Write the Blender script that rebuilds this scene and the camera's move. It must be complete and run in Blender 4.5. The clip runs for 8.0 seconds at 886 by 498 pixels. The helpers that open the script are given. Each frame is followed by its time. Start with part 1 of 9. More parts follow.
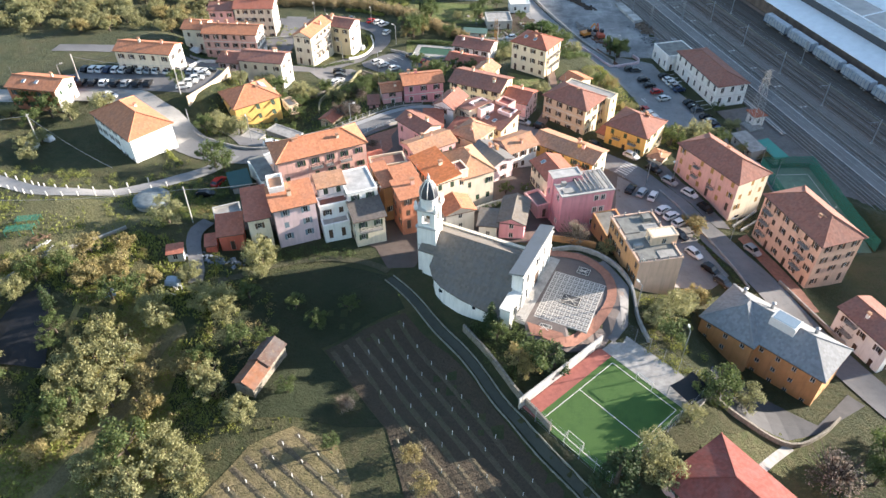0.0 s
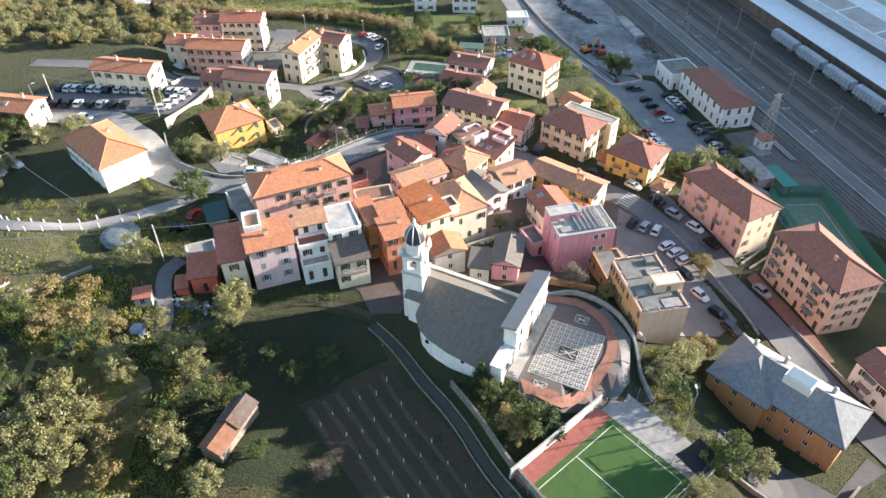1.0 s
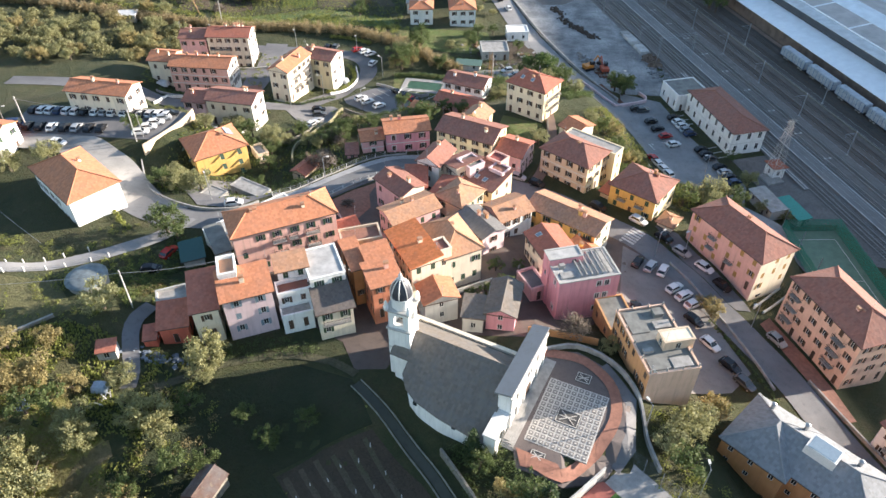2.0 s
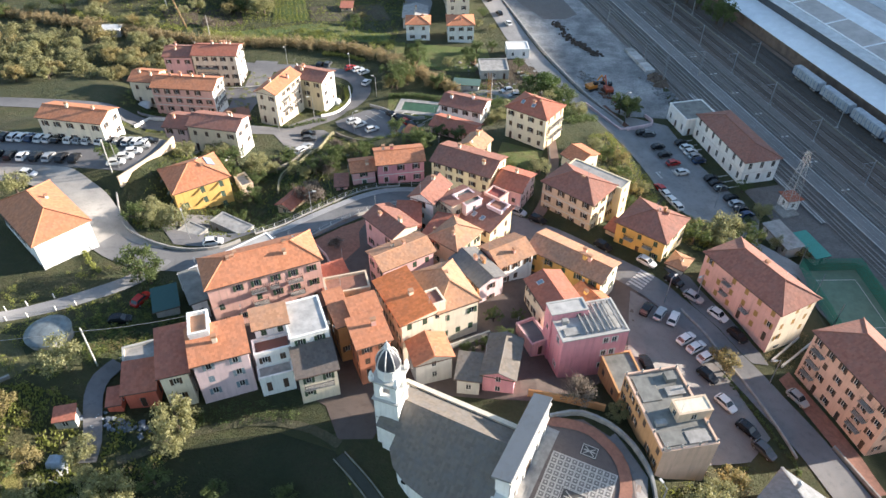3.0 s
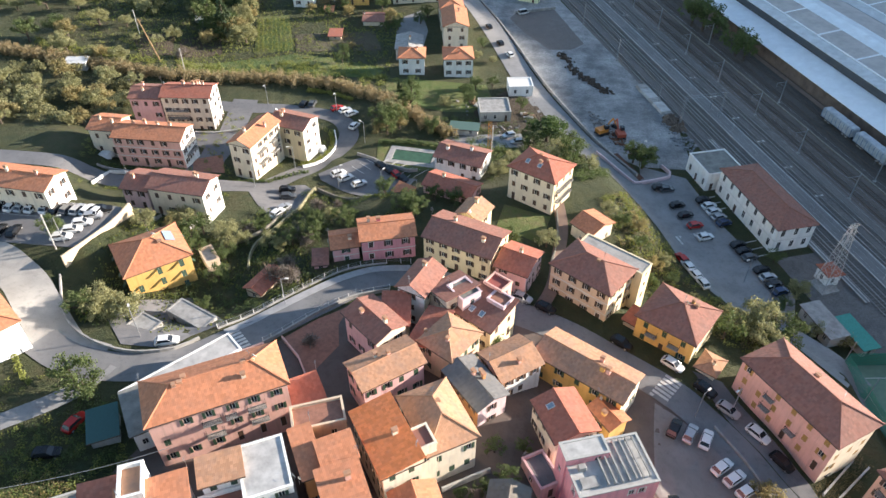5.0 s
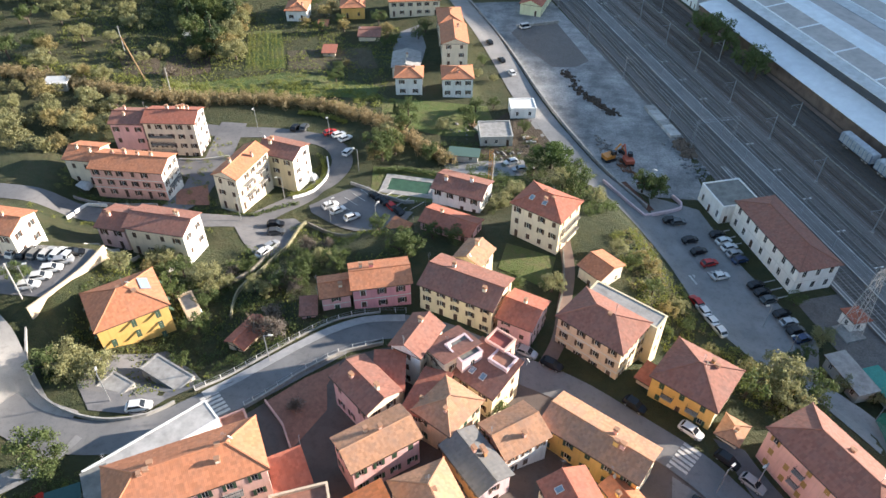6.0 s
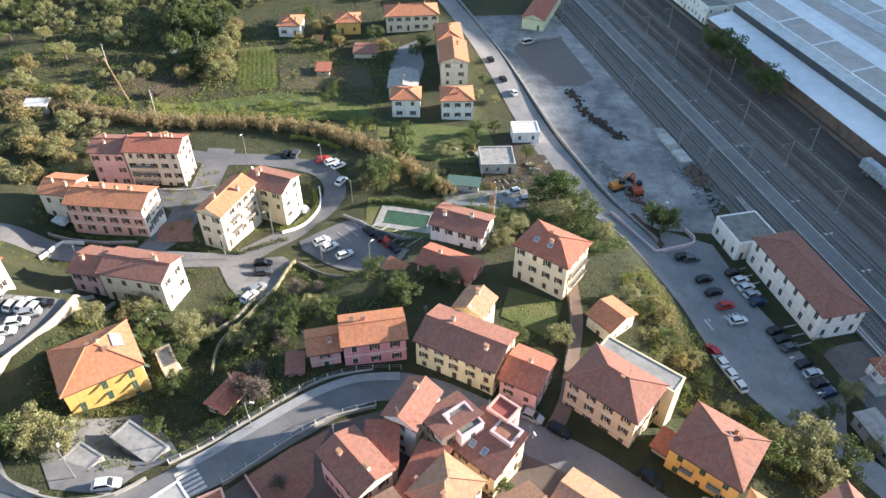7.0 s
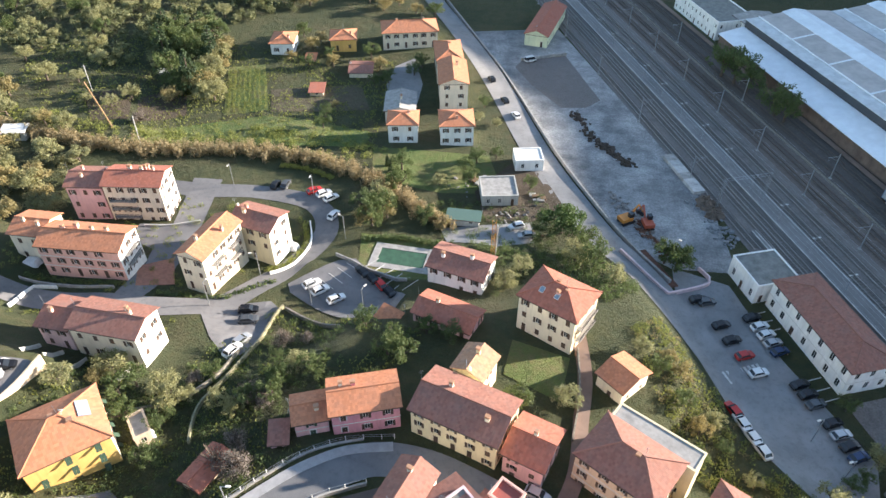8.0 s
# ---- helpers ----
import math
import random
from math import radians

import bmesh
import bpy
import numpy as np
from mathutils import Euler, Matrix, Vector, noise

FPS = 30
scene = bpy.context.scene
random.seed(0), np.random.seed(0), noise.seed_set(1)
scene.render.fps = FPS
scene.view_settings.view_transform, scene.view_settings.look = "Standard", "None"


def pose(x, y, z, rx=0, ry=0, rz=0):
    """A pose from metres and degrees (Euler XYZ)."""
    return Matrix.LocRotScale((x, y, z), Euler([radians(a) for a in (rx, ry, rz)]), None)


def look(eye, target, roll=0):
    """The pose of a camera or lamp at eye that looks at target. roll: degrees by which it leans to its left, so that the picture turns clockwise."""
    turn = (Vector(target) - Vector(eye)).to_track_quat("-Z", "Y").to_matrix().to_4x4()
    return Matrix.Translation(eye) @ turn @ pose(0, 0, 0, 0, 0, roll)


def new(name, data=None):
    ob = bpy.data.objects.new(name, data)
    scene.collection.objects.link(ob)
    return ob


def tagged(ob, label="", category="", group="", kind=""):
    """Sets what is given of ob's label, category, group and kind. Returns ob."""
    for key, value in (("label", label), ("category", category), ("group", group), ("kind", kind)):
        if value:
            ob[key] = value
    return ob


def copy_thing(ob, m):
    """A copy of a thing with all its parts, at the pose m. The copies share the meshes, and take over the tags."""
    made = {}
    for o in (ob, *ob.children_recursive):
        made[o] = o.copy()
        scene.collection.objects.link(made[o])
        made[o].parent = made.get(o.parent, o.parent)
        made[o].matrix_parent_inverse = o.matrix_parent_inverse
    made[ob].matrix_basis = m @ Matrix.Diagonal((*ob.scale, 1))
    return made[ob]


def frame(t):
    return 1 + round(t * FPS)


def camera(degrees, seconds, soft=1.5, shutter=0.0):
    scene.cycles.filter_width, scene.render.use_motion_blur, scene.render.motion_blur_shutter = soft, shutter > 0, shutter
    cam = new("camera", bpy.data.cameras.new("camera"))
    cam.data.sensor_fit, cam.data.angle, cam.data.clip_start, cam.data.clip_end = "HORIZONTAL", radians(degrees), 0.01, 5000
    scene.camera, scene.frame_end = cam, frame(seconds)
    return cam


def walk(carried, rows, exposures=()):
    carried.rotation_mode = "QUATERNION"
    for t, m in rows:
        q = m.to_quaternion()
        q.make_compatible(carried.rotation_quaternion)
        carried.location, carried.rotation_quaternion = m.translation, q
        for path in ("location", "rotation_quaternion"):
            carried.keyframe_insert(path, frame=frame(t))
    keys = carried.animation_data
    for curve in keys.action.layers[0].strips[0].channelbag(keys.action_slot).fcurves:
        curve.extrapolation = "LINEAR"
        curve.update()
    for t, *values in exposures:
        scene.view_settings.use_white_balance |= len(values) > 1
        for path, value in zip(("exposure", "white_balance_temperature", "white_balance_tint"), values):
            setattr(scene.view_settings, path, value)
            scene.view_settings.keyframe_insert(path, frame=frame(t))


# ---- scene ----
cam = camera(66.04, 8.0)
PATH = [
    (0.0, (0.001, 0.000, 102.436), (-5.222, 75.417, 36.976), -0.822),
    (0.5, (0.746, 5.858, 102.468), (-4.466, 81.292, 37.026), -0.672),
    (1.0, (1.377, 12.006, 102.459), (-3.849, 87.442, 37.022), -0.521),
    (1.5, (1.825, 18.093, 102.400), (-3.399, 93.540, 36.976), -0.345),
    (3.0, (2.250, 37.277, 102.422), (-2.888, 112.852, 37.138), 0.011),
    (3.5, (2.133, 43.673, 102.521), (-2.947, 119.263, 37.250), 0.120),
    (4.0, (1.908, 50.307, 102.634), (-3.095, 125.900, 37.361), 0.239),
    (4.5, (1.685, 56.781, 102.792), (-3.264, 132.314, 37.445), 0.291),
    (6.0, (0.808, 76.715, 103.261), (-4.019, 152.138, 37.776), 0.368),
    (6.5, (0.531, 83.242, 103.518), (-4.272, 158.589, 37.945), 0.365),
    (7.0, (0.288, 89.870, 103.712), (-4.555, 165.212, 38.137), 0.325),
    (7.5, (0.118, 96.525, 103.842), (-4.769, 171.833, 38.231), 0.299),
    (8.0, (-0.002, 103.311, 104.127), (-5.024, 178.623, 38.530), 0.200),
]
walk(cam, [(t, look(e, g, r)) for t, e, g, r in PATH],
     exposures=[(0.0, 1.90, 5950, 13), (1.5, 1.81, 5950, 13), (3.0, 1.71, 5950, 13), (4.5, 1.64, 5950, 13), (6.0, 1.68, 5950, 13), (7.0, 1.82, 5950, 13), (8.0, 1.96, 5950, 13)])

# ---- light: low warm sun, clear sky (the exposure is keyed with the walk) ----
SUN_AZ, SUN_EL = 18.0, 13.6  # degrees from +x towards +y, degrees over the horizon
world = bpy.data.worlds.new("sky")
scene.world = world
world.use_nodes = True
wn = world.node_tree
sky = wn.nodes.new("ShaderNodeTexSky")
sky.sky_type, sky.sun_disc = "NISHITA", False
sky.sun_elevation, sky.sun_rotation = radians(SUN_EL), radians(90 - SUN_AZ)
sky.air_density, sky.dust_density = 1.2, 0.5
wn.links.new(sky.outputs[0], wn.nodes["Background"].inputs[0])
wn.nodes["Background"].inputs[1].default_value = 0.09
sun = new("sun", bpy.data.lights.new("sun", "SUN"))
sun.data.energy, sun.data.angle, sun.data.color = 5.0, radians(0.6), (1.0, 0.85, 0.66)
sd = Vector((math.cos(radians(SUN_EL)) * math.cos(radians(SUN_AZ)), math.cos(radians(SUN_EL)) * math.sin(radians(SUN_AZ)), math.sin(radians(SUN_EL))))
sun.matrix_basis = look(sd * 300, (0, 0, 0))

# ---- materials ----
MATS = {}


def shader(name, rough=0.85, metal=0.0):
    m = bpy.data.materials.new(name)
    m.use_nodes = True
    n = m.node_tree
    b = n.nodes["Principled BSDF"]
    b.inputs["Roughness"].default_value, b.inputs["Metallic"].default_value = rough, metal
    return m, n, b


def noise_node(n, vec, scale, detail=4.0, rough=0.6):
    t = n.nodes.new("ShaderNodeTexNoise")
    t.inputs["Scale"].default_value, t.inputs["Detail"].default_value, t.inputs["Roughness"].default_value = scale, detail, rough
    n.links.new(vec, t.inputs["Vector"])
    return t.outputs["Fac"]


def ramp(n, fac, a, b):
    r = n.nodes.new("ShaderNodeMapRange")
    r.inputs["From Min"].default_value, r.inputs["From Max"].default_value = a, b
    n.links.new(fac, r.inputs["Value"])
    return r.outputs["Result"]


def mixc(n, fac, a, b, mode="MIX"):
    x = n.nodes.new("ShaderNodeMix")
    x.data_type, x.blend_type = "RGBA", mode
    for sock, v in ((x.inputs["Factor"], fac), (x.inputs["A"], a), (x.inputs["B"], b)):
        if isinstance(v, (tuple, list)):
            sock.default_value = (*v, 1)
        elif isinstance(v, (int, float)):
            sock.default_value = v
        else:
            n.links.new(v, sock)
    return x.outputs["Result"]


def math_node(n, op, a, b=0.0):
    x = n.nodes.new("ShaderNodeMath")
    x.operation = op
    for sock, v in ((x.inputs[0], a), (x.inputs[1], b)):
        if isinstance(v, (int, float)):
            sock.default_value = v
        else:
            n.links.new(v, sock)
    return x.outputs[0]


def coords(n, kind="Object", scale=(1, 1, 1)):
    c = n.nodes.new("ShaderNodeTexCoord")
    p = n.nodes.new("ShaderNodeMapping")
    p.inputs["Scale"].default_value = scale
    n.links.new(c.outputs[kind], p.inputs["Vector"])
    return p.outputs["Vector"]


def bump(n, b, fac, strength, dist):
    k = n.nodes.new("ShaderNodeBump")
    k.inputs["Strength"].default_value, k.inputs["Distance"].default_value = strength, dist
    n.links.new(fac, k.inputs["Height"])
    n.links.new(k.outputs[0], b.inputs["Normal"])


def plain(name, c, rough=0.6, metal=0.0, var=0.18, scale=3.0, grain=0.0):
    """Paint, metal, cloth: one colour with fine and broad unevenness."""
    if name in MATS:
        return MATS[name]
    m, n, b = shader(name, rough, metal)
    v = coords(n)
    dark = tuple(k * (1 - var) for k in c)
    col = mixc(n, ramp(n, noise_node(n, v, scale), 0.3, 0.7), c, dark)
    n.links.new(col, b.inputs["Base Color"])
    if grain:
        bump(n, b, noise_node(n, v, 12), 0.5, grain)
    MATS[name] = m
    return m


def plaster(name, c):
    """Painted render: patchy, with rain streaks and grime spots."""
    name = "plaster_" + name
    if name in MATS:
        return MATS[name]
    m, n, b = shader(name, 0.92)
    v = coords(n)
    col = mixc(n, ramp(n, noise_node(n, v, 0.35), 0.35, 0.7), c, tuple(min(1, k * 1.12 + 0.02) for k in c))
    streak = ramp(n, noise_node(n, coords(n, scale=(1.6, 1.6, 0.16)), 1.0, 5, 0.65), 0.48, 0.75)
    col = mixc(n, math_node(n, "MULTIPLY", streak, 0.55), col, tuple(k * 0.62 for k in c))
    spot = ramp(n, noise_node(n, v, 2.6, 5, 0.7), 0.6, 0.78)
    col = mixc(n, math_node(n, "MULTIPLY", spot, 0.4), col, (0.34, 0.30, 0.25))
    n.links.new(col, b.inputs["Base Color"])
    bump(n, b, noise_node(n, v, 9, 4), 0.4, 0.03)
    MATS[name] = m
    return m


def tiles(name, c, old=0.5, grey=0.0):
    """Clay roof tiles: courses along the slope, each tile of its own tone, lichen in patches."""
    name = "tiles_" + name
    if name in MATS:
        return MATS[name]
    m, n, b = shader(name, 0.9)
    uv = coords(n, "UV")
    s = n.nodes.new("ShaderNodeSeparateXYZ")
    n.links.new(uv, s.inputs[0])
    iu = math_node(n, "FLOOR", math_node(n, "MULTIPLY", s.outputs[0], 2.6))
    iv = math_node(n, "FLOOR", math_node(n, "MULTIPLY", s.outputs[1], 2.2))
    cb = n.nodes.new("ShaderNodeCombineXYZ")
    n.links.new(iu, cb.inputs[0]), n.links.new(iv, cb.inputs[1])
    info = n.nodes.new("ShaderNodeObjectInfo")
    n.links.new(info.outputs["Random"], cb.inputs[2])
    wnz = n.nodes.new("ShaderNodeTexWhiteNoise")
    wnz.noise_dimensions = "3D"
    n.links.new(cb.outputs[0], wnz.inputs["Vector"])
    light, dark = tuple(min(1, k * 1.3 + 0.02) for k in c), tuple(k * 0.62 for k in c)
    col = mixc(n, wnz.outputs["Value"], dark, light)
    col = mixc(n, 0.6, col, c)
    v = coords(n)
    col = mixc(n, math_node(n, "MULTIPLY", ramp(n, noise_node(n, v, 0.5, 5, 0.65), 0.42, 0.68), old), col, tuple(0.45 * k + 0.11 for k in dark))
    col = mixc(n, math_node(n, "MULTIPLY", ramp(n, noise_node(n, v, 1.7, 6, 0.7), 0.55, 0.7), old), col, (0.20, 0.17, 0.12))
    streak = ramp(n, noise_node(n, coords(n, "UV", (1.3, 0.12, 1)), 1.0, 4), 0.5, 0.75)
    col = mixc(n, math_node(n, "MULTIPLY", streak, 0.35), col, tuple(k * 0.6 for k in c))
    n.links.new(col, b.inputs["Base Color"])
    wave = math_node(n, "SINE", math_node(n, "MULTIPLY", s.outputs[0], 2 * math.pi / 0.22))
    saw = math_node(n, "FRACT", math_node(n, "MULTIPLY", s.outputs[1], 2.2))
    bump(n, b, math_node(n, "ADD", math_node(n, "MULTIPLY", wave, 0.6), math_node(n, "MULTIPLY", saw, -0.5)), 0.3, 0.015)
    MATS[name] = m
    return m


def soil(name, colours, scales=(0.05, 0.35, 2.2), relief=0.25, rough=0.95, world_space=True):
    """Grass, earth, gravel: three tones at three scales."""
    if name in MATS:
        return MATS[name]
    m, n, b = shader(name, rough)
    v = coords(n)
    a, k, d = colours
    f1 = ramp(n, noise_node(n, v, scales[0], 5, 0.6), 0.42, 0.6)
    f2 = ramp(n, noise_node(n, v, scales[1], 6, 0.7), 0.4, 0.62)
    f3 = ramp(n, noise_node(n, v, scales[2], 5, 0.75), 0.35, 0.7)
    col = mixc(n, f1, a, k)
    col = mixc(n, f2, col, mixc(n, f1, k, d))
    col = mixc(n, math_node(n, "MULTIPLY", f3, 0.65), col, tuple(0.45 * q for q in d))
    n.links.new(col, b.inputs["Base Color"])
    bump(n, b, math_node(n, "ADD", f3, f2), 0.9, relief)
    MATS[name] = m
    return m


def foliage(name, c, var=0.28):
    """Leaves: each leaf and each plant of its own green, thin enough to let light through."""
    if name in MATS:
        return MATS[name]
    m, n, b = shader(name, 0.7)
    g = n.nodes.new("ShaderNodeNewGeometry")
    info = n.nodes.new("ShaderNodeObjectInfo")
    col = mixc(n, g.outputs["Random Per Island"], tuple(k * (1 - var) for k in c), tuple(min(1, k * (1 + var)) for k in c))
    col = mixc(n, math_node(n, "MULTIPLY", info.outputs["Random"], 0.5), col, (c[0] * 1.15, c[1] * 1.08, c[2] * 0.9))
    n.links.new(col, b.inputs["Base Color"])
    t = n.nodes.new("ShaderNodeBsdfTranslucent")
    n.links.new(col, t.inputs["Color"])
    x = n.nodes.new("ShaderNodeMixShader")
    x.inputs[0].default_value = 0.42
    n.links.new(b.outputs[0], x.inputs[1]), n.links.new(t.outputs[0], x.inputs[2])
    n.links.new(x.outputs[0], n.nodes["Material Output"].inputs["Surface"])
    MATS[name] = m
    return m


def asphalt(name, c):
    if name in MATS:
        return MATS[name]
    m, n, b = shader(name, 0.85)
    v = coords(n)
    col = mixc(n, ramp(n, noise_node(n, v, 0.12, 5), 0.35, 0.65), c, tuple(k * 1.5 for k in c))
    col = mixc(n, math_node(n, "MULTIPLY", ramp(n, noise_node(n, v, 0.9, 6, 0.7), 0.5, 0.7), 0.5), col, tuple(k * 0.55 for k in c))
    col = mixc(n, math_node(n, "MULTIPLY", ramp(n, noise_node(n, v, 14, 3), 0.4, 0.6), 0.3), col, tuple(min(1, k * 1.7) for k in c))
    n.links.new(col, b.inputs["Base Color"])
    bump(n, b, noise_node(n, v, 20, 3), 0.4, 0.02)
    MATS[name] = m
    return m


WHITE = plaster("white", (0.80, 0.79, 0.76))
CREAM = plaster("cream", (0.72, 0.64, 0.50))
PALE = plaster("pale_yellow", (0.71, 0.61, 0.40))
YELLOW = plaster("yellow", (0.68, 0.42, 0.12))
OCHRE = plaster("ochre", (0.55, 0.30, 0.13))
PINK = plaster("pink", (0.66, 0.39, 0.38))
ROSE = plaster("rose", (0.66, 0.30, 0.33))
SALMON = plaster("salmon", (0.67, 0.40, 0.33))
CRIMSON = plaster("bright_red", (0.62, 0.15, 0.085))
APRICOT = plaster("apricot", (0.66, 0.44, 0.32))
LILAC = plaster("lilac", (0.66, 0.50, 0.51))
BEIGE = plaster("beige", (0.62, 0.48, 0.34))
RUST = plaster("rust", (0.52, 0.19, 0.10))
BURNT = plaster("burnt_orange", (0.50, 0.24, 0.09))
GREYWALL = plaster("grey", (0.42, 0.41, 0.38))
T_ORANGE = tiles("orange", (0.50, 0.20, 0.098), 0.25)
T_VIVID = tiles("vivid", (0.66, 0.20, 0.06), 0.2)
T_BROWN = tiles("brown", (0.285, 0.124, 0.088), 0.3)
T_RED = tiles("red", (0.40, 0.135, 0.082), 0.25)
T_OLD = tiles("old", (0.47, 0.25, 0.14), 0.5)
T_GREY = tiles("grey", (0.17, 0.165, 0.16), 0.6)
T_SLATE = tiles("slate", (0.23, 0.24, 0.25), 0.4)
T_STONE = tiles("stone", (0.165, 0.14, 0.115), 0.8)
T_DARK = tiles("umber", (0.13, 0.105, 0.09), 0.5)
CONCRETE = plain("concrete", (0.40, 0.385, 0.36), 0.9, var=0.4, scale=0.8, grain=0.02)
PALE_CONCRETE = plain("pale_concrete", (0.55, 0.535, 0.51), 0.9, var=0.4, scale=0.6, grain=0.02)
ROOFING = plain("roofing_felt", (0.25, 0.25, 0.228), 0.85, var=0.45, scale=0.7, grain=0.02)
STONEWALL = plain("stone_wall", (0.30, 0.27, 0.22), 0.95, var=0.6, scale=2.5, grain=0.08)
TRIM = plain("white_trim", (0.72, 0.70, 0.66), 0.7, var=0.15)
M_GLASS = plain("window_glass", (0.03, 0.035, 0.04), 0.08, var=0.2)
SH_GREEN = plain("shutter_green", (0.045, 0.085, 0.05), 0.6, var=0.3)
SH_BROWN = plain("shutter_brown", (0.10, 0.06, 0.04), 0.6, var=0.3)
SH_OCHRE = plain("shutter_ochre", (0.42, 0.25, 0.07), 0.6, var=0.25)
SH_BLUE = plain("shutter_blue", (0.22, 0.29, 0.34), 0.6, var=0.25)
IRON = plain("dark_iron", (0.035, 0.035, 0.04), 0.5, 0.4)
STEEL = plain("galvanised_steel", (0.42, 0.43, 0.44), 0.45, 0.6, var=0.25)
WOOD = plain("old_wood", (0.22, 0.14, 0.08), 0.85, var=0.4)
M_ROAD = asphalt("asphalt_grey", (0.178, 0.176, 0.175))
M_LOT = asphalt("asphalt_dark", (0.115, 0.113, 0.115))
M_PAINT = plain("road_paint", (0.62, 0.61, 0.58), 0.8, var=0.4, scale=1.5)
M_GROUND = soil("meadow", ((0.036, 0.056, 0.017), (0.066, 0.080, 0.024), (0.095, 0.086, 0.036)), relief=0.4)
M_GREEN = soil("green_grass", ((0.085, 0.15, 0.028), (0.13, 0.17, 0.04), (0.17, 0.155, 0.06)), (0.09, 0.5, 2.6))
M_DRY = soil("dry_field", ((0.26, 0.205, 0.105), (0.21, 0.17, 0.08), (0.15, 0.135, 0.055)), (0.08, 0.4, 2.2))
M_EARTH = soil("ploughed_earth", ((0.086, 0.062, 0.041), (0.098, 0.072, 0.047), (0.068, 0.057, 0.035)), (0.07, 0.5, 2.4))
M_BALLAST = soil("track_ballast", ((0.185, 0.17, 0.16), (0.235, 0.215, 0.20), (0.15, 0.138, 0.13)), (0.03, 0.3, 2.5), 0.1)
M_GRAVEL = soil("pale_gravel", ((0.49, 0.49, 0.48), (0.29, 0.295, 0.295), (0.155, 0.16, 0.165)), (0.045, 0.2, 1.8), 0.08)
M_PAVE = plain("terracotta_paving", (0.36, 0.17, 0.115), 0.85, var=0.35, scale=1.5, grain=0.02)

# ---- geometry helpers ----


def link_mesh(name, bm, material, smooth=False):
    me = bpy.data.meshes.new(name)
    bmesh.ops.recalc_face_normals(bm, faces=bm.faces[:])
    bm.to_mesh(me)
    bm.free()
    for mm in (material if isinstance(material, (list, tuple)) else [material]):
        me.materials.append(mm)
    if smooth:
        me.polygons.foreach_set("use_smooth", [True] * len(me.polygons))
    return me


def part(name, bm, material, parent, label="", smooth=False):
    ob = new(name, link_mesh(name, bm, material, smooth))
    ob.parent = parent
    return tagged(ob, label)


def piece(name, me, parent, m):
    """Another object on a mesh that is there already."""
    ob = new(name, me)
    ob.parent = parent
    ob.matrix_basis = m
    return ob


def thing(name, m, label, category, group="", kind=""):
    ob = new(name)
    ob.empty_display_size = 0.3
    ob.matrix_basis = m
    return tagged(ob, label, category, group, kind)


def box(bm, x0, y0, z0, x1, y1, z1, m=None):
    v = [bm.verts.new((x, y, z)) for z in (z0, z1) for y in (y0, y1) for x in (x0, x1)]
    for f in ((0, 2, 3, 1), (4, 5, 7, 6), (0, 1, 5, 4), (2, 6, 7, 3), (0, 4, 6, 2), (1, 3, 7, 5)):
        bm.faces.new([v[i] for i in f])
    if m is not None:
        bmesh.ops.transform(bm, matrix=m, verts=v)
    return v


def beam(bm, a, b, r, sides=4):
    """A straight bar from a to b."""
    a, b = Vector(a), Vector(b)
    q = (b - a).to_track_quat("Z", "Y").to_matrix()
    rings = []
    for p in (a, b):
        rings.append([bm.verts.new(p + q @ Vector((r * math.cos(k * 2 * math.pi / sides + 0.785), r * math.sin(k * 2 * math.pi / sides + 0.785), 0))) for k in range(sides)])
    for k in range(sides):
        bm.faces.new((rings[0][k], rings[0][(k + 1) % sides], rings[1][(k + 1) % sides], rings[1][k]))
    bm.faces.new(rings[0][::-1]), bm.faces.new(rings[1])


def tube(bm, pts, r, sides=4):
    """One bar that bends through the points."""
    pts = [Vector(p) for p in pts]
    rings = []
    for i, p in enumerate(pts):
        q = (pts[min(i + 1, len(pts) - 1)] - pts[max(i - 1, 0)]).to_track_quat("Z", "Y").to_matrix()
        rings.append([bm.verts.new(p + q @ Vector((r * math.cos(k * 2 * math.pi / sides + 0.785), r * math.sin(k * 2 * math.pi / sides + 0.785), 0))) for k in range(sides)])
    for a, b in zip(rings, rings[1:]):
        for k in range(sides):
            bm.faces.new((a[k], a[(k + 1) % sides], b[(k + 1) % sides], b[k]))
    bm.faces.new(rings[0][::-1]), bm.faces.new(rings[-1])


def lathe(bm, profile, sides=16, x=0.0, y=0.0, cap=True):
    """A body of revolution; profile: radius, height."""
    rings = [[bm.verts.new((x + r * math.cos(2 * math.pi * k / sides), y + r * math.sin(2 * math.pi * k / sides), z)) for k in range(sides)] for r, z in profile]
    for a, b in zip(rings, rings[1:]):
        for k in range(sides):
            bm.faces.new((a[k], a[(k + 1) % sides], b[(k + 1) % sides], b[k]))
    if cap:
        bm.faces.new(rings[0][::-1]), bm.faces.new(rings[-1])


def spline(pts, step=1.5):
    """A smooth line through the points, at even steps."""
    out, p = [], [pts[0], *pts, pts[-1]]
    for i in range(1, len(p) - 2):
        a, b, c, d = (Vector(q[:2]) for q in p[i - 1:i + 3])
        k = max(1, int((c - b).length / step))
        for j in range(k):
            t = j / k
            out.append(0.5 * (2 * b + (c - a) * t + (2 * a - 5 * b + 4 * c - d) * t * t + (3 * b - a - 3 * c + d) * t ** 3))
    out.append(Vector(pts[-1][:2]))
    return out


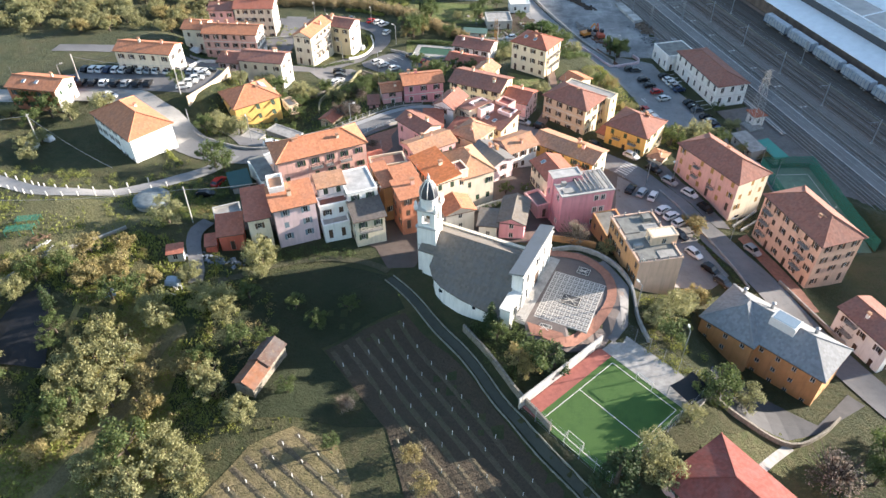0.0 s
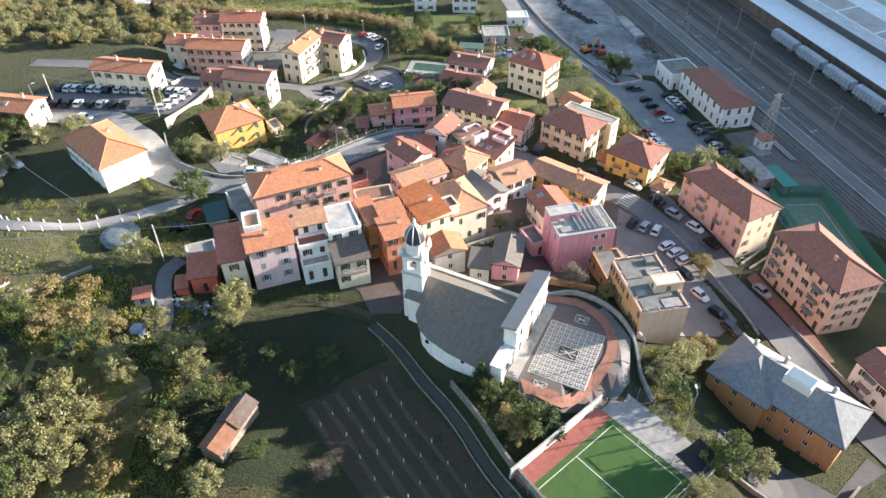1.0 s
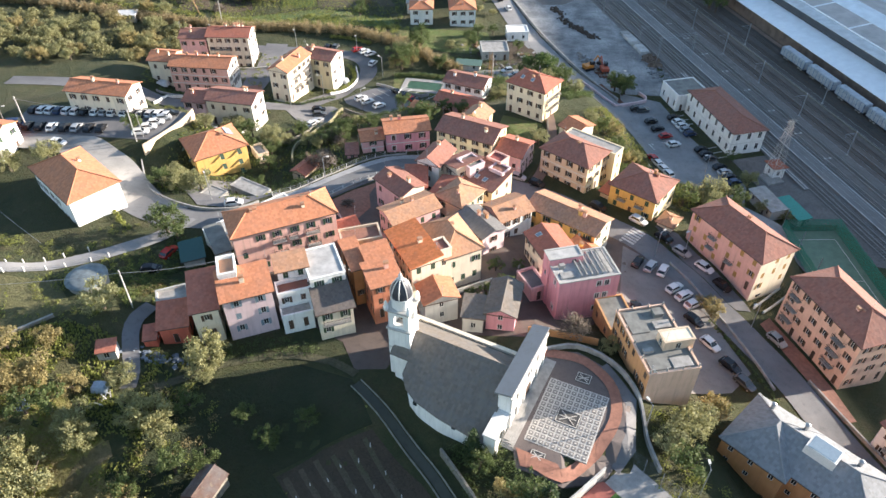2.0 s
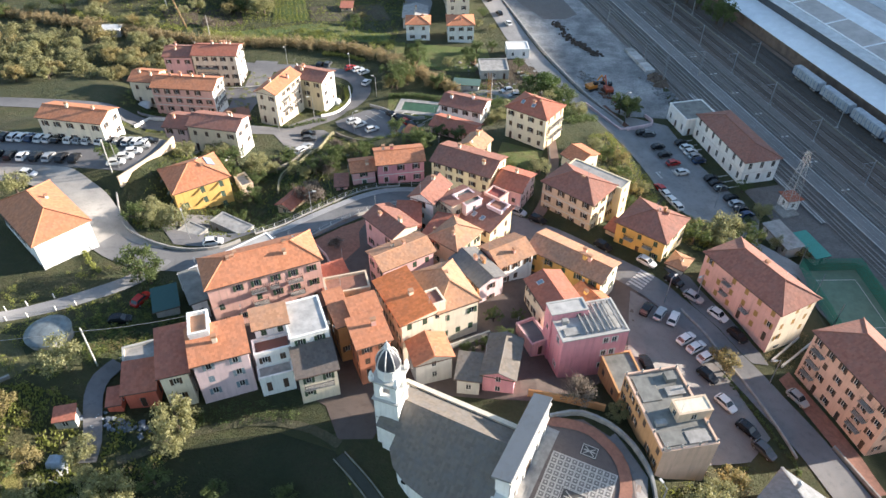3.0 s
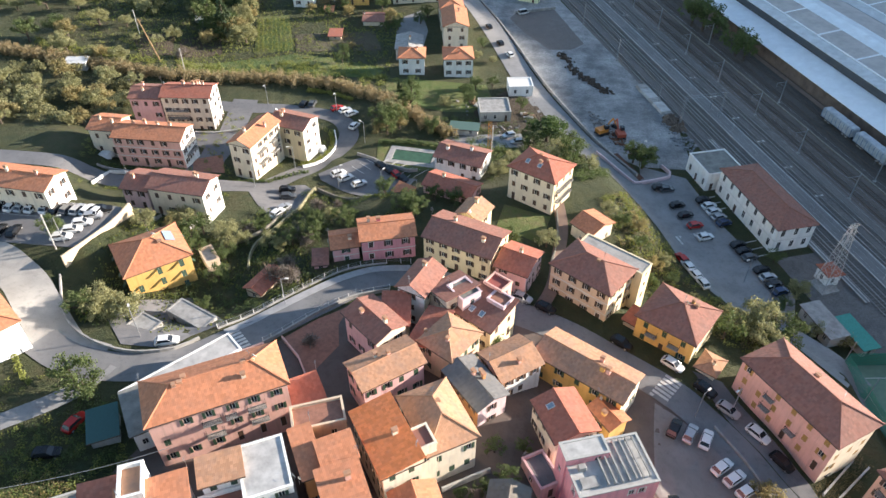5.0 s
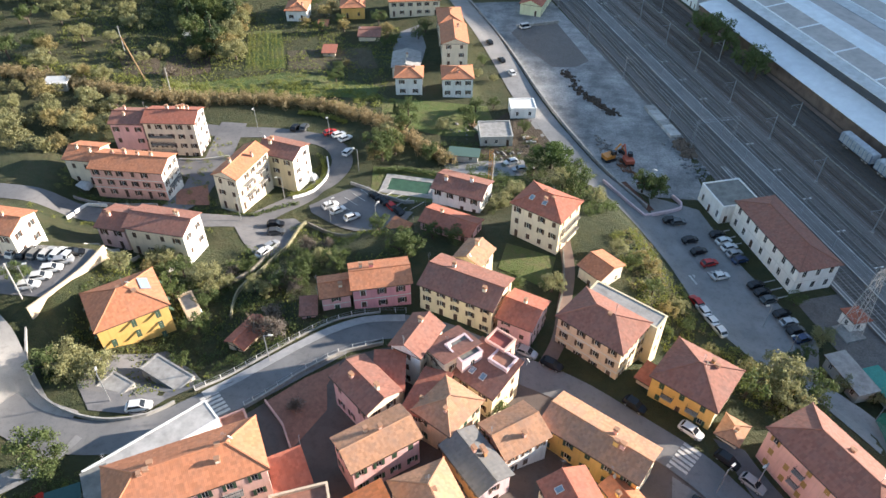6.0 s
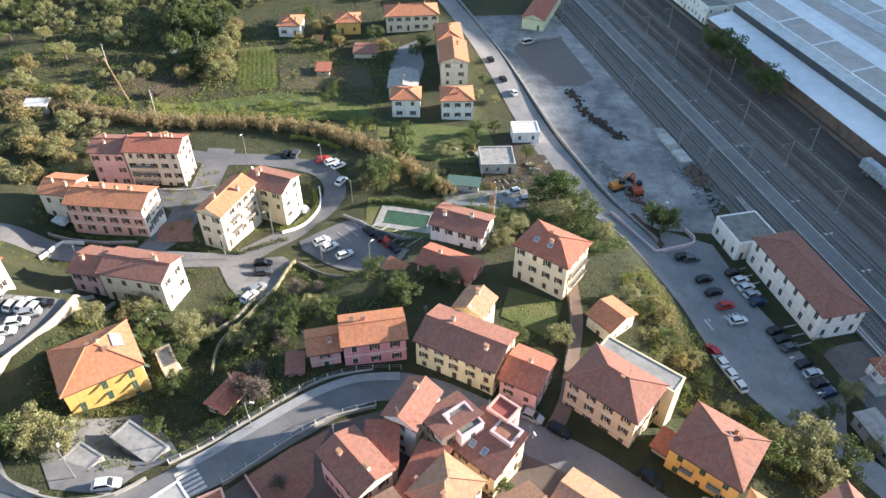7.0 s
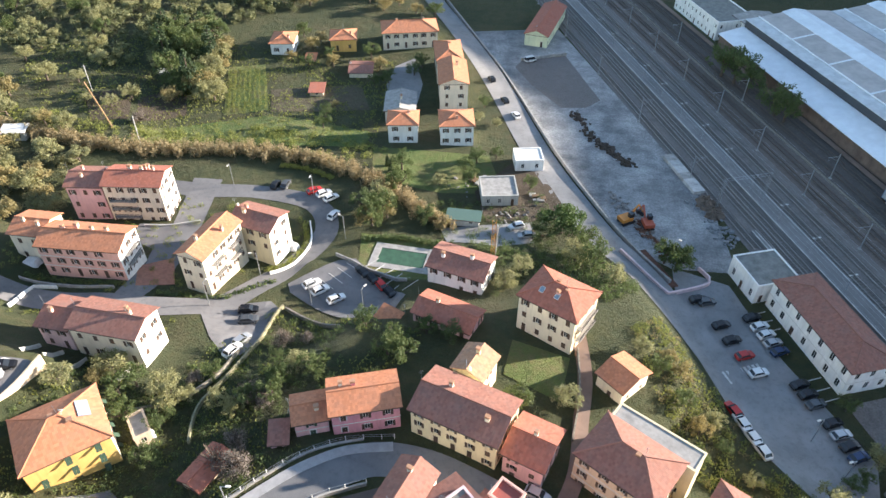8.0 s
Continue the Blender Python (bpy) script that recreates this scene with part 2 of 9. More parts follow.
# ---- the hill ----
SPOTS = (
    (-16, 90, 16.2), (2, 72, 15.4), (11, 80, 16.8), (16, 95, 16.8), (23, 70, 14), (32, 74, 13.6), (52, 80, 6.4), (66, 82, 5.4),
    (50, 118, 6.3), (45, 130, 8), (35, 140, 10.4), (-23, 75, 12.2), (-11, 72, 11.2), (-18, 62, 11), (-3, 66, 11.4), (4, 55, 11.4), (-36, 70, 13.8), (-70, 82, 20.5),
    (-86, 100, 20.5), (-64, 97, 19.5), (-52, 88, 17.6), (-57, 65, 12.6), (-33, 48, 11.5), (25, 52, 12.5), (58, 56, 8), (-62, 136, 15.5),
    (-79, 166, 17.2), (-95, 166, 17.3), (-100, 176, 17.3), (-76, 124, 16), (-84, 143, 16.8), (-47, 163, 9), (-52, 151, 9.2), (-60, 160, 9.0), (-46, 156, 9.4), (-54, 136, 14.8), (-43.5, 139, 13.9), (-66, 152, 11.5), (-33, 148, 13), (-22, 156, 12.6), (-5, 158, 12),
    (-53, 181, 7.8), (-66, 176, 8.6), (-74, 189, 7.6), (-84, 197, 6.0), (-62, 190, 6.6), (-84, 213, 4.0), (-58, 203, 3.9), (-50, 213, 2.8), (-92, 232, 2.6), (-44, 196, 4.1), (-34, 203, 2.9), (-40, 214, 1.8), (-72, 230, 3.4), (-54, 255, 2.4), (-110, 255, 4.5),
    (-37, 283, 0.8), (-80, 275, 1), (-107, 200, 11), (17, 186, 9.2), (8, 180, 10), (16, 155, 11), (29, 176, 9), (40, 170, 4), (3, 122, 14.5),
    (22, 118, 11.5), (-35, 103, 15.8), (-45, 100, 15.8), (70, 135, 4.5), (64, 122, 5), (80, 105, 4), (-130, 120, 20), (-140, 300, 6), (0, 213, 4.5), (5, 243, 0.6), (13, 257, 0.4), (-6, 233, 1.2), (16, 234, 0.8), (-18, 178, 11), (-69.8, 163, 15.6), (-68.8, 168.5, 15.0), (-73.6, 156, 15.0),
)
RIM = ((-49, 427), (7, 317), (35, 239), (42, 210), (52, 182), (64, 164), (95, 140), (150, 110))

# level terraces: centre, angle, half length, half width, height, width of the bank
FLATS = ((16.5, 87.2, -22.0, 8.5, 11.0, 16.55, 2.5), (21.4, 64.6, -44.0, 10.6, 11.5, 14.0, 2.5), (80.2, 136.0, -85.0, 17.2, 6.8, 1.0, 3.0), (-93.0, 165.0, 0.0, 19.5, 6.5, 17.4, 4.5), (-17.0, 215.5, -5.0, 7.0, 4.5, 2.6, 4.0), (-28.0, 205.0, -10.0, 10.0, 5.5, 3.0, 4.0))


def height(x, y):
    """Height of the hill over the railway plain, with an unseen shading ridge added in the east."""
    total = weight = 0.0
    for a, b, c in SPOTS:
        w = 1.0 / ((x - a) ** 2 + (y - b) ** 2 + 30.0) ** 2
        total, weight = total + w * c, weight + w
    best, side = 1e9, 0.0
    for (ax, ay), (bx, by) in zip(RIM, RIM[1:]):
        ux, uy = bx - ax, by - ay
        k = min(1.0, max(0.0, ((x - ax) * ux + (y - ay) * uy) / (ux * ux + uy * uy)))
        dx, dy = x - ax - k * ux, y - ay - k * uy
        d = math.hypot(dx, dy)
        if d < best:
            best, side = d, dx * uy - dy * ux
    s = 0.0 if side < 0 else min(1.0, best / 13.0)
    z = total / weight * s * s * (3 - 2 * s)
    n = 0.959 * x + 0.283 * y
    # added ridge out of view; its height sets how far its shadow reaches
    if n > 330:
        k = min(1.0, (n - 330) / 110.0)
        along = min(max(0.283 * x - 0.959 * y + 95.0, 0.0), 160.0)
        z += (91.0 + 0.2 * along) * k * k * (3 - 2 * k)
    for cx, cy, ang, hl, hw, level, bank in FLATS:
        c, d = math.cos(radians(ang)), math.sin(radians(ang))
        u, v = (x - cx) * c + (y - cy) * d, (y - cy) * c - (x - cx) * d
        k = max(abs(u) - hl, abs(v) - hw, 0.0) / bank
        if k < 1.0:
            k = k * k * (3 - 2 * k)
            z = level + (z - level) * k
    return z


def axis(inner0, inner1, step, outer):
    vals, k, s = [], inner0, step
    while k > outer[0]:
        s *= 1.35
        k -= s
        vals.append(k)
    vals = vals[::-1]
    k = inner0
    while k <= inner1:
        vals.append(k)
        k += step
    s = step
    while k < outer[1]:
        vals.append(k)
        s *= 1.35
        k += s
    return vals


xs, ys = axis(-150, 125, 2.5, (-2600, 2600)), axis(30, 400, 2.5, (-2600, 4200))
verts = [(x, y, height(x, y)) for y in ys for x in xs]
nx = len(xs)
faces = [(j * nx + i, j * nx + i + 1, (j + 1) * nx + i + 1, (j + 1) * nx + i) for j in range(len(ys) - 1) for i in range(nx - 1)]
me = bpy.data.meshes.new("ground")
me.from_pydata(verts, [], faces)
me.materials.append(M_GROUND)
me.polygons.foreach_set("use_smooth", [True] * len(me.polygons))
tagged(new("ground", me), "hilly ground with rough green and dry grass", "ground", kind="structure")


def sheet(x, y):
    """Height of the ground mesh itself, between its corners."""
    i = max(0, min(len(xs) - 2, int(np.searchsorted(xs, x)) - 1))
    j = max(0, min(len(ys) - 2, int(np.searchsorted(ys, y)) - 1))
    u, v = (x - xs[i]) / (xs[i + 1] - xs[i]), (y - ys[j]) / (ys[j + 1] - ys[j])
    z = lambda a, b: verts[b * nx + a][2]
    return (z(i, j) * (1 - u) + z(i + 1, j) * u) * (1 - v) + (z(i, j + 1) * (1 - u) + z(i + 1, j + 1) * u) * v


ROADS = []


def strip(name, pts, width, material, lift=0.1, label="", category="road", lanes=4, base=None, note=True):
    """A road or path laid over the ground."""
    line = spline(pts)
    if note:
        ROADS.append((line, width))
    bm = bmesh.new()
    prev = None
    for i, p in enumerate(line):
        d = (line[min(i + 1, len(line) - 1)] - line[max(i - 1, 0)]).normalized()
        nrm = Vector((-d.y, d.x))
        zc = sheet(p.x, p.y)
        row = []
        for k in range(lanes + 1):
            q = p + nrm * width * (k / lanes - 0.5)
            row.append(bm.verts.new((q.x, q.y, max(0.7 * zc + 0.3 * sheet(q.x, q.y), sheet(q.x, q.y)) + lift)))
        if prev:
            for k in range(lanes):
                bm.faces.new((prev[k], prev[k + 1], row[k + 1], row[k]))
        prev = row
    return tagged(new(name, link_mesh(name, bm, material, True)), label, category, kind="structure")


def patch(name, pts, material, lift=0.07, label="", category="ground", cell=2.5, skirt=0.0, level=None):
    """A field, yard or pavement with straight edges, laid over the ground."""
    bm = bmesh.new()
    bm.faces.new([bm.verts.new((x, y, 0)) for x, y in pts])
    lo, hi = [min(p[k] for p in pts) for k in (0, 1)], [max(p[k] for p in pts) for k in (0, 1)]
    for k, grid in ((0, xs), (1, ys)):
        for c in grid:
            if lo[k] < c < hi[k]:
                no = (1, 0, 0) if k == 0 else (0, 1, 0)
                bmesh.ops.bisect_plane(bm, geom=bm.verts[:] + bm.edges[:] + bm.faces[:], plane_co=(c if k == 0 else 0, c if k == 1 else 0, 0), plane_no=no)
    bmesh.ops.triangulate(bm, faces=bm.faces[:])
    for v in bm.verts:
        v.co.z = (sheet(v.co.x, v.co.y) if level is None else level) + lift
    if skirt:
        edge = [e for e in bm.edges if e.is_boundary]
        ret = bmesh.ops.extrude_edge_only(bm, edges=edge)
        for v in ret["geom"]:
            if isinstance(v, bmesh.types.BMVert):
                v.co.z -= skirt
    return tagged(new(name, link_mesh(name, bm, material)), label, category, kind="structure")


def fence_wall(name, pts, thick, high, material, label, category="wall", step=1.5, sink=0.8, kind="structure", top=None):
    """A low wall or kerb that follows the ground."""
    line = spline(pts, step)
    bm = bmesh.new()
    prev = None
    for i, p in enumerate(line):
        d = (line[min(i + 1, len(line) - 1)] - line[max(i - 1, 0)]).normalized()
        nrm = Vector((-d.y, d.x)) * thick / 2
        z = sheet(p.x, p.y)
        zt = z + high if top is None else top
        row = [bm.verts.new((p.x + s * nrm.x, p.y + s * nrm.y, zz)) for s, zz in ((-1, z - sink), (-1, zt), (1, zt), (1, z - sink))]
        if prev:
            for k in range(3):
                bm.faces.new((prev[k], prev[k + 1], row[k + 1], row[k]))
        else:
            bm.faces.new(row)
        prev = row
    bm.faces.new(prev[::-1])
    return tagged(new(name, link_mesh(name, bm, material)), label, category, kind=kind)


# ---- roads, yards, fields ----
STREET = ((-72, 136), (-65.5, 132.6), (-58.5, 131.5), (-51, 132.4), (-45.5, 135.2), (-41.2, 138.6), (-32.9, 145.2), (-26.6, 151), (-20.3, 156.4), (-14.1, 159.6), (-6.4, 159), (2.2, 155.5), (9.5, 152.2), (15.5, 149.6), (22, 145.9), (28.3, 141.5), (35.1, 136.4), (41, 131.6), (45.7, 125.1), (50.2, 118.4), (53.7, 111.3), (57.1, 104.2), (60.5, 95.5), (64.3, 86.8), (69.3, 76.8), (76, 62))
# darker copy of the road asphalt, with the street's shade in the colour
strip("street", STREET, 6.0, asphalt("shaded_asphalt", (0.125, 0.125, 0.127)), 0.12, "worn grey asphalt village street", lanes=6)
CURVE = ((-150, 158), (-125, 157), (-105, 156.6), (-91, 154.5), (-82.4, 149.8), (-76.2, 143.8), (-70.4, 137.8), (-66, 134), (-60, 132.2))
# paler copy of the road asphalt, with the sunlight on the bend painted in
strip("hill_road", CURVE, 7.5, asphalt("sunlit_asphalt", (0.225, 0.215, 0.20)), 0.10, "wide grey asphalt road curving up to the car park", lanes=6)
strip("terrace_lane", ((-150, 124), (-120, 119), (-104.8, 115.5), (-92, 110), (-82.7, 110.5), (-74.7, 115.5), (-68.3, 119.5), (-61.1, 126), (-58, 132)), 3.4, M_ROAD, 0.10, "narrow asphalt lane with white railing posts")
strip("estate_street", ((-135, 196), (-115, 196), (-100.3, 195.2), (-84.2, 194), (-68.5, 193.5), (-53.1, 196.5), (-45, 205.5), (-38.6, 216), (-35.5, 225.5), (-40.7, 234.2), (-54.8, 237.5), (-70, 237), (-90, 240)), 5.5, M_LOT, 0.10, "asphalt street through the housing estate")
patch("estate_court", ((-79.0, 222.4), (-71.4, 223.2), (-73.0, 242), (-65.6, 242), (-64.2, 217), (-64.8, 207), (-67, 196), (-72.6, 196), (-71.2, 207), (-72.0, 213), (-79, 216.5)), M_LOT, 0.09, "asphalt court between the apartment houses", "courtyard")
patch("estate_red_court", ((-72.4, 206.5), (-66.2, 210.5), (-63.0, 202.4), (-69.8, 199.6)), M_PAVE, 0.13, "red paved forecourt between the apartment houses", "courtyard")
patch("upper_car_park", ((-112, 171.5), (-71.2, 170.8), (-72.2, 164), (-75.4, 157.6), (-112, 158.5)), M_LOT, 0.14, "dark asphalt car park on the terrace", "car park", skirt=0.3)
patch("estate_car_park", ((-40.0, 205.8), (-30.7, 214.4), (-27.0, 215.0), (-14.2, 202.0), (-16.5, 196), (-24.5, 194.6), (-32.4, 198.6), (-38.8, 203)), M_LOT, 0.13, "asphalt car park beside the pool", "car park")
patch("estate_lay_by", ((-55.5, 195.6), (-41.8, 199.5), (-39.8, 197.6), (-41.4, 183.3), (-44.5, 180.3), (-49.8, 186.5)), M_LOT, 0.12, "asphalt parking bay", "car park")
STATION_ROAD = ((-40, 415), (-21.4, 372), (0, 314), (16.2, 262), (28.5, 230), (38.0, 213), (45.2, 197), (51.8, 182), (58, 169), (66, 155), (80, 136))
strip("station_road", STATION_ROAD, 8.0, M_ROAD, 0.10, "straight asphalt road beside the railway", lanes=6)
patch("station_yard", ((44, 220), (55.5, 215), (60.5, 195), (70, 172), (66, 160), (56, 160), (49, 172), (42, 196)), M_ROAD, 0.06, "grey asphalt station forecourt", "car park")
patch("gravel_yard", ((-7, 345), (26, 350), (36, 318), (58, 246), (58.5, 219), (44, 219.6), (36.6, 225.6), (22.2, 262), (9.6, 301), (4.6, 316)), M_GRAVEL, 0.05, "pale dusty gravel yard", "yard")
patch("dark_yard", ((9.8, 317.5), (12.2, 322.6), (27.2, 327.4), (36, 296.5), (31, 291.5), (23.5, 291), (15, 305)), M_BALLAST, 0.08, "dark cinder ground in the yard", "yard")
patch("ploughed_field", ((-26, 76), (-20, 80.5), (-12.8, 83.5), (-4.8, 76), (0.5, 69), (4.6, 63.1), (9.3, 57), (13, 52.4), (19, 44), (19, 36), (-20, 36), (-9.5, 50), (-13.5, 61.5)), M_EARTH, 0.08, "bare brown vineyard field", "field")
# grass far paler than the meadow, to paint the sunlight on this slope
patch("weedy_slope", ((-72, 46), (-45, 46), (-44, 56), (-49, 64), (-50, 77), (-62, 86), (-68, 82), (-68.5, 62)), soil("sunlit_weeds", ((0.20, 0.21, 0.05), (0.28, 0.25, 0.08), (0.34, 0.27, 0.12)), (0.12, 0.5, 2.4), 0.4), 0.05, "weedy grass between the olive trees, sunlight put into its pale colour", "field")
strip("farm_track", ((-64, 40), (-60, 48), (-58.3, 54.8), (-55.6, 63.4), (-53.8, 73.5), (-50, 77)), 2.6, M_DRY, 0.07, "pale dry farm track between the olive trees", "path")
# matt near-black sheet, painted deep shade beside the hedge; no water is known here
patch("dark_pond", ((-79, 66), (-69.8, 66.8), (-70.5, 73), (-74.5, 82), (-78.5, 78.5), (-80, 71)), plain("deep_shade", (0.010, 0.011, 0.015), 0.75, var=0.3, scale=0.5), 0.3, "near-black sheet standing in for deep shade", "pond")
patch("stubble_field", ((-34, 57), (-28, 60.8), (-21, 59), (-17.5, 52), (-17, 38), (-44, 38), (-38, 50)), M_DRY, 0.08, "pale dry vineyard field", "field")
patch("dry_terrace", ((-110, 107), (-92, 107.5), (-73, 108), (-66, 101), (-73, 93), (-84, 85.5), (-110, 88)), soil("terrace_grass", ((0.12, 0.125, 0.045), (0.16, 0.14, 0.065), (0.09, 0.10, 0.035)), (0.08, 0.4, 2.2)), 0.07, "dry grass terrace", "field")
patch("far_meadow", ((-98.6, 264.6), (-82, 272), (-64.4, 277.6), (-48, 275.5), (-31.4, 271.0), (-32.9, 261.5), (-50, 260.5), (-70.1, 259.2), (-95.2, 257.7)), M_GREEN, 0.07, "bright green meadow strip", "field")
patch("row_plot", ((-84.1, 305.8), (-72.7, 308.9), (-64.5, 281.0), (-77.2, 277.3)), M_GREEN, 0.08, "green plot with planted rows", "field")
patch("shed_plot", ((-104.3, 281.9), (-94.1, 293.8), (-88.0, 276.4), (-99.4, 268.2)), M_EARTH, 0.1, "bare dark brown plot", "field")
patch("soil_plot", ((-1.4, 244.8), (8.1, 258.9), (16.3, 254.1), (21.2, 239.2), (12.7, 233.4), (1.8, 232.2)), M_EARTH, 0.1, "dark dug plot beside the railway road", "field")
patch("villa_court", ((-8.9, 228.7), (12.7, 233.0), (13.1, 225.1), (4.4, 219.8), (-7.1, 222.3)), M_ROAD, 0.1, "worn asphalt court beside the villa", "courtyard")
patch("brown_plot", ((-119.9, 280.8), (-107.7, 286.0), (-101.6, 268.6), (-111.1, 265.6)), M_EARTH, 0.1, "bare brown garden plot", "field")
patch("dug_plot", ((-66.8, 293.0), (-39.3, 299.7), (-34.3, 284.1), (-63.2, 279.3)), soil("dug_soil", ((0.10, 0.10, 0.05), (0.12, 0.095, 0.06), (0.085, 0.075, 0.045)), (0.1, 0.5, 2.4)), 0.1, "dug garden plot beside the houses", "field")
patch("orchard_floor", ((-160, 300), (-112, 292), (-70, 306), (-60, 345), (-70, 420), (-190, 420)), M_GROUND, 0.06, "green orchard grass under the trees", "field")
patch("houses_court", ((-29.9, 312.0), (-23.9, 317.5), (-19.8, 300.6), (-20.4, 287.9), (-28.1, 285.6), (-31.4, 300.2)), M_ROAD, 0.12, "pale asphalt court between the houses", "courtyard")
patch("villa_lawn", ((7.2, 187.3), (17.5, 184), (15, 173.8), (5.5, 179)), M_GREEN, 0.12, "bright lawn beside the villa", "lawn")
patch("north_lawn", ((-30, 262), (2, 262), (6, 245), (-10, 243), (-28, 247)), M_GREEN, 0.06, "green garden lawn", "lawn")
patch("pool_garden", ((-27, 224), (-8, 222), (-8, 209), (-14, 207.5), (-26, 212)), M_GREEN, 0.07, "short green lawn by the pool", "lawn")
# darker copy of the lawn green, with the shade on this lawn painted in
patch("school_garden", ((34, 60), (46, 66), (56, 66), (52, 48), (38, 48)), soil("shaded_lawn_grass", ((0.055, 0.085, 0.022), (0.085, 0.10, 0.03), (0.115, 0.105, 0.045)), (0.12, 0.5, 2.6)), 0.08, "mown lawn with a path, its green darkened for shade", "lawn")
# brown paving, darkened to carry the shadows between the houses
patch("village_paving", ((-49, 104), (-27, 103.5), (-20, 99.5), (-17, 93.5), (-12, 94), (-8, 104), (14, 102), (26, 112), (40, 128), (34, 137), (22, 144), (8, 151), (-8, 157), (-20, 152), (-30, 143), (-40, 132), (-46, 118), (-52, 104)), asphalt("shaded_alley_paving", (0.088, 0.068, 0.058)), 0.04, "paved alleys between the old houses, darkened for their shadows", "pavement")
patch("front_lot", ((32, 134.2), (41.5, 128), (47.5, 116.5), (51, 104.5), (46, 99), (37.5, 96), (33, 109), (29, 117.5)), asphalt("lot_brown", (0.15, 0.138, 0.13)), 0.09, "worn brownish car park", "car park")

patch("street_parking", ((39.6, 141.4), (44.6, 140.2), (54.8, 123.2), (55.6, 120.6), (52.6, 120.6), (49.2, 125.6), (44.2, 132.8)), M_LOT, 0.11, "dark asphalt parking strip beside the street", "pavement")
patch("red_forecourt", ((56.4, 117.5), (59.0, 119.8), (65.4, 102.6), (66.6, 96.4), (64.2, 95.6), (60.6, 105.4)), M_PAVE, 0.13, "red brick forecourt of the apartment block", "pavement")
patch("villa_yard", ((-66.6, 146.2), (-62.3, 149.7), (-53.3, 153.2), (-46.6, 148.5), (-42.6, 143.9), (-47.5, 139.8), (-49.9, 136.3), (-57.9, 136.3)), M_LOT, 0.11, "grey asphalt yard between the garages", "courtyard")
# turf darker than the meadow: the shade below the church is in its colour
SHADED_TURF = ((-46, 80), (-42, 88.5), (-36, 92.4), (-26, 94.4), (-17, 91.5), (-12.8, 84.2), (-20, 81), (-26.6, 76.4), (-14, 62), (-20, 61.6), (-28, 62.4), (-36, 61), (-41.5, 66), (-45, 73))
patch("slope_meadow", SHADED_TURF, soil("shaded_turf", ((0.020, 0.034, 0.010), (0.030, 0.042, 0.013), (0.042, 0.044, 0.018)), (0.09, 0.5, 2.6), 0.2), 0.06, "green turf below the church, darkened for the shade there", "field")
strip("garden_path", ((-47, 87.0), (-44.2, 89.0), (-40.5, 92.2), (-37.2, 93.9), (-32, 95.6), (-26.8, 96.2), (-21, 95.0), (-16.6, 92.6)), 1.5, soil("worn_path", ((0.12, 0.105, 0.065), (0.095, 0.09, 0.05), (0.07, 0.075, 0.035)), (0.1, 0.6, 2.4), 0.1), 0.09, "pale dirt path below the row of houses", "path", lanes=2)
strip("cottage_drive", ((-51.0, 86.4), (-51.6, 89.4), (-53.2, 93.0), (-55.0, 97.4), (-55.4, 101.0), (-54.4, 104.6)), 2.6, M_LOT, 0.09, "dark asphalt drive beside the red house", "path", lanes=2)

# ---- houses ----
FOOT = []
WIN = {}


def window_meshes(w, h, shut, state):
    """Frame, panes and shutters, made once for each size and colour. state: open or closed."""
    key = (w, h, shut.name if shut else "", state)
    if key in WIN:
        return WIN[key]
    bm = bmesh.new()
    t = 0.07
    gx, gz = (-w / 2, -w / 2 + t, -t / 2, t / 2, w / 2 - t, w / 2), (0, t, h - t, h)
    gv = [[bm.verts.new((x, 0.1, z)) for x in gx] for z in gz]
    for j in range(3):
        for i in range(5):
            if j != 1 or i in (0, 2, 4):
                bm.faces.new((gv[j][i], gv[j][i + 1], gv[j + 1][i + 1], gv[j + 1][i]))
    ret = bmesh.ops.extrude_face_region(bm, geom=bm.faces[:], use_keep_orig=True)
    for g in ret["geom"]:
        if isinstance(g, bmesh.types.BMVert):
            g.co.y += 0.06
    frame_me = link_mesh("window", bm, TRIM)
    bm = bmesh.new()
    box(bm, -w / 2, 0.12, 0, w / 2, 0.14, h)
    pane_me = link_mesh("pane", bm, M_GLASS)
    shut_me = []
    if shut:
        for s in (-1, 1):
            bm = bmesh.new()
            if state == "propped":
                a, b = sorted((0.01 * s, s * w / 2))
                box(bm, a, -0.03, -h, b, 0.02, 0, pose(0, -0.02, h, -42))
            elif state == "open":
                a, b = sorted((s * w / 2, s * w))
                box(bm, a, -0.08, 0, b, -0.025, h)
            else:
                a, b = sorted((0.01 * s, s * w / 2))
                box(bm, a, 0.0, 0, b, 0.05, h)
            shut_me.append(link_mesh("shutter", bm, shut))
    WIN[key] = (frame_me, pane_me, shut_me)
    return WIN[key]


def put_window(house_ob, m, w, h, shut, state):
    fr, pa, sh = window_meshes(w, h, shut, state)
    ob = piece("window", fr, house_ob, m)
    piece("pane", pa, ob, Matrix())
    for s in sh:
        piece("shutter", s, ob, Matrix())
    return ob


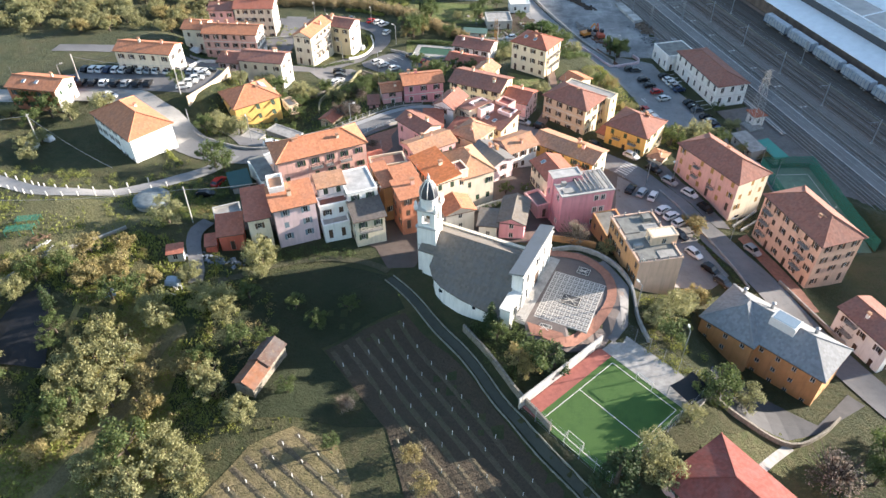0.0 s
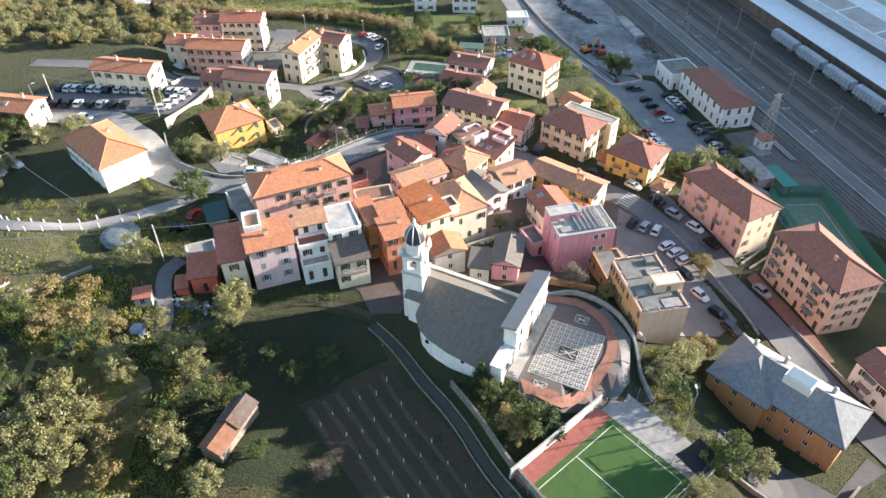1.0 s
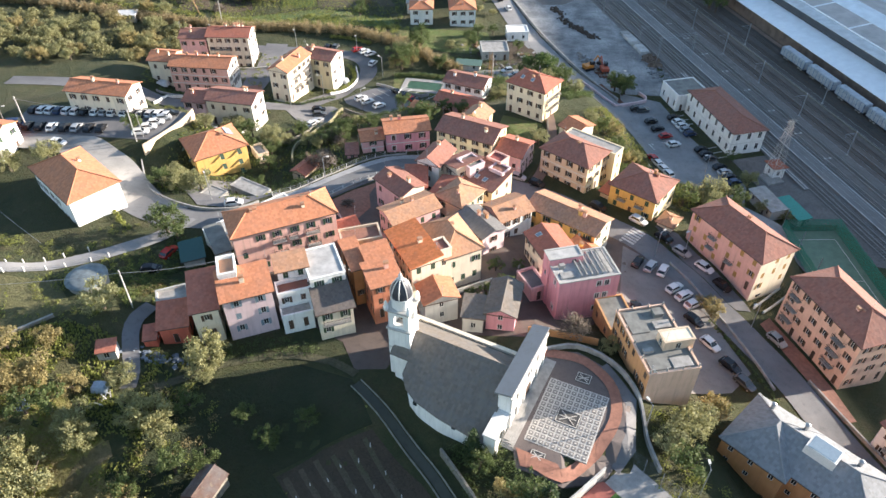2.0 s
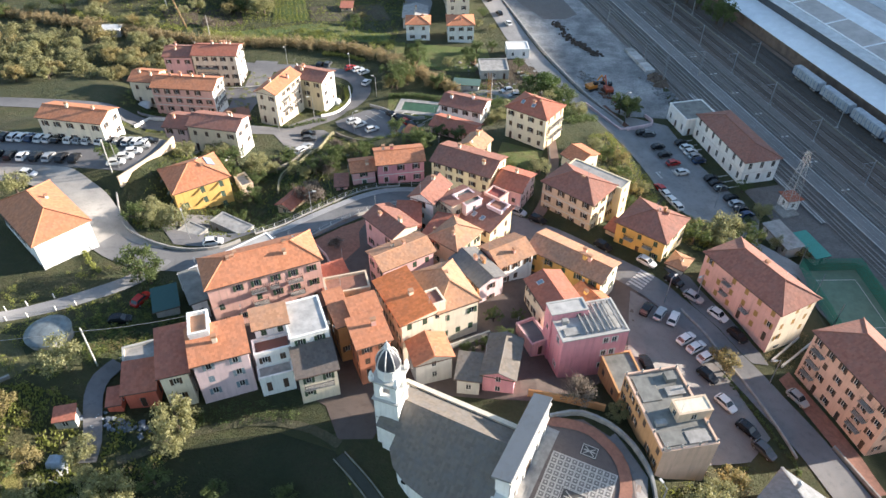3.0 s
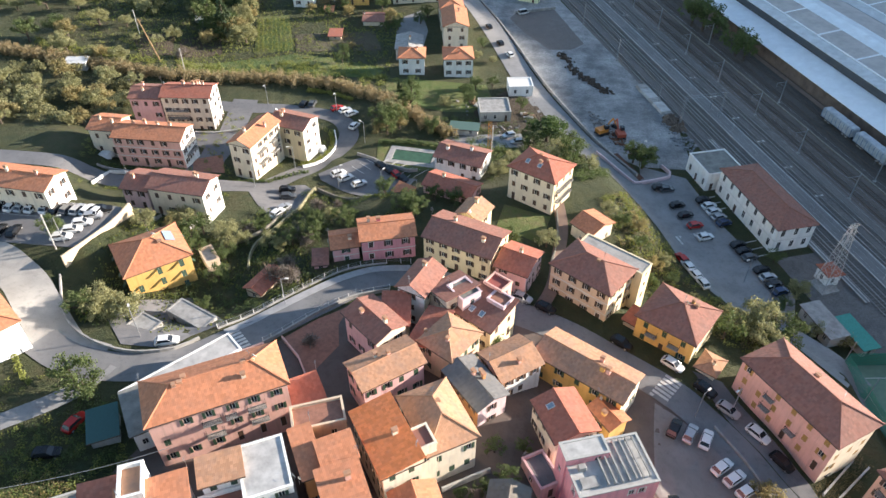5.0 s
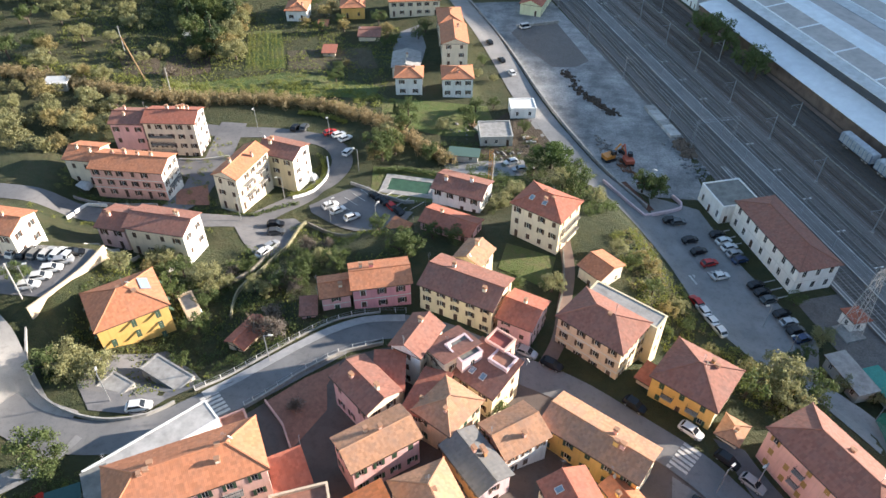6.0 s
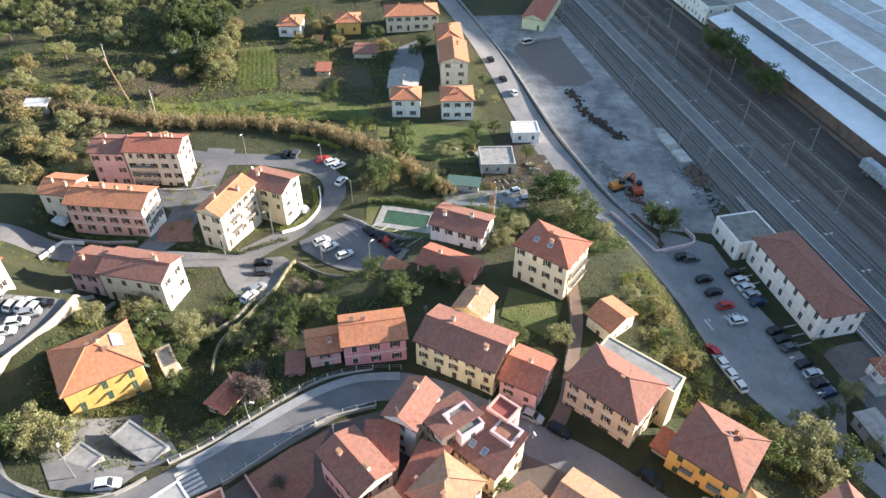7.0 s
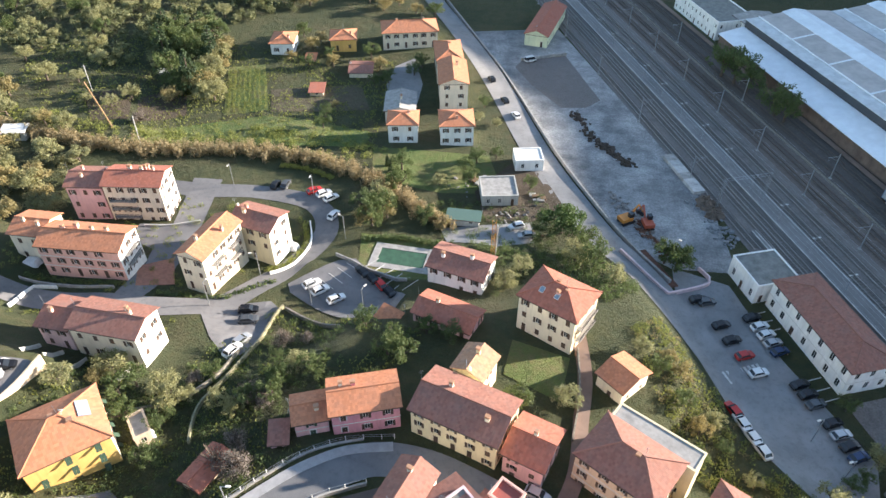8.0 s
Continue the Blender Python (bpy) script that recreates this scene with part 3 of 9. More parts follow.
def side_wall(bm, origin, ang, length, z0, z1, holes, depth=0.22):
    """One wall face with real openings and their reveals."""
    m = pose(*origin, 0, 0, ang)
    us = sorted({0.0, length, *(h[0] for h in holes), *(h[1] for h in holes)})
    vs = sorted({z0, z1, *(h[2] for h in holes), *(h[3] for h in holes)})
    pt = lambda u, v, d=0.0: bm.verts.new(m @ Vector((u, d, v)))
    for a, b in zip(us, us[1:]):
        for c, d in zip(vs, vs[1:]):
            if any(h[0] <= a + 1e-4 and b <= h[1] + 1e-4 and h[2] <= c + 1e-4 and d <= h[3] + 1e-4 for h in holes):
                continue
            bm.faces.new((pt(a, c), pt(b, c), pt(b, d), pt(a, d)))
    for a, b, c, d in holes:
        for (u0, v0), (u1, v1) in (((a, c), (b, c)), ((b, c), (b, d)), ((b, d), (a, d)), ((a, d), (a, c))):
            bm.faces.new((pt(u0, v0), pt(u1, v1), pt(u1, v1, depth), pt(u0, v0, depth)))


def slope_face(bm, uv, pts):
    """A roof plane with its tile courses laid along the eave."""
    vs = [bm.verts.new(p) for p in pts]
    f = bm.faces.new(vs)
    f.normal_update()
    nrm = f.normal if f.normal.z > 0 else -f.normal
    e = Vector((0, 0, 1)).cross(nrm)
    e = e.normalized() if e.length > 1e-4 else Vector((1, 0, 0))
    up = nrm.cross(e)
    for lp in f.loops:
        lp[uv].uv = (lp.vert.co.dot(e), lp.vert.co.dot(up))
    return f


def roof_shape(kind, L, W, H, rise):
    """Corner points of the roof planes, and the ridge lines."""
    A, B, C, D = (0, 0, H), (L, 0, H), (L, W, H), (0, W, H)
    if kind == "hip":
        if L >= W:
            p, q = (W / 2, W / 2, H + rise), (L - W / 2, W / 2, H + rise)
            if L - W < 0.4:
                p = q = (L / 2, W / 2, H + rise)
                return [(A, B, p), (B, C, p), (C, D, p), (D, A, p)], [(A, p), (B, p), (C, p), (D, p)]
            return [(A, B, q, p), (B, C, q), (C, D, p, q), (D, A, p)], [(p, q), (A, p), (D, p), (B, q), (C, q)]
        p, q = (L / 2, L / 2, H + rise), (L / 2, W - L / 2, H + rise)
        return [(A, B, p), (B, C, q, p), (C, D, q), (D, A, p, q)], [(p, q), (A, p), (B, p), (C, q), (D, q)]
    if kind == "gx":
        p, q = (0, W / 2, H + rise), (L, W / 2, H + rise)
        return [(A, B, q, p), (C, D, p, q)], [(p, q)]
    if kind == "gy":
        p, q = (L / 2, 0, H + rise), (L / 2, W, H + rise)
        return [(A, p, q, D), (p, B, C, q)], [(p, q)]
    if kind == "shed":
        return [(A, B, (L, W, H + rise), (0, W, H + rise))], []
    if kind == "shedl":
        return [(A, (L, 0, H + rise), (L, W, H + rise), D)], []
    return [], []


def chimney(house_ob, x, y, z, w=0.6, d=0.5, h=1.3, material=None):
    bm = bmesh.new()
    box(bm, x - w / 2, y - d / 2, z - 1.0, x + w / 2, y + d / 2, z + h)
    c = part("chimney", bm, material or SALMON, house_ob)
    bm = bmesh.new()
    box(bm, x - w / 2 - 0.1, y - d / 2 - 0.1, z + h, x + w / 2 + 0.1, y + d / 2 + 0.1, z + h + 0.1)
    for sx in (-1, 1):
        box(bm, x + sx * w * 0.35 - 0.06, y - d / 2, z + h + 0.1, x + sx * w * 0.35 + 0.06, y + d / 2, z + h + 0.3)
    box(bm, x - w / 2 - 0.08, y - d / 2 - 0.08, z + h + 0.3, x + w / 2 + 0.08, y + d / 2 + 0.08, z + h + 0.38)
    part("chimney_cap", bm, T_OLD, c)


def balcony(house_ob, side_m, u, z, w=2.2, d=0.95, iron=True):
    """Slab and railing on a wall; side_m is the wall's own frame."""
    bm = bmesh.new()
    box(bm, u - w / 2, -d, z - 0.16, u + w / 2, 0.0, z, side_m)
    b = part("balcony", bm, CONCRETE, house_ob)
    bm = bmesh.new()
    if iron:
        for x in np.linspace(u - w / 2 + 0.04, u + w / 2 - 0.04, int(w / 0.22)):
            box(bm, x - 0.015, -d + 0.03, z, x + 0.015, -d + 0.06, z + 0.95, side_m)
        for x in (u - w / 2 + 0.04, u + w / 2 - 0.04):
            for y in np.linspace(-d + 0.05, -0.05, 4):
                box(bm, x - 0.015, y - 0.015, z, x + 0.015, y + 0.015, z + 0.95, side_m)
        box(bm, u - w / 2, -d + 0.02, z + 0.93, u + w / 2, -d + 0.08, z + 1.0, side_m)
    else:
        box(bm, u - w / 2, -d, z, u + w / 2, -d + 0.1, z + 0.9, side_m)
        for x in (u - w / 2, u + w / 2 - 0.1):
            box(bm, x, -d, z, x + 0.1, 0.0, z + 0.9, side_m)
    part("railing", bm, IRON if iron else TRIM, b)


def house(label, x, y, ang, L, W, eave, roof, rise, wall, tile, shut=SH_GREEN, base=None, storeys=None, ov=0.45, closed=0.3, sides="FLR", chimneys=1, space=2.7,
          surround=None, balconies=(), name="house", category="house", skylights=0, win=(0.85, 1.3), end_wall=None, band=None, group="village houses", foot=6.0, columns=None):
    """A house: walls with openings, windows, tiled or flat roof, chimneys. x, y: the front left corner of the eaves."""
    cx, cy = x + (L * math.cos(radians(ang)) - W * math.sin(radians(ang))) / 2, y + (L * math.sin(radians(ang)) + W * math.cos(radians(ang))) / 2
    if base is None:
        base = height(cx, cy)
    if roof == "gx":
        rise = min(rise, 0.17 * W)
    FOOT.append((cx, cy, radians(ang), L / 2, W / 2))
    ob = thing(name, pose(x, y, base, 0, 0, ang), label, category, group)
    H = eave - base
    flat = roof == "flat"
    if flat:
        ov = 0.0
    n = storeys or max(1, round(H / 3.0))
    sh = H / n
    rng = random.Random(int(abs(x * 13 + y * 7) * 10))
    l, w = L - 2 * ov, W - 2 * ov
    frames = {"F": ((ov, ov, 0), 0, l), "R": ((L - ov, ov, 0), 90, w), "B": ((L - ov, W - ov, 0), 180, l), "L": ((ov, W - ov, 0), 270, w)}
    # the eaves lie a little under the line at which the roof planes meet the wall
    drop = 0.0
    bm, ebm = bmesh.new(), bmesh.new()
    for key, (o, a, length) in frames.items():
        holes = []
        wa = radians(ang + a)
        nrm = Vector((math.sin(wa), -math.cos(wa)))
        seen = any((Vector((0, k)) - Vector((cx, cy))).dot(nrm) > -2.0 for k in (0, 50, 104))
        if key in sides and length > 2.2 and seen:
            cols = max(1, int((length - 0.6) / space))
            ww, wh = win
            at = columns[key] if columns and key in columns else [(c + 0.5) / cols for c in range(cols)]
            for f in range(n):
                for c in at:
                    u = length * c + rng.uniform(-0.12, 0.12)
                    if length / cols < ww * 2 + 0.1 and shut:
                        continue
                    z = f * sh + min(0.95, sh * 0.3)
                    hh = min(wh, sh * 0.55)
                    door = f == 0 and rng.random() < 0.22
                    if rng.random() < 0.07:
                        continue
                    z0, z1 = (f * sh + 0.02, f * sh + 2.1) if door else (z, z + hh)
                    if z1 > H - 0.2:
                        continue
                    holes.append((u - ww / 2, u + ww / 2, z0, z1))
                    m = pose(*o, 0, 0, a) @ pose(u, 0, z0)
                    if door:
                        fr, pa, _ = window_meshes(ww, z1 - z0, None, "open")
                        d = piece("door", fr, ob, m)
                        piece("door_leaf", leaf_mesh(ww, z1 - z0), d, Matrix())
                    else:
                        st = "propped" if closed < 0 else "closed" if rng.random() < closed else "open"
                        put_window(ob, m, ww, round(z1 - z0, 3), shut, st)
                    if surround:
                        sb = bmesh.new()
                        t = 0.16
                        for q in ((u - ww / 2 - t, z0, u - ww / 2, z1 + t), (u + ww / 2, z0, u + ww / 2 + t, z1 + t), (u - ww / 2, z1, u + ww / 2, z1 + t)):
                            box(sb, q[0], -0.03, q[1], q[2], 0.02, q[3], pose(*o, 0, 0, a))
                        part("window_surround", sb, surround, ob)
        target = ebm if end_wall and key in end_wall[0] else bm
        side_wall(target, o, a, length, -foot, H, holes)
    slope = rise / (W / 2 if roof in ("gx", "hip") else L / 2 if roof == "gy" else W if roof == "shed" else L) if not flat else 0
    tri = []
    if roof == "gx":
        for xx, key in ((ov, "L"), (L - ov, "R")):
            tri.append((key, [(xx, ov, H), (xx, W - ov, H), (xx, W / 2, H + rise - 0.02)]))
    elif roof == "gy":
        for yy, key in ((ov, "F"), (W - ov, "B")):
            tri.append((key, [(ov, yy, H), (L - ov, yy, H), (L / 2, yy, H + rise - 0.02)]))
    elif roof == "shed":
        for xx, key in ((ov, "L"), (L - ov, "R")):
            tri.append((key, [(xx, ov, H), (xx, W - ov, H), (xx, W - ov, H + rise * (W - ov) / W - 0.02)]))
        tri.append(("B", [(ov, W - ov, H), (L - ov, W - ov, H), (L - ov, W - ov, H + rise * (W - ov) / W - 0.02), (ov, W - ov, H + rise * (W - ov) / W - 0.02)]))
    elif roof == "shedl":
        for yy, key in ((ov, "F"), (W - ov, "B")):
            tri.append((key, [(ov, yy, H), (L - ov, yy, H), (L - ov, yy, H + rise * (L - ov) / L - 0.02)]))
        tri.append(("R", [(L - ov, ov, H), (L - ov, W - ov, H), (L - ov, W - ov, H + rise * (L - ov) / L - 0.02), (L - ov, ov, H + rise * (L - ov) / L - 0.02)]))
    for key, t in tri:
        target = ebm if end_wall and key in end_wall[0] else bm
        target.faces.new([target.verts.new(p) for p in t])
    part("wall", bm, wall, ob)
    if len(ebm.faces):
        part("end_wall", ebm, end_wall[1], ob)
    else:
        ebm.free()
    if band:
        bm = bmesh.new()
        for f in range(1, n):
            for key in sides:
                o, a, length = frames[key]
                box(bm, -0.02, -0.05, f * sh - 0.12, length + 0.02, 0.01, f * sh + 0.06, pose(*o, 0, 0, a))
        part("string_course", bm, band, ob)
    if flat:
        bm = bmesh.new()
        box(bm, 0.2, 0.2, H - 0.2, L - 0.2, W - 0.2, H + 0.02)
        part("roof", bm, tile, ob)
        bm = bmesh.new()
        t = 0.25
        for q in ((-0.08, -0.08, L + 0.08, t), (-0.08, W - t, L + 0.08, W + 0.08), (-0.08, t, t, W - t), (L - t, t, L + 0.08, W - t)):
            box(bm, q[0], q[1], H + 0.0, q[2], q[3], H + max(0.1, rise))
        part("parapet", bm, end_wall[1] if end_wall else wall, ob)
    else:
        planes, ridges = roof_shape(roof, L, W, H, rise)
        bm = bmesh.new()
        uv = bm.loops.layers.uv.new("UVMap")
        tops = [slope_face(bm, uv, p) for p in planes]
        bmesh.ops.remove_doubles(bm, verts=bm.verts[:], dist=0.001)
        ret = bmesh.ops.extrude_face_region(bm, geom=bm.faces[:], use_keep_orig=True)
        for g in ret["geom"]:
            if isinstance(g, bmesh.types.BMVert):
                g.co.z -= 0.17
        r = part("roof", bm, tile, ob)
        if ridges:
            bm = bmesh.new()
            for a, b in ridges:
                beam(bm, Vector(a) + Vector((0, 0, 0.02)), Vector(b) + Vector((0, 0, 0.02)), 0.14, 5)
            part("ridge_tiles", bm, tile, r)
        bm = bmesh.new()
        beam(bm, (0, -0.06, H - 0.1), (L, -0.06, H - 0.1), 0.08, 5)
        part("gutter", bm, SH_BROWN, ob)
        for k in range(chimneys):
            px, py = L * rng.uniform(0.2, 0.8), W * rng.uniform(0.25, 0.75)
            top = H + rise * {"hip": 0.5, "gx": 1 - abs(2 * py / W - 1), "gy": 1 - abs(2 * px / L - 1), "shed": py / W, "shedl": px / L}[roof]
            chimney(ob, px, py, top, rng.uniform(0.45, 0.75), rng.uniform(0.4, 0.55), rng.uniform(0.6, 1.1), rng.choice((SALMON, CREAM, wall)))
        for k in range(skylights):
            px, py = L * (0.3 + 0.25 * k), W * 0.28
            z = H + slope * py
            bm = bmesh.new()
            box(bm, -0.45, -0.6, 0, 0.45, 0.6, 0.1)
            s = part("skylight", bm, TRIM, ob)
            s.matrix_basis = pose(px, py, z + 0.02, math.degrees(math.atan(slope)))
            bm = bmesh.new()
            box(bm, -0.36, -0.5, 0.1, 0.36, 0.5, 0.13)
            part("pane", bm, plain("sky_glass", (0.25, 0.32, 0.38), 0.05), s)
    for key, u, z, bw in balconies:
        o, a, length = frames[key]
        balcony(ob, pose(*o, 0, 0, a), length * u, z, bw)
    return ob


LEAF = {}


def leaf_mesh(w, h):
    k = (w, round(h, 2))
    if k not in LEAF:
        bm = bmesh.new()
        box(bm, -w / 2 + 0.05, 0.04, 0, w / 2 - 0.05, 0.1, h - 0.06)
        for z in (0.2, h * 0.55):
            box(bm, -w / 2 + 0.15, 0.02, z, w / 2 - 0.15, 0.05, z + h * 0.33)
        LEAF[k] = link_mesh("door_leaf", bm, SH_BROWN)
    return LEAF[k]

# ---- the houses of the village, south to north ----
house("long salmon-pink apartment house with green shutters and balconies", -41.6, 113.3, 27.2, 19.8, 8.7, 25.4, "hip", 2.3, SALMON, T_ORANGE, SH_GREEN, chimneys=5, space=2.9, closed=0.2,
      balconies=[("F", 0.42, 6.6, 2.6), ("F", 0.42, 3.7, 2.6), ("F", 0.75, 6.6, 2.6), ("F", 0.75, 3.7, 2.6), ("F", 0.56, 6.6, 1.6)], base=15.8)
house("grey-white annex with a lean-to roof against the pink house", -46.2, 115.5, 33, 3.4, 8.6, 19.7, "shed", 0.6, WHITE, ROOFING, None, chimneys=0, base=15.5)
house("long low hall with a pale flat roof", -48.6, 120.9, 45, 18.2, 4.4, 18.6, "flat", 0.1, WHITE, PALE_CONCRETE, None, base=14.8)
house("small red house with a brown tile roof", -49.7, 96.0, 16.5, 5.3, 5.6, 20.2, "shed", 1.3, CRIMSON, T_RED, SH_BROWN, chimneys=0, base=16.3, storeys=1)
house("little shed with a red tile roof beside the drive", -57.6, 90.9, 16, 3.2, 2.6, 19.9, "shed", 0.5, GREYWALL, T_RED, None, chimneys=0, base=17.6, name="shed", category="shed", ov=0.2)
house("red lean-to against the small red house", -52.0, 95.0, 16.5, 2.4, 3.4, 18.6, "shed", 0.5, CRIMSON, T_RED, None, chimneys=0, base=16.3, name="shed", category="shed", ov=0.2)
house("low grey terrace on top of a flat-roofed annex", -51.6, 101.6, 25, 5.2, 4.0, 19.7, "flat", 0.5, GREYWALL, CONCRETE, None, base=16)
house("narrow cream house with a brown sloping roof", -43.6, 96.7, 20.9, 4.9, 9.1, 23.6, "shed", 1.5, CREAM, T_RED, SH_BROWN, chimneys=0, base=16.8, storeys=2, space=2.0)
house("pink house with blue shutters and a red tile roof", -38.7, 98.0, 24.2, 8.8, 6.9, 25.0, "shed", 1.3, LILAC, T_ORANGE, SH_BLUE, chimneys=1, base=16.8, storeys=3, space=2.6)
house("white roof terrace with a tiled floor", -40.0, 102.6, 21.4, 2.9, 4.6, 26.4, "flat", 0.7, WHITE, T_OLD, None, base=20)
house("small white house with an orange tile roof", -31.7, 105.6, 22.6, 5.9, 4.2, 25.0, "shed", 0.9, WHITE, T_OLD, SH_GREEN, chimneys=0, base=17, space=1.9)
house("white balcony front with stepped terraces", -30.9, 102.9, 22.6, 5.6, 3.0, 22.4, "flat", 0.6, WHITE, T_BROWN, SH_BROWN, base=17, storeys=2, space=1.8)
house("lower white terrace of the stepped house", -30.0, 100.6, 22.6, 5.2, 2.6, 19.6, "flat", 0.5, WHITE, CONCRETE, SH_BROWN, base=16.6, storeys=1, space=1.8)
house("white house with a broad grey roof terrace", -25.6, 104.8, 24.4, 6.0, 7.9, 24.6, "flat", 0.18, WHITE, PALE_CONCRETE, SH_GREEN, base=16.6)
house("cream house with a dark grey roof and balcony", -23.8, 99.2, 22.0, 6.7, 7.3, 22.1, "shed", 1.0, CREAM, T_DARK, SH_GREEN, chimneys=0, base=16.4, storeys=2, balconies=[("F", 0.5, 3.1, 4.5)], space=2.4)
house("red-rendered house with a salmon tile roof", -15.3, 103.6, 25.9, 6.0, 6.3, 24.3, "shed", 0.7, RUST, T_ORANGE, SH_BROWN, chimneys=1, base=16.6, space=2.1)
house("rust-coloured rear house with a salmon roof", -16.9, 109.4, 27, 5.2, 4.4, 24.7, "shed", 0.7, RUST, T_ORANGE, None, chimneys=0, base=16.4)
house("narrow orange house with a stepped tile roof", -19.3, 108.2, 27.5, 3.3, 7.7, 23.8, "shed", 1.2, BURNT, T_ORANGE, SH_BROWN, chimneys=0, base=16.4, space=1.8)
house("terracotta roof terrace behind the orange house", -22.3, 115.7, 19.5, 7.3, 4.1, 23.2, "flat", 0.5, BEIGE, M_PAVE, None, base=16.2)
house("cream house with a vivid orange roof", -9.3, 108.9, 30.7, 6.4, 11.7, 24.2, "shedl", 0.9, CREAM, T_VIVID, SH_GREEN, chimneys=1, base=15.6, skylights=0, space=2.2)
house("cream house with a pale orange hipped roof", -3.9, 113.6, 29, 8.2, 11.2, 22.4, "hip", 2.6, CREAM, T_OLD, SH_GREEN, chimneys=1, base=15, space=2.2)
house("white-walled dormer terrace between two roofs", -5.2, 113.2, 30, 3.0, 3.4, 24.4, "flat", 0.3, CREAM, T_BROWN, None, base=20)
house("long pink house with an old mossy tile roof", -14.5, 125.0, 35.5, 11.3, 6.8, 20.5, "gx", 1.5, PINK, T_OLD, SH_GREEN, chimneys=2, base=14.0, space=2.4)
house("pink corner house with a brown hipped roof", -20.9, 141.9, -44.5, 9.7, 6.9, 19.7, "gx", 1.9, PINK, T_BROWN, SH_BROWN, chimneys=2, base=12.6, end_wall=("R", CREAM))
house("tall old house with a brown hipped roof", -12.6, 148.3, -24.2, 6.2, 8.3, 20.2, "gy", 1.7, CREAM, T_BROWN, SH_BROWN, chimneys=1, base=12.0, end_wall=("F", WHITE))
house("cream house with a white roof terrace", -7.3, 149.0, -49.9, 6.3, 7.6, 19.8, "shedl", 1.4, CREAM, T_BROWN, SH_BROWN, chimneys=0, base=12)
house("white box terrace on the cream house", -3.4, 148.6, -49.9, 4.6, 4.0, 20.6, "flat", 0.3, LILAC, ROOFING, None, base=15)
house("low house with a bright red sloping roof", -14.2, 140.6, 4.0, 5.2, 7.4, 18.2, "shed", 1.2, CREAM, T_RED, None, chimneys=0, base=13)
house("infill house with a red tile roof", -9.6, 136.9, -20, 5.0, 9.5, 18.6, "shedl", 0.8, CREAM, T_RED, None, chimneys=1, base=13.4)
house("cream house with a salmon hipped roof", -7.7, 136.6, -35.3, 7.5, 8.4, 19.7, "hip", 1.9, BEIGE, T_OLD, SH_GREEN, chimneys=1, base=13.4, space=2.2)
house("pale yellow house with a brown roof and skylights", -2.2, 145.2, -35.8, 8.3, 8.1, 18.0, "shed", 1.8, PALE, T_BROWN, SH_BROWN, chimneys=0, base=12.4, skylights=2)
house("white roof terrace with a pergola frame", 3.6, 147.0, -35.8, 3.6, 3.0, 19.6, "flat", 0.35, LILAC, M_PAVE, None, base=14)
house("red roof terrace behind a parapet", 3.0, 150.6, -35.8, 3.8, 3.2, 20.0, "flat", 0.4, SALMON, plain("red_floor", (0.33, 0.09, 0.07), 0.8), None, base=14)
house("blue-white and yellow house with a salmon roof", 2.2, 135.9, -56.1, 7.4, 8.3, 18.4, "gy", 1.5, LILAC, T_OLD, SH_BROWN, chimneys=1, base=13, end_wall=("R", WHITE), space=2.2)
house("tall grey-roofed house with orange end wall", -3.2, 131.5, -52.3, 9.7, 6.2, 18.9, "gx", 1.3, BURNT, T_GREY, SH_BROWN, chimneys=3, base=13.2, space=2.4, end_wall=("R", LILAC))
house("dark red roofed house with a skylight", 10.5, 126.8, -66.4, 8.4, 7.5, 18.9, "gx", 2.0, CREAM, T_RED, SH_BROWN, chimneys=0, base=13, skylights=1, space=2.2)
house("balcony annex with a dark floor", 9.4, 118.6, -62, 5.4, 3.4, 15.6, "flat", 0.6, PINK, M_LOT, None, base=12.8)
house("long yellow-orange terrace of houses beside the street", 11.2, 137.4, -34.4, 16.6, 7.6, 17.2, "gx", 1.7, YELLOW, T_OLD, SH_GREEN, chimneys=3, base=11.4, space=2.6, end_wall=("R", CREAM))
house("small yellow house with a vivid tile roof", 19.6, 129.2, -54.9, 5.6, 4.4, 15.0, "gx", 0.9, YELLOW, T_ORANGE, SH_BROWN, chimneys=1, base=11.6)
house("raspberry-pink house with a flat concrete roof", 16.2, 109.8, 16.7, 11.2, 7.5, 21.5, "flat", 0.2, ROSE, PALE_CONCRETE, None, base=12.6, storeys=3, space=2.6, closed=0.0, surround=TRIM, end_wall=("", GREYWALL), columns={"F": (0.66, 0.8)})
house("raised pink roof house on the flat roof", 14.6, 114.2, 16.7, 6.2, 2.8, 22.9, "flat", 0.15, ROSE, PALE_CONCRETE, None, base=17.5, end_wall=("", GREYWALL))
house("salmon house with closed ochre shutters and hipped roof", 45.6, 139.8, -59.3, 19.4, 9.9, 16.2, "hip", 2.6, SALMON, T_BROWN, SH_OCHRE, chimneys=1, base=8.0, storeys=3, space=2.7, closed=0.85,
      balconies=[("F", 0.36, 3.1, 1.8), ("F", 0.64, 3.1, 1.8), ("F", 0.36, 5.6, 1.8)], end_wall=("R", CREAM))
house("yellow house with a hipped roof and balconies", 29.9, 149.1, -36.0, 11.6, 11.0, 15.4, "hip", 2.6, YELLOW, T_BROWN, SH_GREEN, chimneys=2, base=9.4, storeys=2, space=2.6,
      balconies=[("F", 0.3, 3.2, 2.0), ("F", 0.7, 3.2, 2.0)], end_wall=("R", PALE))
house("small cream annex with a low hipped roof", 39.6, 141.8, -36.0, 4.2, 5.0, 11.1, "hip", 0.7, CREAM, T_OLD, SH_BROWN, base=7.5)
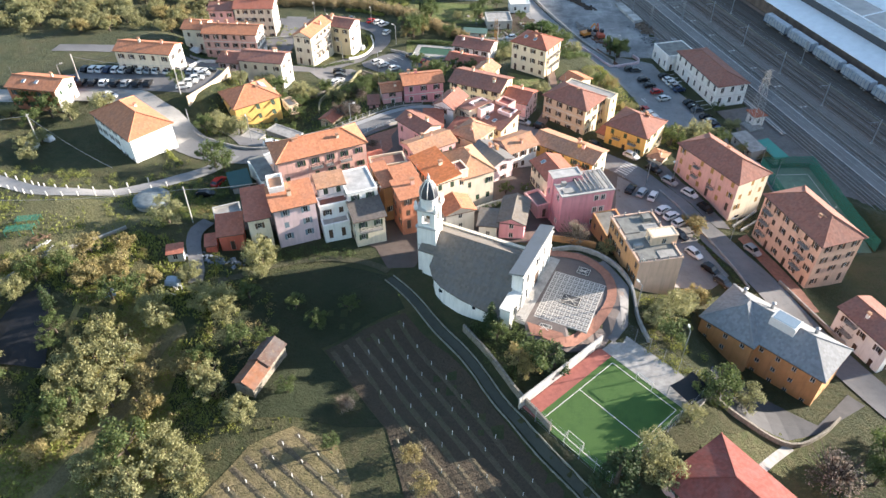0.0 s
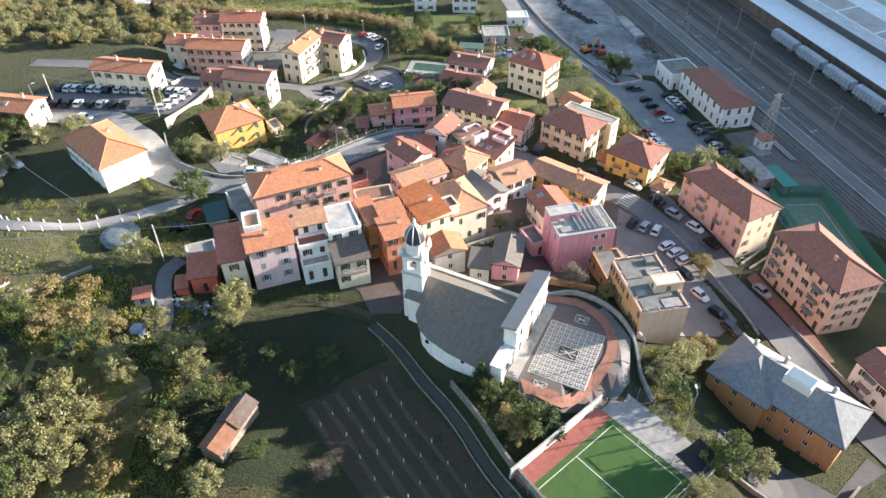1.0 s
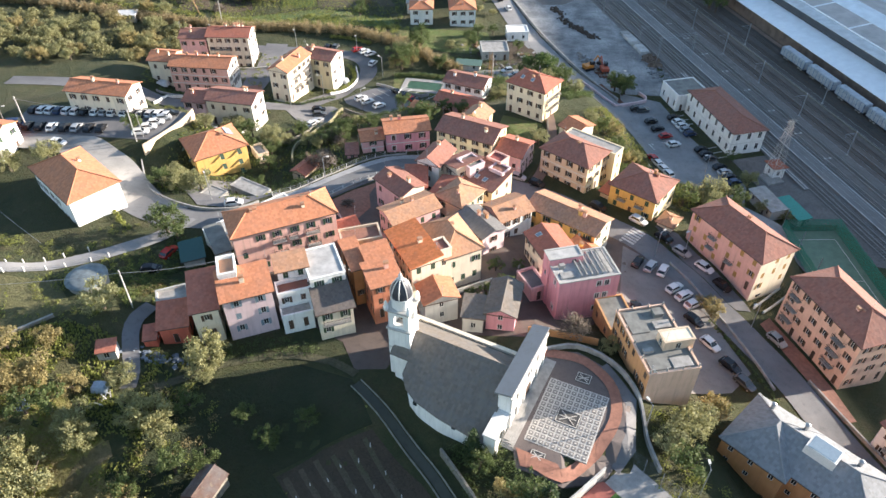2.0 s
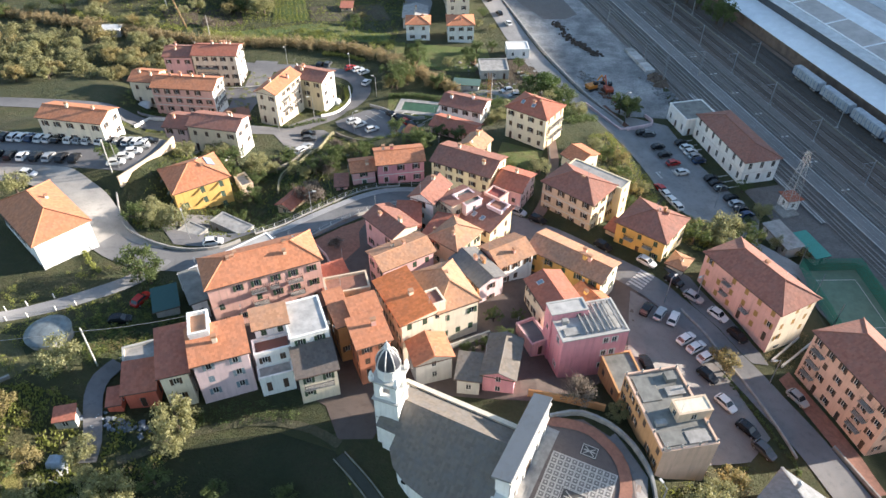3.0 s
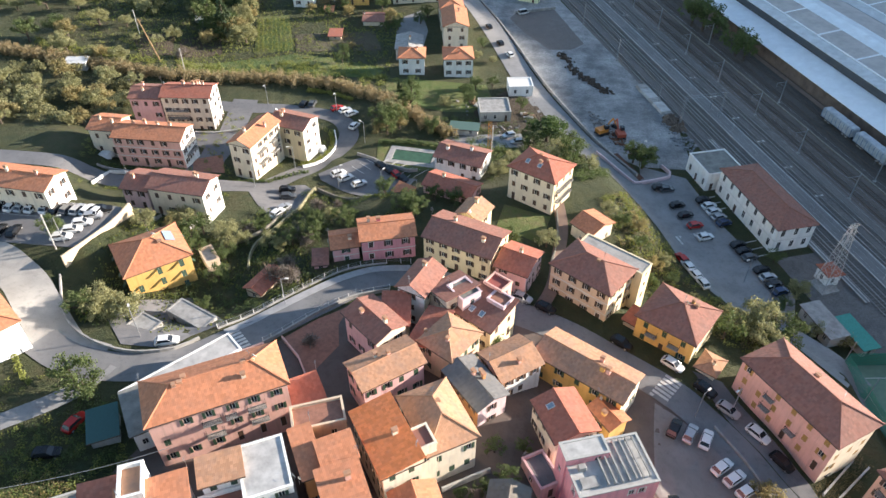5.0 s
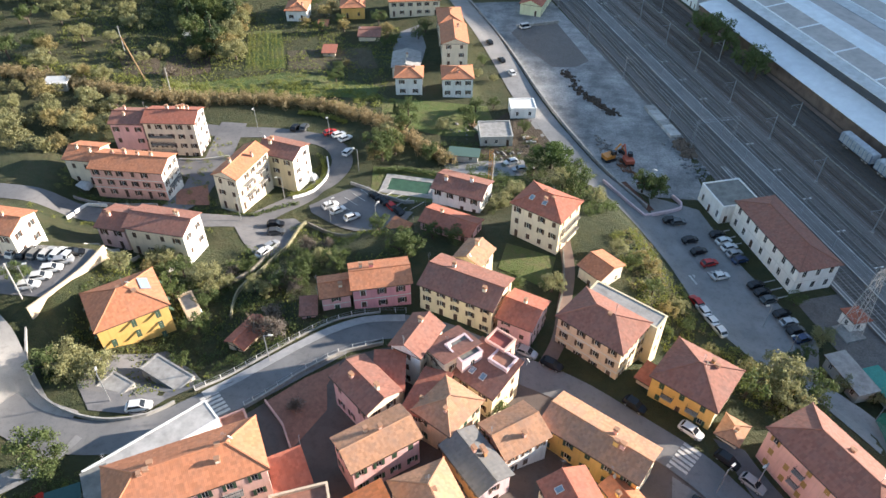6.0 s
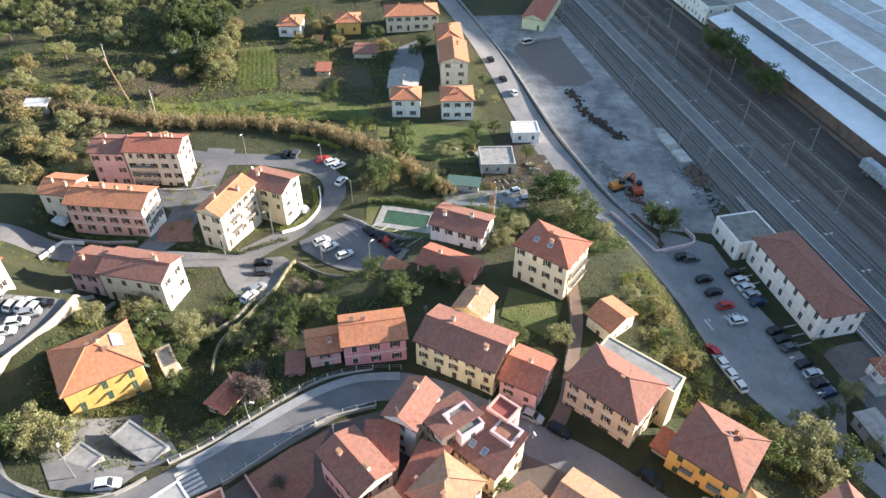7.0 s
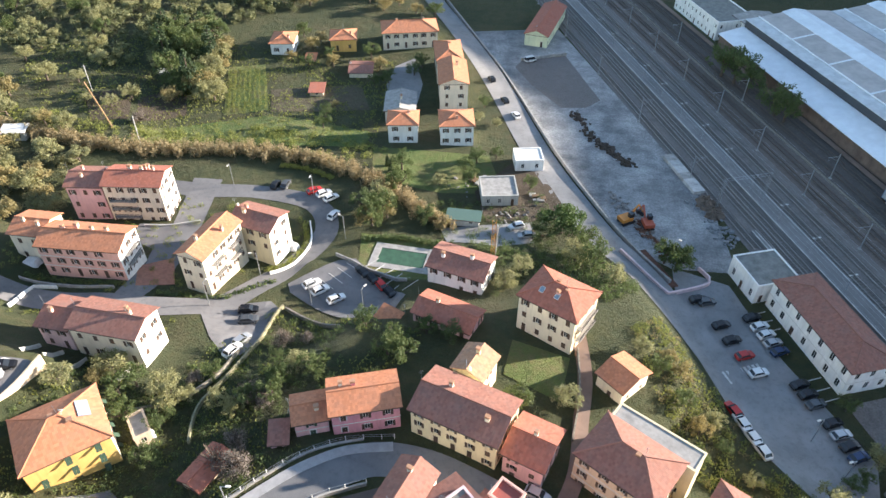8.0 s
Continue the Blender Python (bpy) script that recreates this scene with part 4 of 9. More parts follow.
house("beige palazzo with brown hipped roof", 15.0, 159.3, -37.9, 13.4, 9.8, 17.6, "hip", 2.4, BEIGE, T_BROWN, SH_BROWN, chimneys=1, base=9.6, storeys=3, space=2.6, band=TRIM, surround=TRIM, end_wall=("R", PALE))
house("white flat-roofed terrace behind the palazzo", 21.0, 165.6, -36.0, 13.8, 3.8, 17.5, "flat", 0.15, PALE, CONCRETE, None, base=9.4)
house("red tile lean-to beside the palazzo", 28.5, 151.8, -37.9, 4.6, 4.4, 11.5, "shed", 0.6, BEIGE, T_RED, None, chimneys=0, base=8.6)
house("tall cream villa with a hipped roof and skylights", 7.3, 190.8, -32.3, 12.2, 9.8, 17.9, "hip", 2.3, CREAM, T_RED, SH_BROWN, chimneys=3, base=9.2, storeys=3, space=2.2, skylights=2, end_wall=("R", PALE),
      balconies=[("R", 0.5, 2.9, 6.5), ("R", 0.5, 5.7, 6.5)])
house("long pale yellow house with a brown roof", -9.6, 164.9, -23.3, 15.2, 9.7, 18.0, "gx", 2.3, PALE, T_BROWN, SH_BROWN, chimneys=2, base=11.4, space=2.4, storeys=3)
house("narrow pink house at the end of the yellow row", 4.6, 159.4, -25, 7.2, 8.6, 16.2, "gx", 2.0, PINK, T_RED, SH_BROWN, chimneys=1, base=10.4, space=2.2, end_wall=("R", LILAC), storeys=3)
house("rear wing with a salmon gable roof", -3.7, 174.6, -25.9, 6.3, 6.5, 16.4, "gy", 1.5, PALE, T_OLD, SH_BROWN, chimneys=1, base=10.6)
house("low pink house with white window frames", -27.0, 162.1, 16.4, 6.0, 6.2, 15.6, "gx", 1.5, PINK, T_ORANGE, SH_GREEN, chimneys=1, base=11.4, surround=TRIM, band=TRIM, storeys=2, space=2.4)
house("long rose house with white bands and frames", -21.3, 162.9, 14.3, 11.4, 7.6, 17.4, "gx", 1.8, ROSE, T_ORANGE, SH_BROWN, chimneys=2, base=11.6, surround=TRIM, band=TRIM, storeys=2, space=2.5)
house("small pink lean-to with a brown roof", -30.6, 160.0, 10, 3.4, 4.4, 13.2, "shed", 0.8, PINK, T_BROWN, None, chimneys=0, base=11.2)
villa = house("yellow villa with green shutters and hipped roof", -63.2, 150.4, 37, 13.0, 11.6, 16.4, "hip", 2.8, YELLOW, T_ORANGE, SH_GREEN, chimneys=2, base=8.4, storeys=3, space=3.6, closed=-1, end_wall=("R", CREAM))
bm = bmesh.new()
box(bm, -0.9, -1.6, 0.0, 0.9, 1.6, 0.1)
pv = part("solar_panel", bm, plain("solar_cells", (0.30, 0.36, 0.44), 0.15, var=0.15), villa, "pale glass solar panel")
pv.matrix_basis = pose(10.4, 6.4, 9.36, 0, 25.8, 0)
house("cream porch at the side of the yellow villa", -52.0, 160.6, 37, 2.6, 5.0, 11.6, "flat", 0.5, BEIGE, CONCRETE, None, base=9.4)
house("white house with an orange hipped roof", -93.0, 137.8, -40, 19.0, 11.2, 22.1, "hip", 3.0, WHITE, T_ORANGE, SH_BROWN, chimneys=1, base=14.6, storeys=3, space=2.8, sides="FL", end_wall=("R", WHITE), foot=4)
house("dark red house with white gable and skylights", -120.8, 149.6, -8, 14.5, 8.5, 22.1, "gx", 2.0, RUST, T_ORANGE, SH_GREEN, chimneys=1, base=16.0, skylights=2, end_wall=("R", WHITE))
house("cream two-storey house behind the car park", -100.6, 168.4, -7, 16.8, 8.0, 23.4, "gx", 1.9, CREAM, T_ORANGE, SH_BROWN, chimneys=2, base=17.2, storeys=2, space=2.6, end_wall=("R", WHITE))
house("row house with dark brown roof and cream wall", -70.7, 178.5, -8, 13.6, 8.2, 16.4, "gx", 2.2, CREAM, T_BROWN, SH_BROWN, chimneys=2, base=9.4, space=2.5, end_wall=("R", WHITE))
house("lilac row house with a dark brown roof", -77.4, 179.7, -8, 6.9, 8.2, 15.2, "gx", 2.0, LILAC, T_BROWN, SH_BROWN, chimneys=1, base=9.8, space=2.3)
house("cream gabled apartment house with orange roof", -60.6, 201.5, -17, 7.0, 14.0, 14.0, "gy", 1.6, CREAM, T_ORANGE, SH_BROWN, chimneys=2, base=4.6, storeys=3, space=2.3, group="estate houses", balconies=[("R", 0.3, 3.2, 3.4), ("R", 0.3, 6.2, 3.4), ("R", 0.72, 3.2, 3.4), ("R", 0.72, 6.2, 3.4)])
house("yellow apartment house with a brown roof", -54.2, 214.2, -17, 10.8, 8.4, 12.2, "gx", 1.7, PALE, T_BROWN, SH_BROWN, chimneys=2, base=3.4, storeys=3, space=2.5, end_wall=("R", WHITE), group="estate houses")
house("salmon apartment row with orange roof", -89.6, 201.4, -2.5, 18.2, 8.8, 14.2, "gx", 2.0, SALMON, T_ORANGE, SH_BROWN, chimneys=5, base=6.4, space=2.4, end_wall=("R", WHITE), band=TRIM, group="estate houses", balconies=[("R", 0.5, 2.7, 4.6), ("R", 0.5, 5.2, 4.6)])
house("cream end house of the apartment row", -97.4, 205.0, -4, 8.0, 8.4, 14.0, "gx", 1.8, CREAM, T_ORANGE, SH_BROWN, chimneys=2, base=7, space=2.3, group="estate houses")
house("pink apartment house with a brown roof", -95.2, 223.6, 2, 9.2, 8.8, 12.6, "gx", 1.8, PINK, T_BROWN, SH_BROWN, chimneys=2, base=2.6, space=2.4, group="estate houses")
house("cream apartment house with balconies", -86.2, 223.4, 2, 14.0, 9.0, 13.4, "gx", 1.9, CREAM, T_RED, SH_BROWN, chimneys=5, base=2.4, storeys=4, space=2.4, end_wall=("R", WHITE), group="estate houses",
      balconies=[("F", 0.3, 2.4, 6.0), ("F", 0.3, 4.8, 6.0), ("F", 0.3, 7.0, 6.0)])
house("white villa with a brown gable roof", -10.7, 207.0, -19.5, 13.0, 8.8, 9.0, "gx", 1.9, WHITE, T_BROWN, SH_BROWN, chimneys=2, base=3.6, storeys=2, space=2.4)
house("pink house with a red gable roof", -12.1, 191.3, -23.7, 12.6, 7.2, 11.5, "gx", 1.9, PINK, T_RED, SH_BROWN, chimneys=1, base=5.6, storeys=2, space=2.6)
house("low salmon outbuilding with an orange roof", -19.4, 192.6, -30, 5.0, 3.6, 8.4, "shed", 0.8, SALMON, T_ORANGE, None, chimneys=0, base=5.5)
house("small orange house with a gable roof", 20.9, 178.7, -47.2, 6.3, 7.7, 12.3, "gx", 1.3, CREAM, T_ORANGE, None, chimneys=0, base=8.0, end_wall=("L", BURNT))
house("white-roofed shed in the garden", -25.3, 186.1, -47, 6.8, 3.8, 7.9, "shed", 0.5, GREYWALL, CONCRETE, None, chimneys=0, base=5.0, name="shed", category="shed")
house("long shed with a red tile roof", -42.8, 154.1, -25, 4.6, 7.6, 12.2, "gy", 0.9, BEIGE, T_RED, None, chimneys=0, base=9.4, name="shed", category="shed")
house("flat concrete garage roof beside the road", -60.6, 138.6, -26, 4.9, 6.6, 14.3, "flat", 0.12, CONCRETE, CONCRETE, None, base=11, name="garage", category="garage", foot=3)
house("flat concrete terrace below the yellow villa", -54.3, 146.3, -28, 9.0, 3.6, 13.2, "flat", 0.12, CONCRETE, CONCRETE, None, base=10, name="garage", category="garage", foot=3)
house("low orange roof in the inner courtyard", -23.4, 119.4, 28.8, 5.8, 9.0, 18.4, "shed", 0.6, BURNT, T_RED, None, chimneys=0, base=14)
house("small terrace with red paving above the street", -34.9, 132.4, 32.5, 3.9, 4.0, 15.4, "flat", 0.35, SALMON, M_PAVE, None, base=13)
house("dark green corrugated shed roof", -53.2, 115.4, 25.9, 4.6, 6.2, 17.4, "shed", 0.3, GREYWALL, plain("green_sheet", (0.03, 0.09, 0.085), 0.6), None, chimneys=0, base=14.8, name="shed", category="shed")
house("white house with a brown roof and balconies", 66.2, 92.1, -66.3, 12.0, 8.0, 11.5, "gx", 1.6, WHITE, T_BROWN, SH_BROWN, chimneys=1, base=5, balconies=[("F", 0.3, 2.9, 2.4), ("F", 0.3, 5.4, 2.4)])
house("flat-roofed orange apartment house", 28.4, 91.0, 14.0, 8.2, 13.6, 21.3, "flat", 0.3, OCHRE, ROOFING, SH_BROWN, base=13.2, storeys=3, space=2.0, win=(0.8, 1.35), end_wall=("F", APRICOT), sides="LR", foot=7)
house("sand-coloured stair house on the flat roof", 31.2, 96.0, 14.0, 5.0, 2.6, 23.2, "flat", 0.1, BEIGE, CREAM, None, base=18)
house("lower flat-roofed wing of the orange house", 25.0, 104.6, 14.0, 5.0, 7.8, 16.2, "flat", 0.25, OCHRE, ROOFING, SH_BROWN, base=12.6, sides="L")
house("salmon apartment block with brown hipped roof and balconies", 59.5, 120.0, -70, 18.3, 10.5, 16.4, "hip", 3.0, APRICOT, T_BROWN, SH_BROWN, chimneys=2, base=5.2, storeys=4, space=2.5, end_wall=("R", APRICOT),
      balconies=[("F", u, z, 2.6) for u in (0.14, 0.78) for z in (2.8, 5.6, 8.4)])
house("barn-like house with a dark red roof", 26.4, 52.6, -52, 20.0, 13.0, 15.6, "hip", 3.2, PINK, tiles("crimson", (0.25, 0.062, 0.045), 0.3), SH_BROWN, chimneys=0, base=11)
slate = house("orange institute with a grey slate hipped roof", 40.7, 87.4, -44, 21.8, 10.4, 13.6, "hip", 3.1, BURNT, T_SLATE, None, chimneys=0, base=5.4, storeys=3, space=2.6, win=(0.8, 1.1), name="institute", end_wall=("R", OCHRE))
house("projecting orange wing of the slate-roofed institute", 39.4, 86.3, -44, 10.6, 11.9, 13.64, "hip", 3.3, BURNT, T_SLATE, None, chimneys=0, base=5.4, storeys=3, space=2.6, win=(0.8, 1.1), name="institute")
bm = bmesh.new()
box(bm, 9.6, 3.4, 8.6, 14.0, 6.2, 11.9)
rl_ = part("roof_light", bm, TRIM, slate, "long glazed roof light")
bm = bmesh.new()
box(bm, 9.9, 3.6, 11.9, 13.7, 6.0, 11.95)
part("pane", bm, plain("sky_glass", (0.25, 0.32, 0.38), 0.05), rl_)
for vx, vy in ((3.0, 7.4), (8.2, 7.6), (16.2, 7.3)):
    bm = bmesh.new()
    lathe(bm, [(0.3, 8.6), (0.3, 11.2), (0.42, 11.25), (0.1, 11.5)], 8, vx, vy)
    part("roof_vent", bm, STEEL, slate)
house("red gabled outhouse with a two-tone roof", 3.3, 104.4, -9.1, 5.8, 8.8, 19.2, "gy", 1.2, ROSE, T_STONE, None, chimneys=0, base=14.6)
house("orange-roofed outhouse behind the church", -6.8, 104.4, 22, 6.8, 5.6, 20.2, "gy", 1.3, GREYWALL, T_ORANGE, None, chimneys=0, base=15.2)
house("grey lean-to roof beside the outhouse", -0.6, 103.6, -5, 4.4, 5.6, 18.8, "shed", 0.4, GREYWALL, T_STONE, None, chimneys=0, base=15)

# ---- houses on the plain ----
for args in (
    ("small white house with an orange hipped roof", -26.5, 264.7, 4, 9.0, 8.3, 7.4, "hip", 1.6, WHITE, T_ORANGE, SH_BROWN),
    ("white house with an orange hipped roof", -12.0, 264.9, 6, 10.0, 9.5, 7.4, "hip", 1.8, WHITE, T_ORANGE, SH_BROWN),
    ("long cream apartment house with salmon roofs", -13.6, 284.5, 6, 9.2, 16.0, 9.8, "gy", 1.7, CREAM, T_ORANGE, SH_BROWN),
    ("cream apartment house with an orange roof", -15.6, 300.5, 8, 9.0, 15.0, 9.4, "hip", 1.7, CREAM, T_ORANGE, SH_BROWN),
    ("large cream house with an orange hipped roof", -35.6, 322.2, 10, 19.5, 11.0, 8.2, "hip", 2.2, CREAM, T_ORANGE, SH_BROWN),
    ("yellow house with an orange hipped roof", -53.1, 319.2, 9, 9.4, 9.0, 6.6, "hip", 1.7, YELLOW, T_ORANGE, SH_BROWN),
    ("small white house with a salmon roof", -72.7, 315.1, 4, 8.5, 10.0, 6.6, "hip", 1.6, WHITE, T_ORANGE, SH_BROWN),
    ("grey concrete house with open terraces", -29.0, 276.5, 4, 9.5, 12.0, 4.9, "gy", 1.2, GREYWALL, CONCRETE, SH_BROWN),
    ("cream garage with a pinkish brown roof", -44.3, 303.3, 4, 8.2, 9.0, 2.9, "gx", 0.9, CREAM, T_BROWN, None),
    ("little garden shed with a red roof", -54.4, 290.2, 4, 5.0, 6.0, 2.6, "shed", 0.5, BEIGE, T_RED, None),
    ("little garden shed with a red roof", -60.5, 312.0, 4, 4.0, 5.0, 2.6, "shed", 0.5, BEIGE, T_ORANGE, None),
    ("pale green railway house with a red roof", 12.6, 335.0, -16.5, 9.0, 30.0, 4.3, "gy", 1.8, plaster("pale_green", (0.62, 0.66, 0.45)), T_RED, None),
    ("small white kiosk with a flat roof", 9.1, 255.3, 6.3, 7.4, 6.0, 3.7, "flat", 0.2, WHITE, TRIM, None),
    ("unfinished grey block with a cluttered flat roof", 0.6, 238.9, 6.6, 9.0, 8.5, 3.6, "flat", 0.3, GREYWALL, CONCRETE, None),
    ("long low shed with a green corrugated roof", -8.0, 230.0, -5, 8.5, 4.0, 3.4, "shed", 0.3, GREYWALL, plain("dull_green_sheet", (0.10, 0.17, 0.14), 0.7), None),
    ("white metal garden shed by the reeds", -130.0, 253.0, 8, 7.0, 4.5, 7.2, "shed", 0.4, GREYWALL, TRIM, None),
    ("blue-white garden shed in the orchard", -104.0, 296.0, 8, 8.0, 4.5, 4.4, "shed", 0.4, GREYWALL, TRIM, None),
):
    house(*args, chimneys=1 if args[11] else 0, group="plain houses", base=None, foot=2.0)

# ---- the church ----
church = thing("church", pose(0, 0, 0, 0, 0, -23.6), "white parish church with stone slab roof and tall facade", "church")
CZ = 12.0
bm = bmesh.new()
box(bm, -46.6, 80.9, CZ, -28.4, 88.0, 21.2)
bm.faces.new([bm.verts.new(p) for p in ((-46.6, 80.9, 21.2), (-46.6, 88.0, 21.2), (-46.6, 84.5, 24.0))])
part("nave_wall", bm, WHITE, church)
bm = bmesh.new()
aisle = [(-43.4, 80.9), (-43.2, 78.9), (-42.0, 77.4), (-40.0, 76.5), (-36.0, 75.7), (-31.5, 75.2), (-28.4, 75.0), (-28.4, 80.9)]
zt = lambda y: 24.2 - (84.5 - y) * 0.60 - 0.15
for a, b in zip(aisle, aisle[1:] + aisle[:1]):
    bm.faces.new([bm.verts.new((*p, z)) for p, z in ((a, CZ), (b, CZ), (b, zt(b[1])), (a, zt(a[1])))])
part("aisle_wall", bm, WHITE, church)
bm = bmesh.new()
for x, z in ((-40.6, 17.2), (-33.5, 17.2)):
    y = 76.62 if x < -40 else 75.45
    box(bm, x - 0.35, y - 0.06, z, x + 0.35, y + 0.3, z + 0.6)
part("aisle_window", bm, M_GLASS, church)
bm = bmesh.new()
uv = bm.loops.layers.uv.new("UVMap")
slope_face(bm, uv, [(-47.0, 84.5, 24.25), (-47.0, 80.4, 21.79), (-43.8, 80.4, 21.79), (-43.8, 78.6, 20.71), (-42.4, 77.0, 19.75), (-40.2, 76.0, 19.15), (-36.0, 75.2, 18.67), (-28.2, 74.5, 18.25), (-28.2, 84.5, 24.25)][::-1])
slope_face(bm, uv, [(-47.0, 84.5, 24.25), (-28.2, 84.5, 24.25), (-28.2, 89.4, 21.3), (-47.0, 89.0, 21.55)])
ret = bmesh.ops.extrude_face_region(bm, geom=bm.faces[:], use_keep_orig=True)
for g in ret["geom"]:
    if isinstance(g, bmesh.types.BMVert):
        g.co.z -= 0.2
part("roof", bm, T_STONE, church, "weathered grey-brown stone slab roof")
bm = bmesh.new()
box(bm, -47.0, 88.6, 20.8, -28.4, 89.3, 22.2)
part("rear_parapet", bm, CREAM, church)
# facade: tall middle block, low wing, cornices, pilasters, door and windows
bm = bmesh.new()
box(bm, -28.4, 79.4, CZ, -26.5, 93.2, 24.6)
box(bm, -28.4, 74.7, CZ, -26.7, 79.4, 20.6)
part("facade", bm, WHITE, church)
bm = bmesh.new()
vs = [bm.verts.new(p) for p in ((-28.9, 79.0, 24.3), (-26.2, 79.0, 24.9), (-26.2, 93.6, 24.9), (-28.9, 93.6, 24.3), (-28.9, 79.0, 24.65), (-26.2, 79.0, 25.25), (-26.2, 93.6, 25.25), (-28.9, 93.6, 24.65))]
for f in ((0, 1, 2, 3), (4, 5, 6, 7), (0, 1, 5, 4), (1, 2, 6, 5), (2, 3, 7, 6), (3, 0, 4, 7)):
    bm.faces.new([vs[i] for i in f])
part("facade_roof", bm, T_SLATE, church, "grey slate coping on the facade")
bm = bmesh.new()
for z in (20.6, 23.9):
    box(bm, -26.5, 79.2, z, -26.1, 93.4, z + 0.35)
box(bm, -28.5, 74.4, 20.4, -26.4, 79.4, 20.75)
for k in range(6):
    y = 79.5 + k * 2.65
    box(bm, -26.5, y, CZ, -26.3, y + 0.55, 23.9)
box(bm, -26.5, 74.9, CZ, -26.35, 75.4, 20.4)
part("facade_trim", bm, TRIM, church)
bm = bmesh.new()
for k, (y, z, h) in enumerate(((82.2, 21.3, 2.0), (86.3, 21.3, 2.2), (90.4, 21.3, 2.0), (82.2, 17.6, 2.2), (90.4, 17.6, 2.2), (77.2, 17.4, 1.6))):
    box(bm, -26.48, y - 0.5, z, -26.4, y + 0.5, z + h)
    lathe(bm, [(0.5, 0), (0.5, 0.08)], 16)
    bmesh.ops.transform(bm, matrix=pose(-26.4, y, z + h, 0, -90, 0), verts=bm.verts[-32:])
part("facade_window", bm, M_GLASS, church)
bm = bmesh.new()
box(bm, -26.48, 85.3, 16.5, -26.35, 87.3, 20.0)
part("portal", bm, SH_BROWN, church)
bm = bmesh.new()
for k in range(4):
    box(bm, -26.5, 77.5 - 0.35 * (3 - k), 15.5, -24.9 + 0.45 * (3 - k) - 0.6, 94.0 + 0.35 * (3 - k), 16.72 + 0.12 * k)
part("steps", bm, CONCRETE, church)
# bell tower
tower = thing("bell_tower", pose(-11.0, 93.8, 0, 0, 0, -17), "white bell tower with a dark ribbed dome", "bell tower")
bm = bmesh.new()
box(bm, 0, 0, 11, 3.4, 3.3, 26.2)
part("shaft", bm, WHITE, tower)
bm = bmesh.new()
for x in (0.0, 2.75):
    for y in (0.0, 2.65):
        box(bm, x - 0.08, y - 0.08, 14, x + 0.73, y + 0.73, 25.9)
part("corner_pilasters", bm, WHITE, tower)
for z, o, h in ((26.1, 0.3, 0.3), (29.9, 0.35, 0.35), (22.0, 0.15, 0.2)):
    bm = bmesh.new()
    box(bm, -o, -o, z, 3.4 + o, 3.3 + o, z + h)
    bmesh.ops.bevel(bm, geom=bm.edges[:], offset=0.06, affect="EDGES")
    part("cornice", bm, GREYWALL, tower)
bm = bmesh.new()
for x0, x1, y0, y1 in ((0.05, 0.95, 0.05, 0.95), (2.45, 3.35, 0.05, 0.95), (0.05, 0.95, 2.35, 3.25), (2.45, 3.35, 2.35, 3.25)):
    box(bm, x0, y0, 26.4, x1, y1, 29.9)
for x0, x1, y0, y1 in ((0.95, 2.45, 0.1, 0.7), (0.95, 2.45, 2.6, 3.2), (0.1, 0.7, 0.95, 2.35), (2.7, 3.3, 0.95, 2.35)):
    box(bm, x0, y0, 29.0, x1, y1, 29.9)
    box(bm, x0, y0, 26.4, x1, y1, 27.0)
part("belfry", bm, WHITE, tower)
bm = bmesh.new()
lathe(bm, [(0.05, 28.9), (0.28, 28.8), (0.36, 28.3), (0.42, 27.9), (0.6, 27.6), (0.55, 27.55)], 14, 1.7, 1.65)
part("bell", bm, plain("bronze", (0.10, 0.08, 0.05), 0.4, 0.8), tower, smooth=True)
bm = bmesh.new()
lathe(bm, [(1.6, 30.2), (1.6, 32.0), (1.78, 32.1), (1.78, 32.35)], 8, 1.7, 1.65)
part("drum", bm, WHITE, tower)
for x, y in ((-0.1, -0.1), (3.5, -0.1), (-0.1, 3.4), (3.5, 3.4)):
    bm = bmesh.new()
    lathe(bm, [(0.36, 30.2), (0.4, 30.8), (0.24, 31.0), (0.3, 31.4), (0.12, 31.9), (0.02, 32.1)], 8, x, y)
    part("corner_vase", bm, WHITE, tower)
dome_pr = [(1.62, 32.3), (1.6, 33.0), (1.45, 33.7), (1.15, 34.4), (0.75, 34.95), (0.32, 35.3)]
bm = bmesh.new()
lathe(bm, dome_pr, 24, 1.7, 1.65)
part("dome", bm, plain("dark_slate_dome", (0.055, 0.06, 0.075), 0.45, var=0.3), tower, "dark slate dome", smooth=True)
bm = bmesh.new()
for k in range(8):
    a = math.pi * k / 4 + 0.2
    pts = [Vector((1.7 + (r + 0.03) * math.cos(a), 1.65 + (r + 0.03) * math.sin(a), z)) for r, z in dome_pr]
    for p, q in zip(pts, pts[1:]):
        beam(bm, p, q, 0.1, 5)
part("dome_ribs", bm, TRIM, tower)
bm = bmesh.new()
lathe(bm, [(0.42, 35.2), (0.42, 35.5), (0.22, 35.6), (0.22, 36.0), (0.34, 36.05), (0.12, 36.4), (0.03, 36.9)], 10, 1.7, 1.65)
part("lantern", bm, TRIM, tower)
bm = bmesh.new()
lathe(bm, [(1.7, 12), (1.7, 24.0), (1.85, 24.1), (1.2, 24.8), (0.2, 25.2)], 16, 0.2, 4.6)
part("stair_turret", bm, WHITE, tower, smooth=False)
bm = bmesh.new()
for z in (17.5, 21.3):
    box(bm, -1.62, 3.4, z, -1.42, 4.0, z + 1.5)
part("turret_window", bm, M_GLASS, tower)

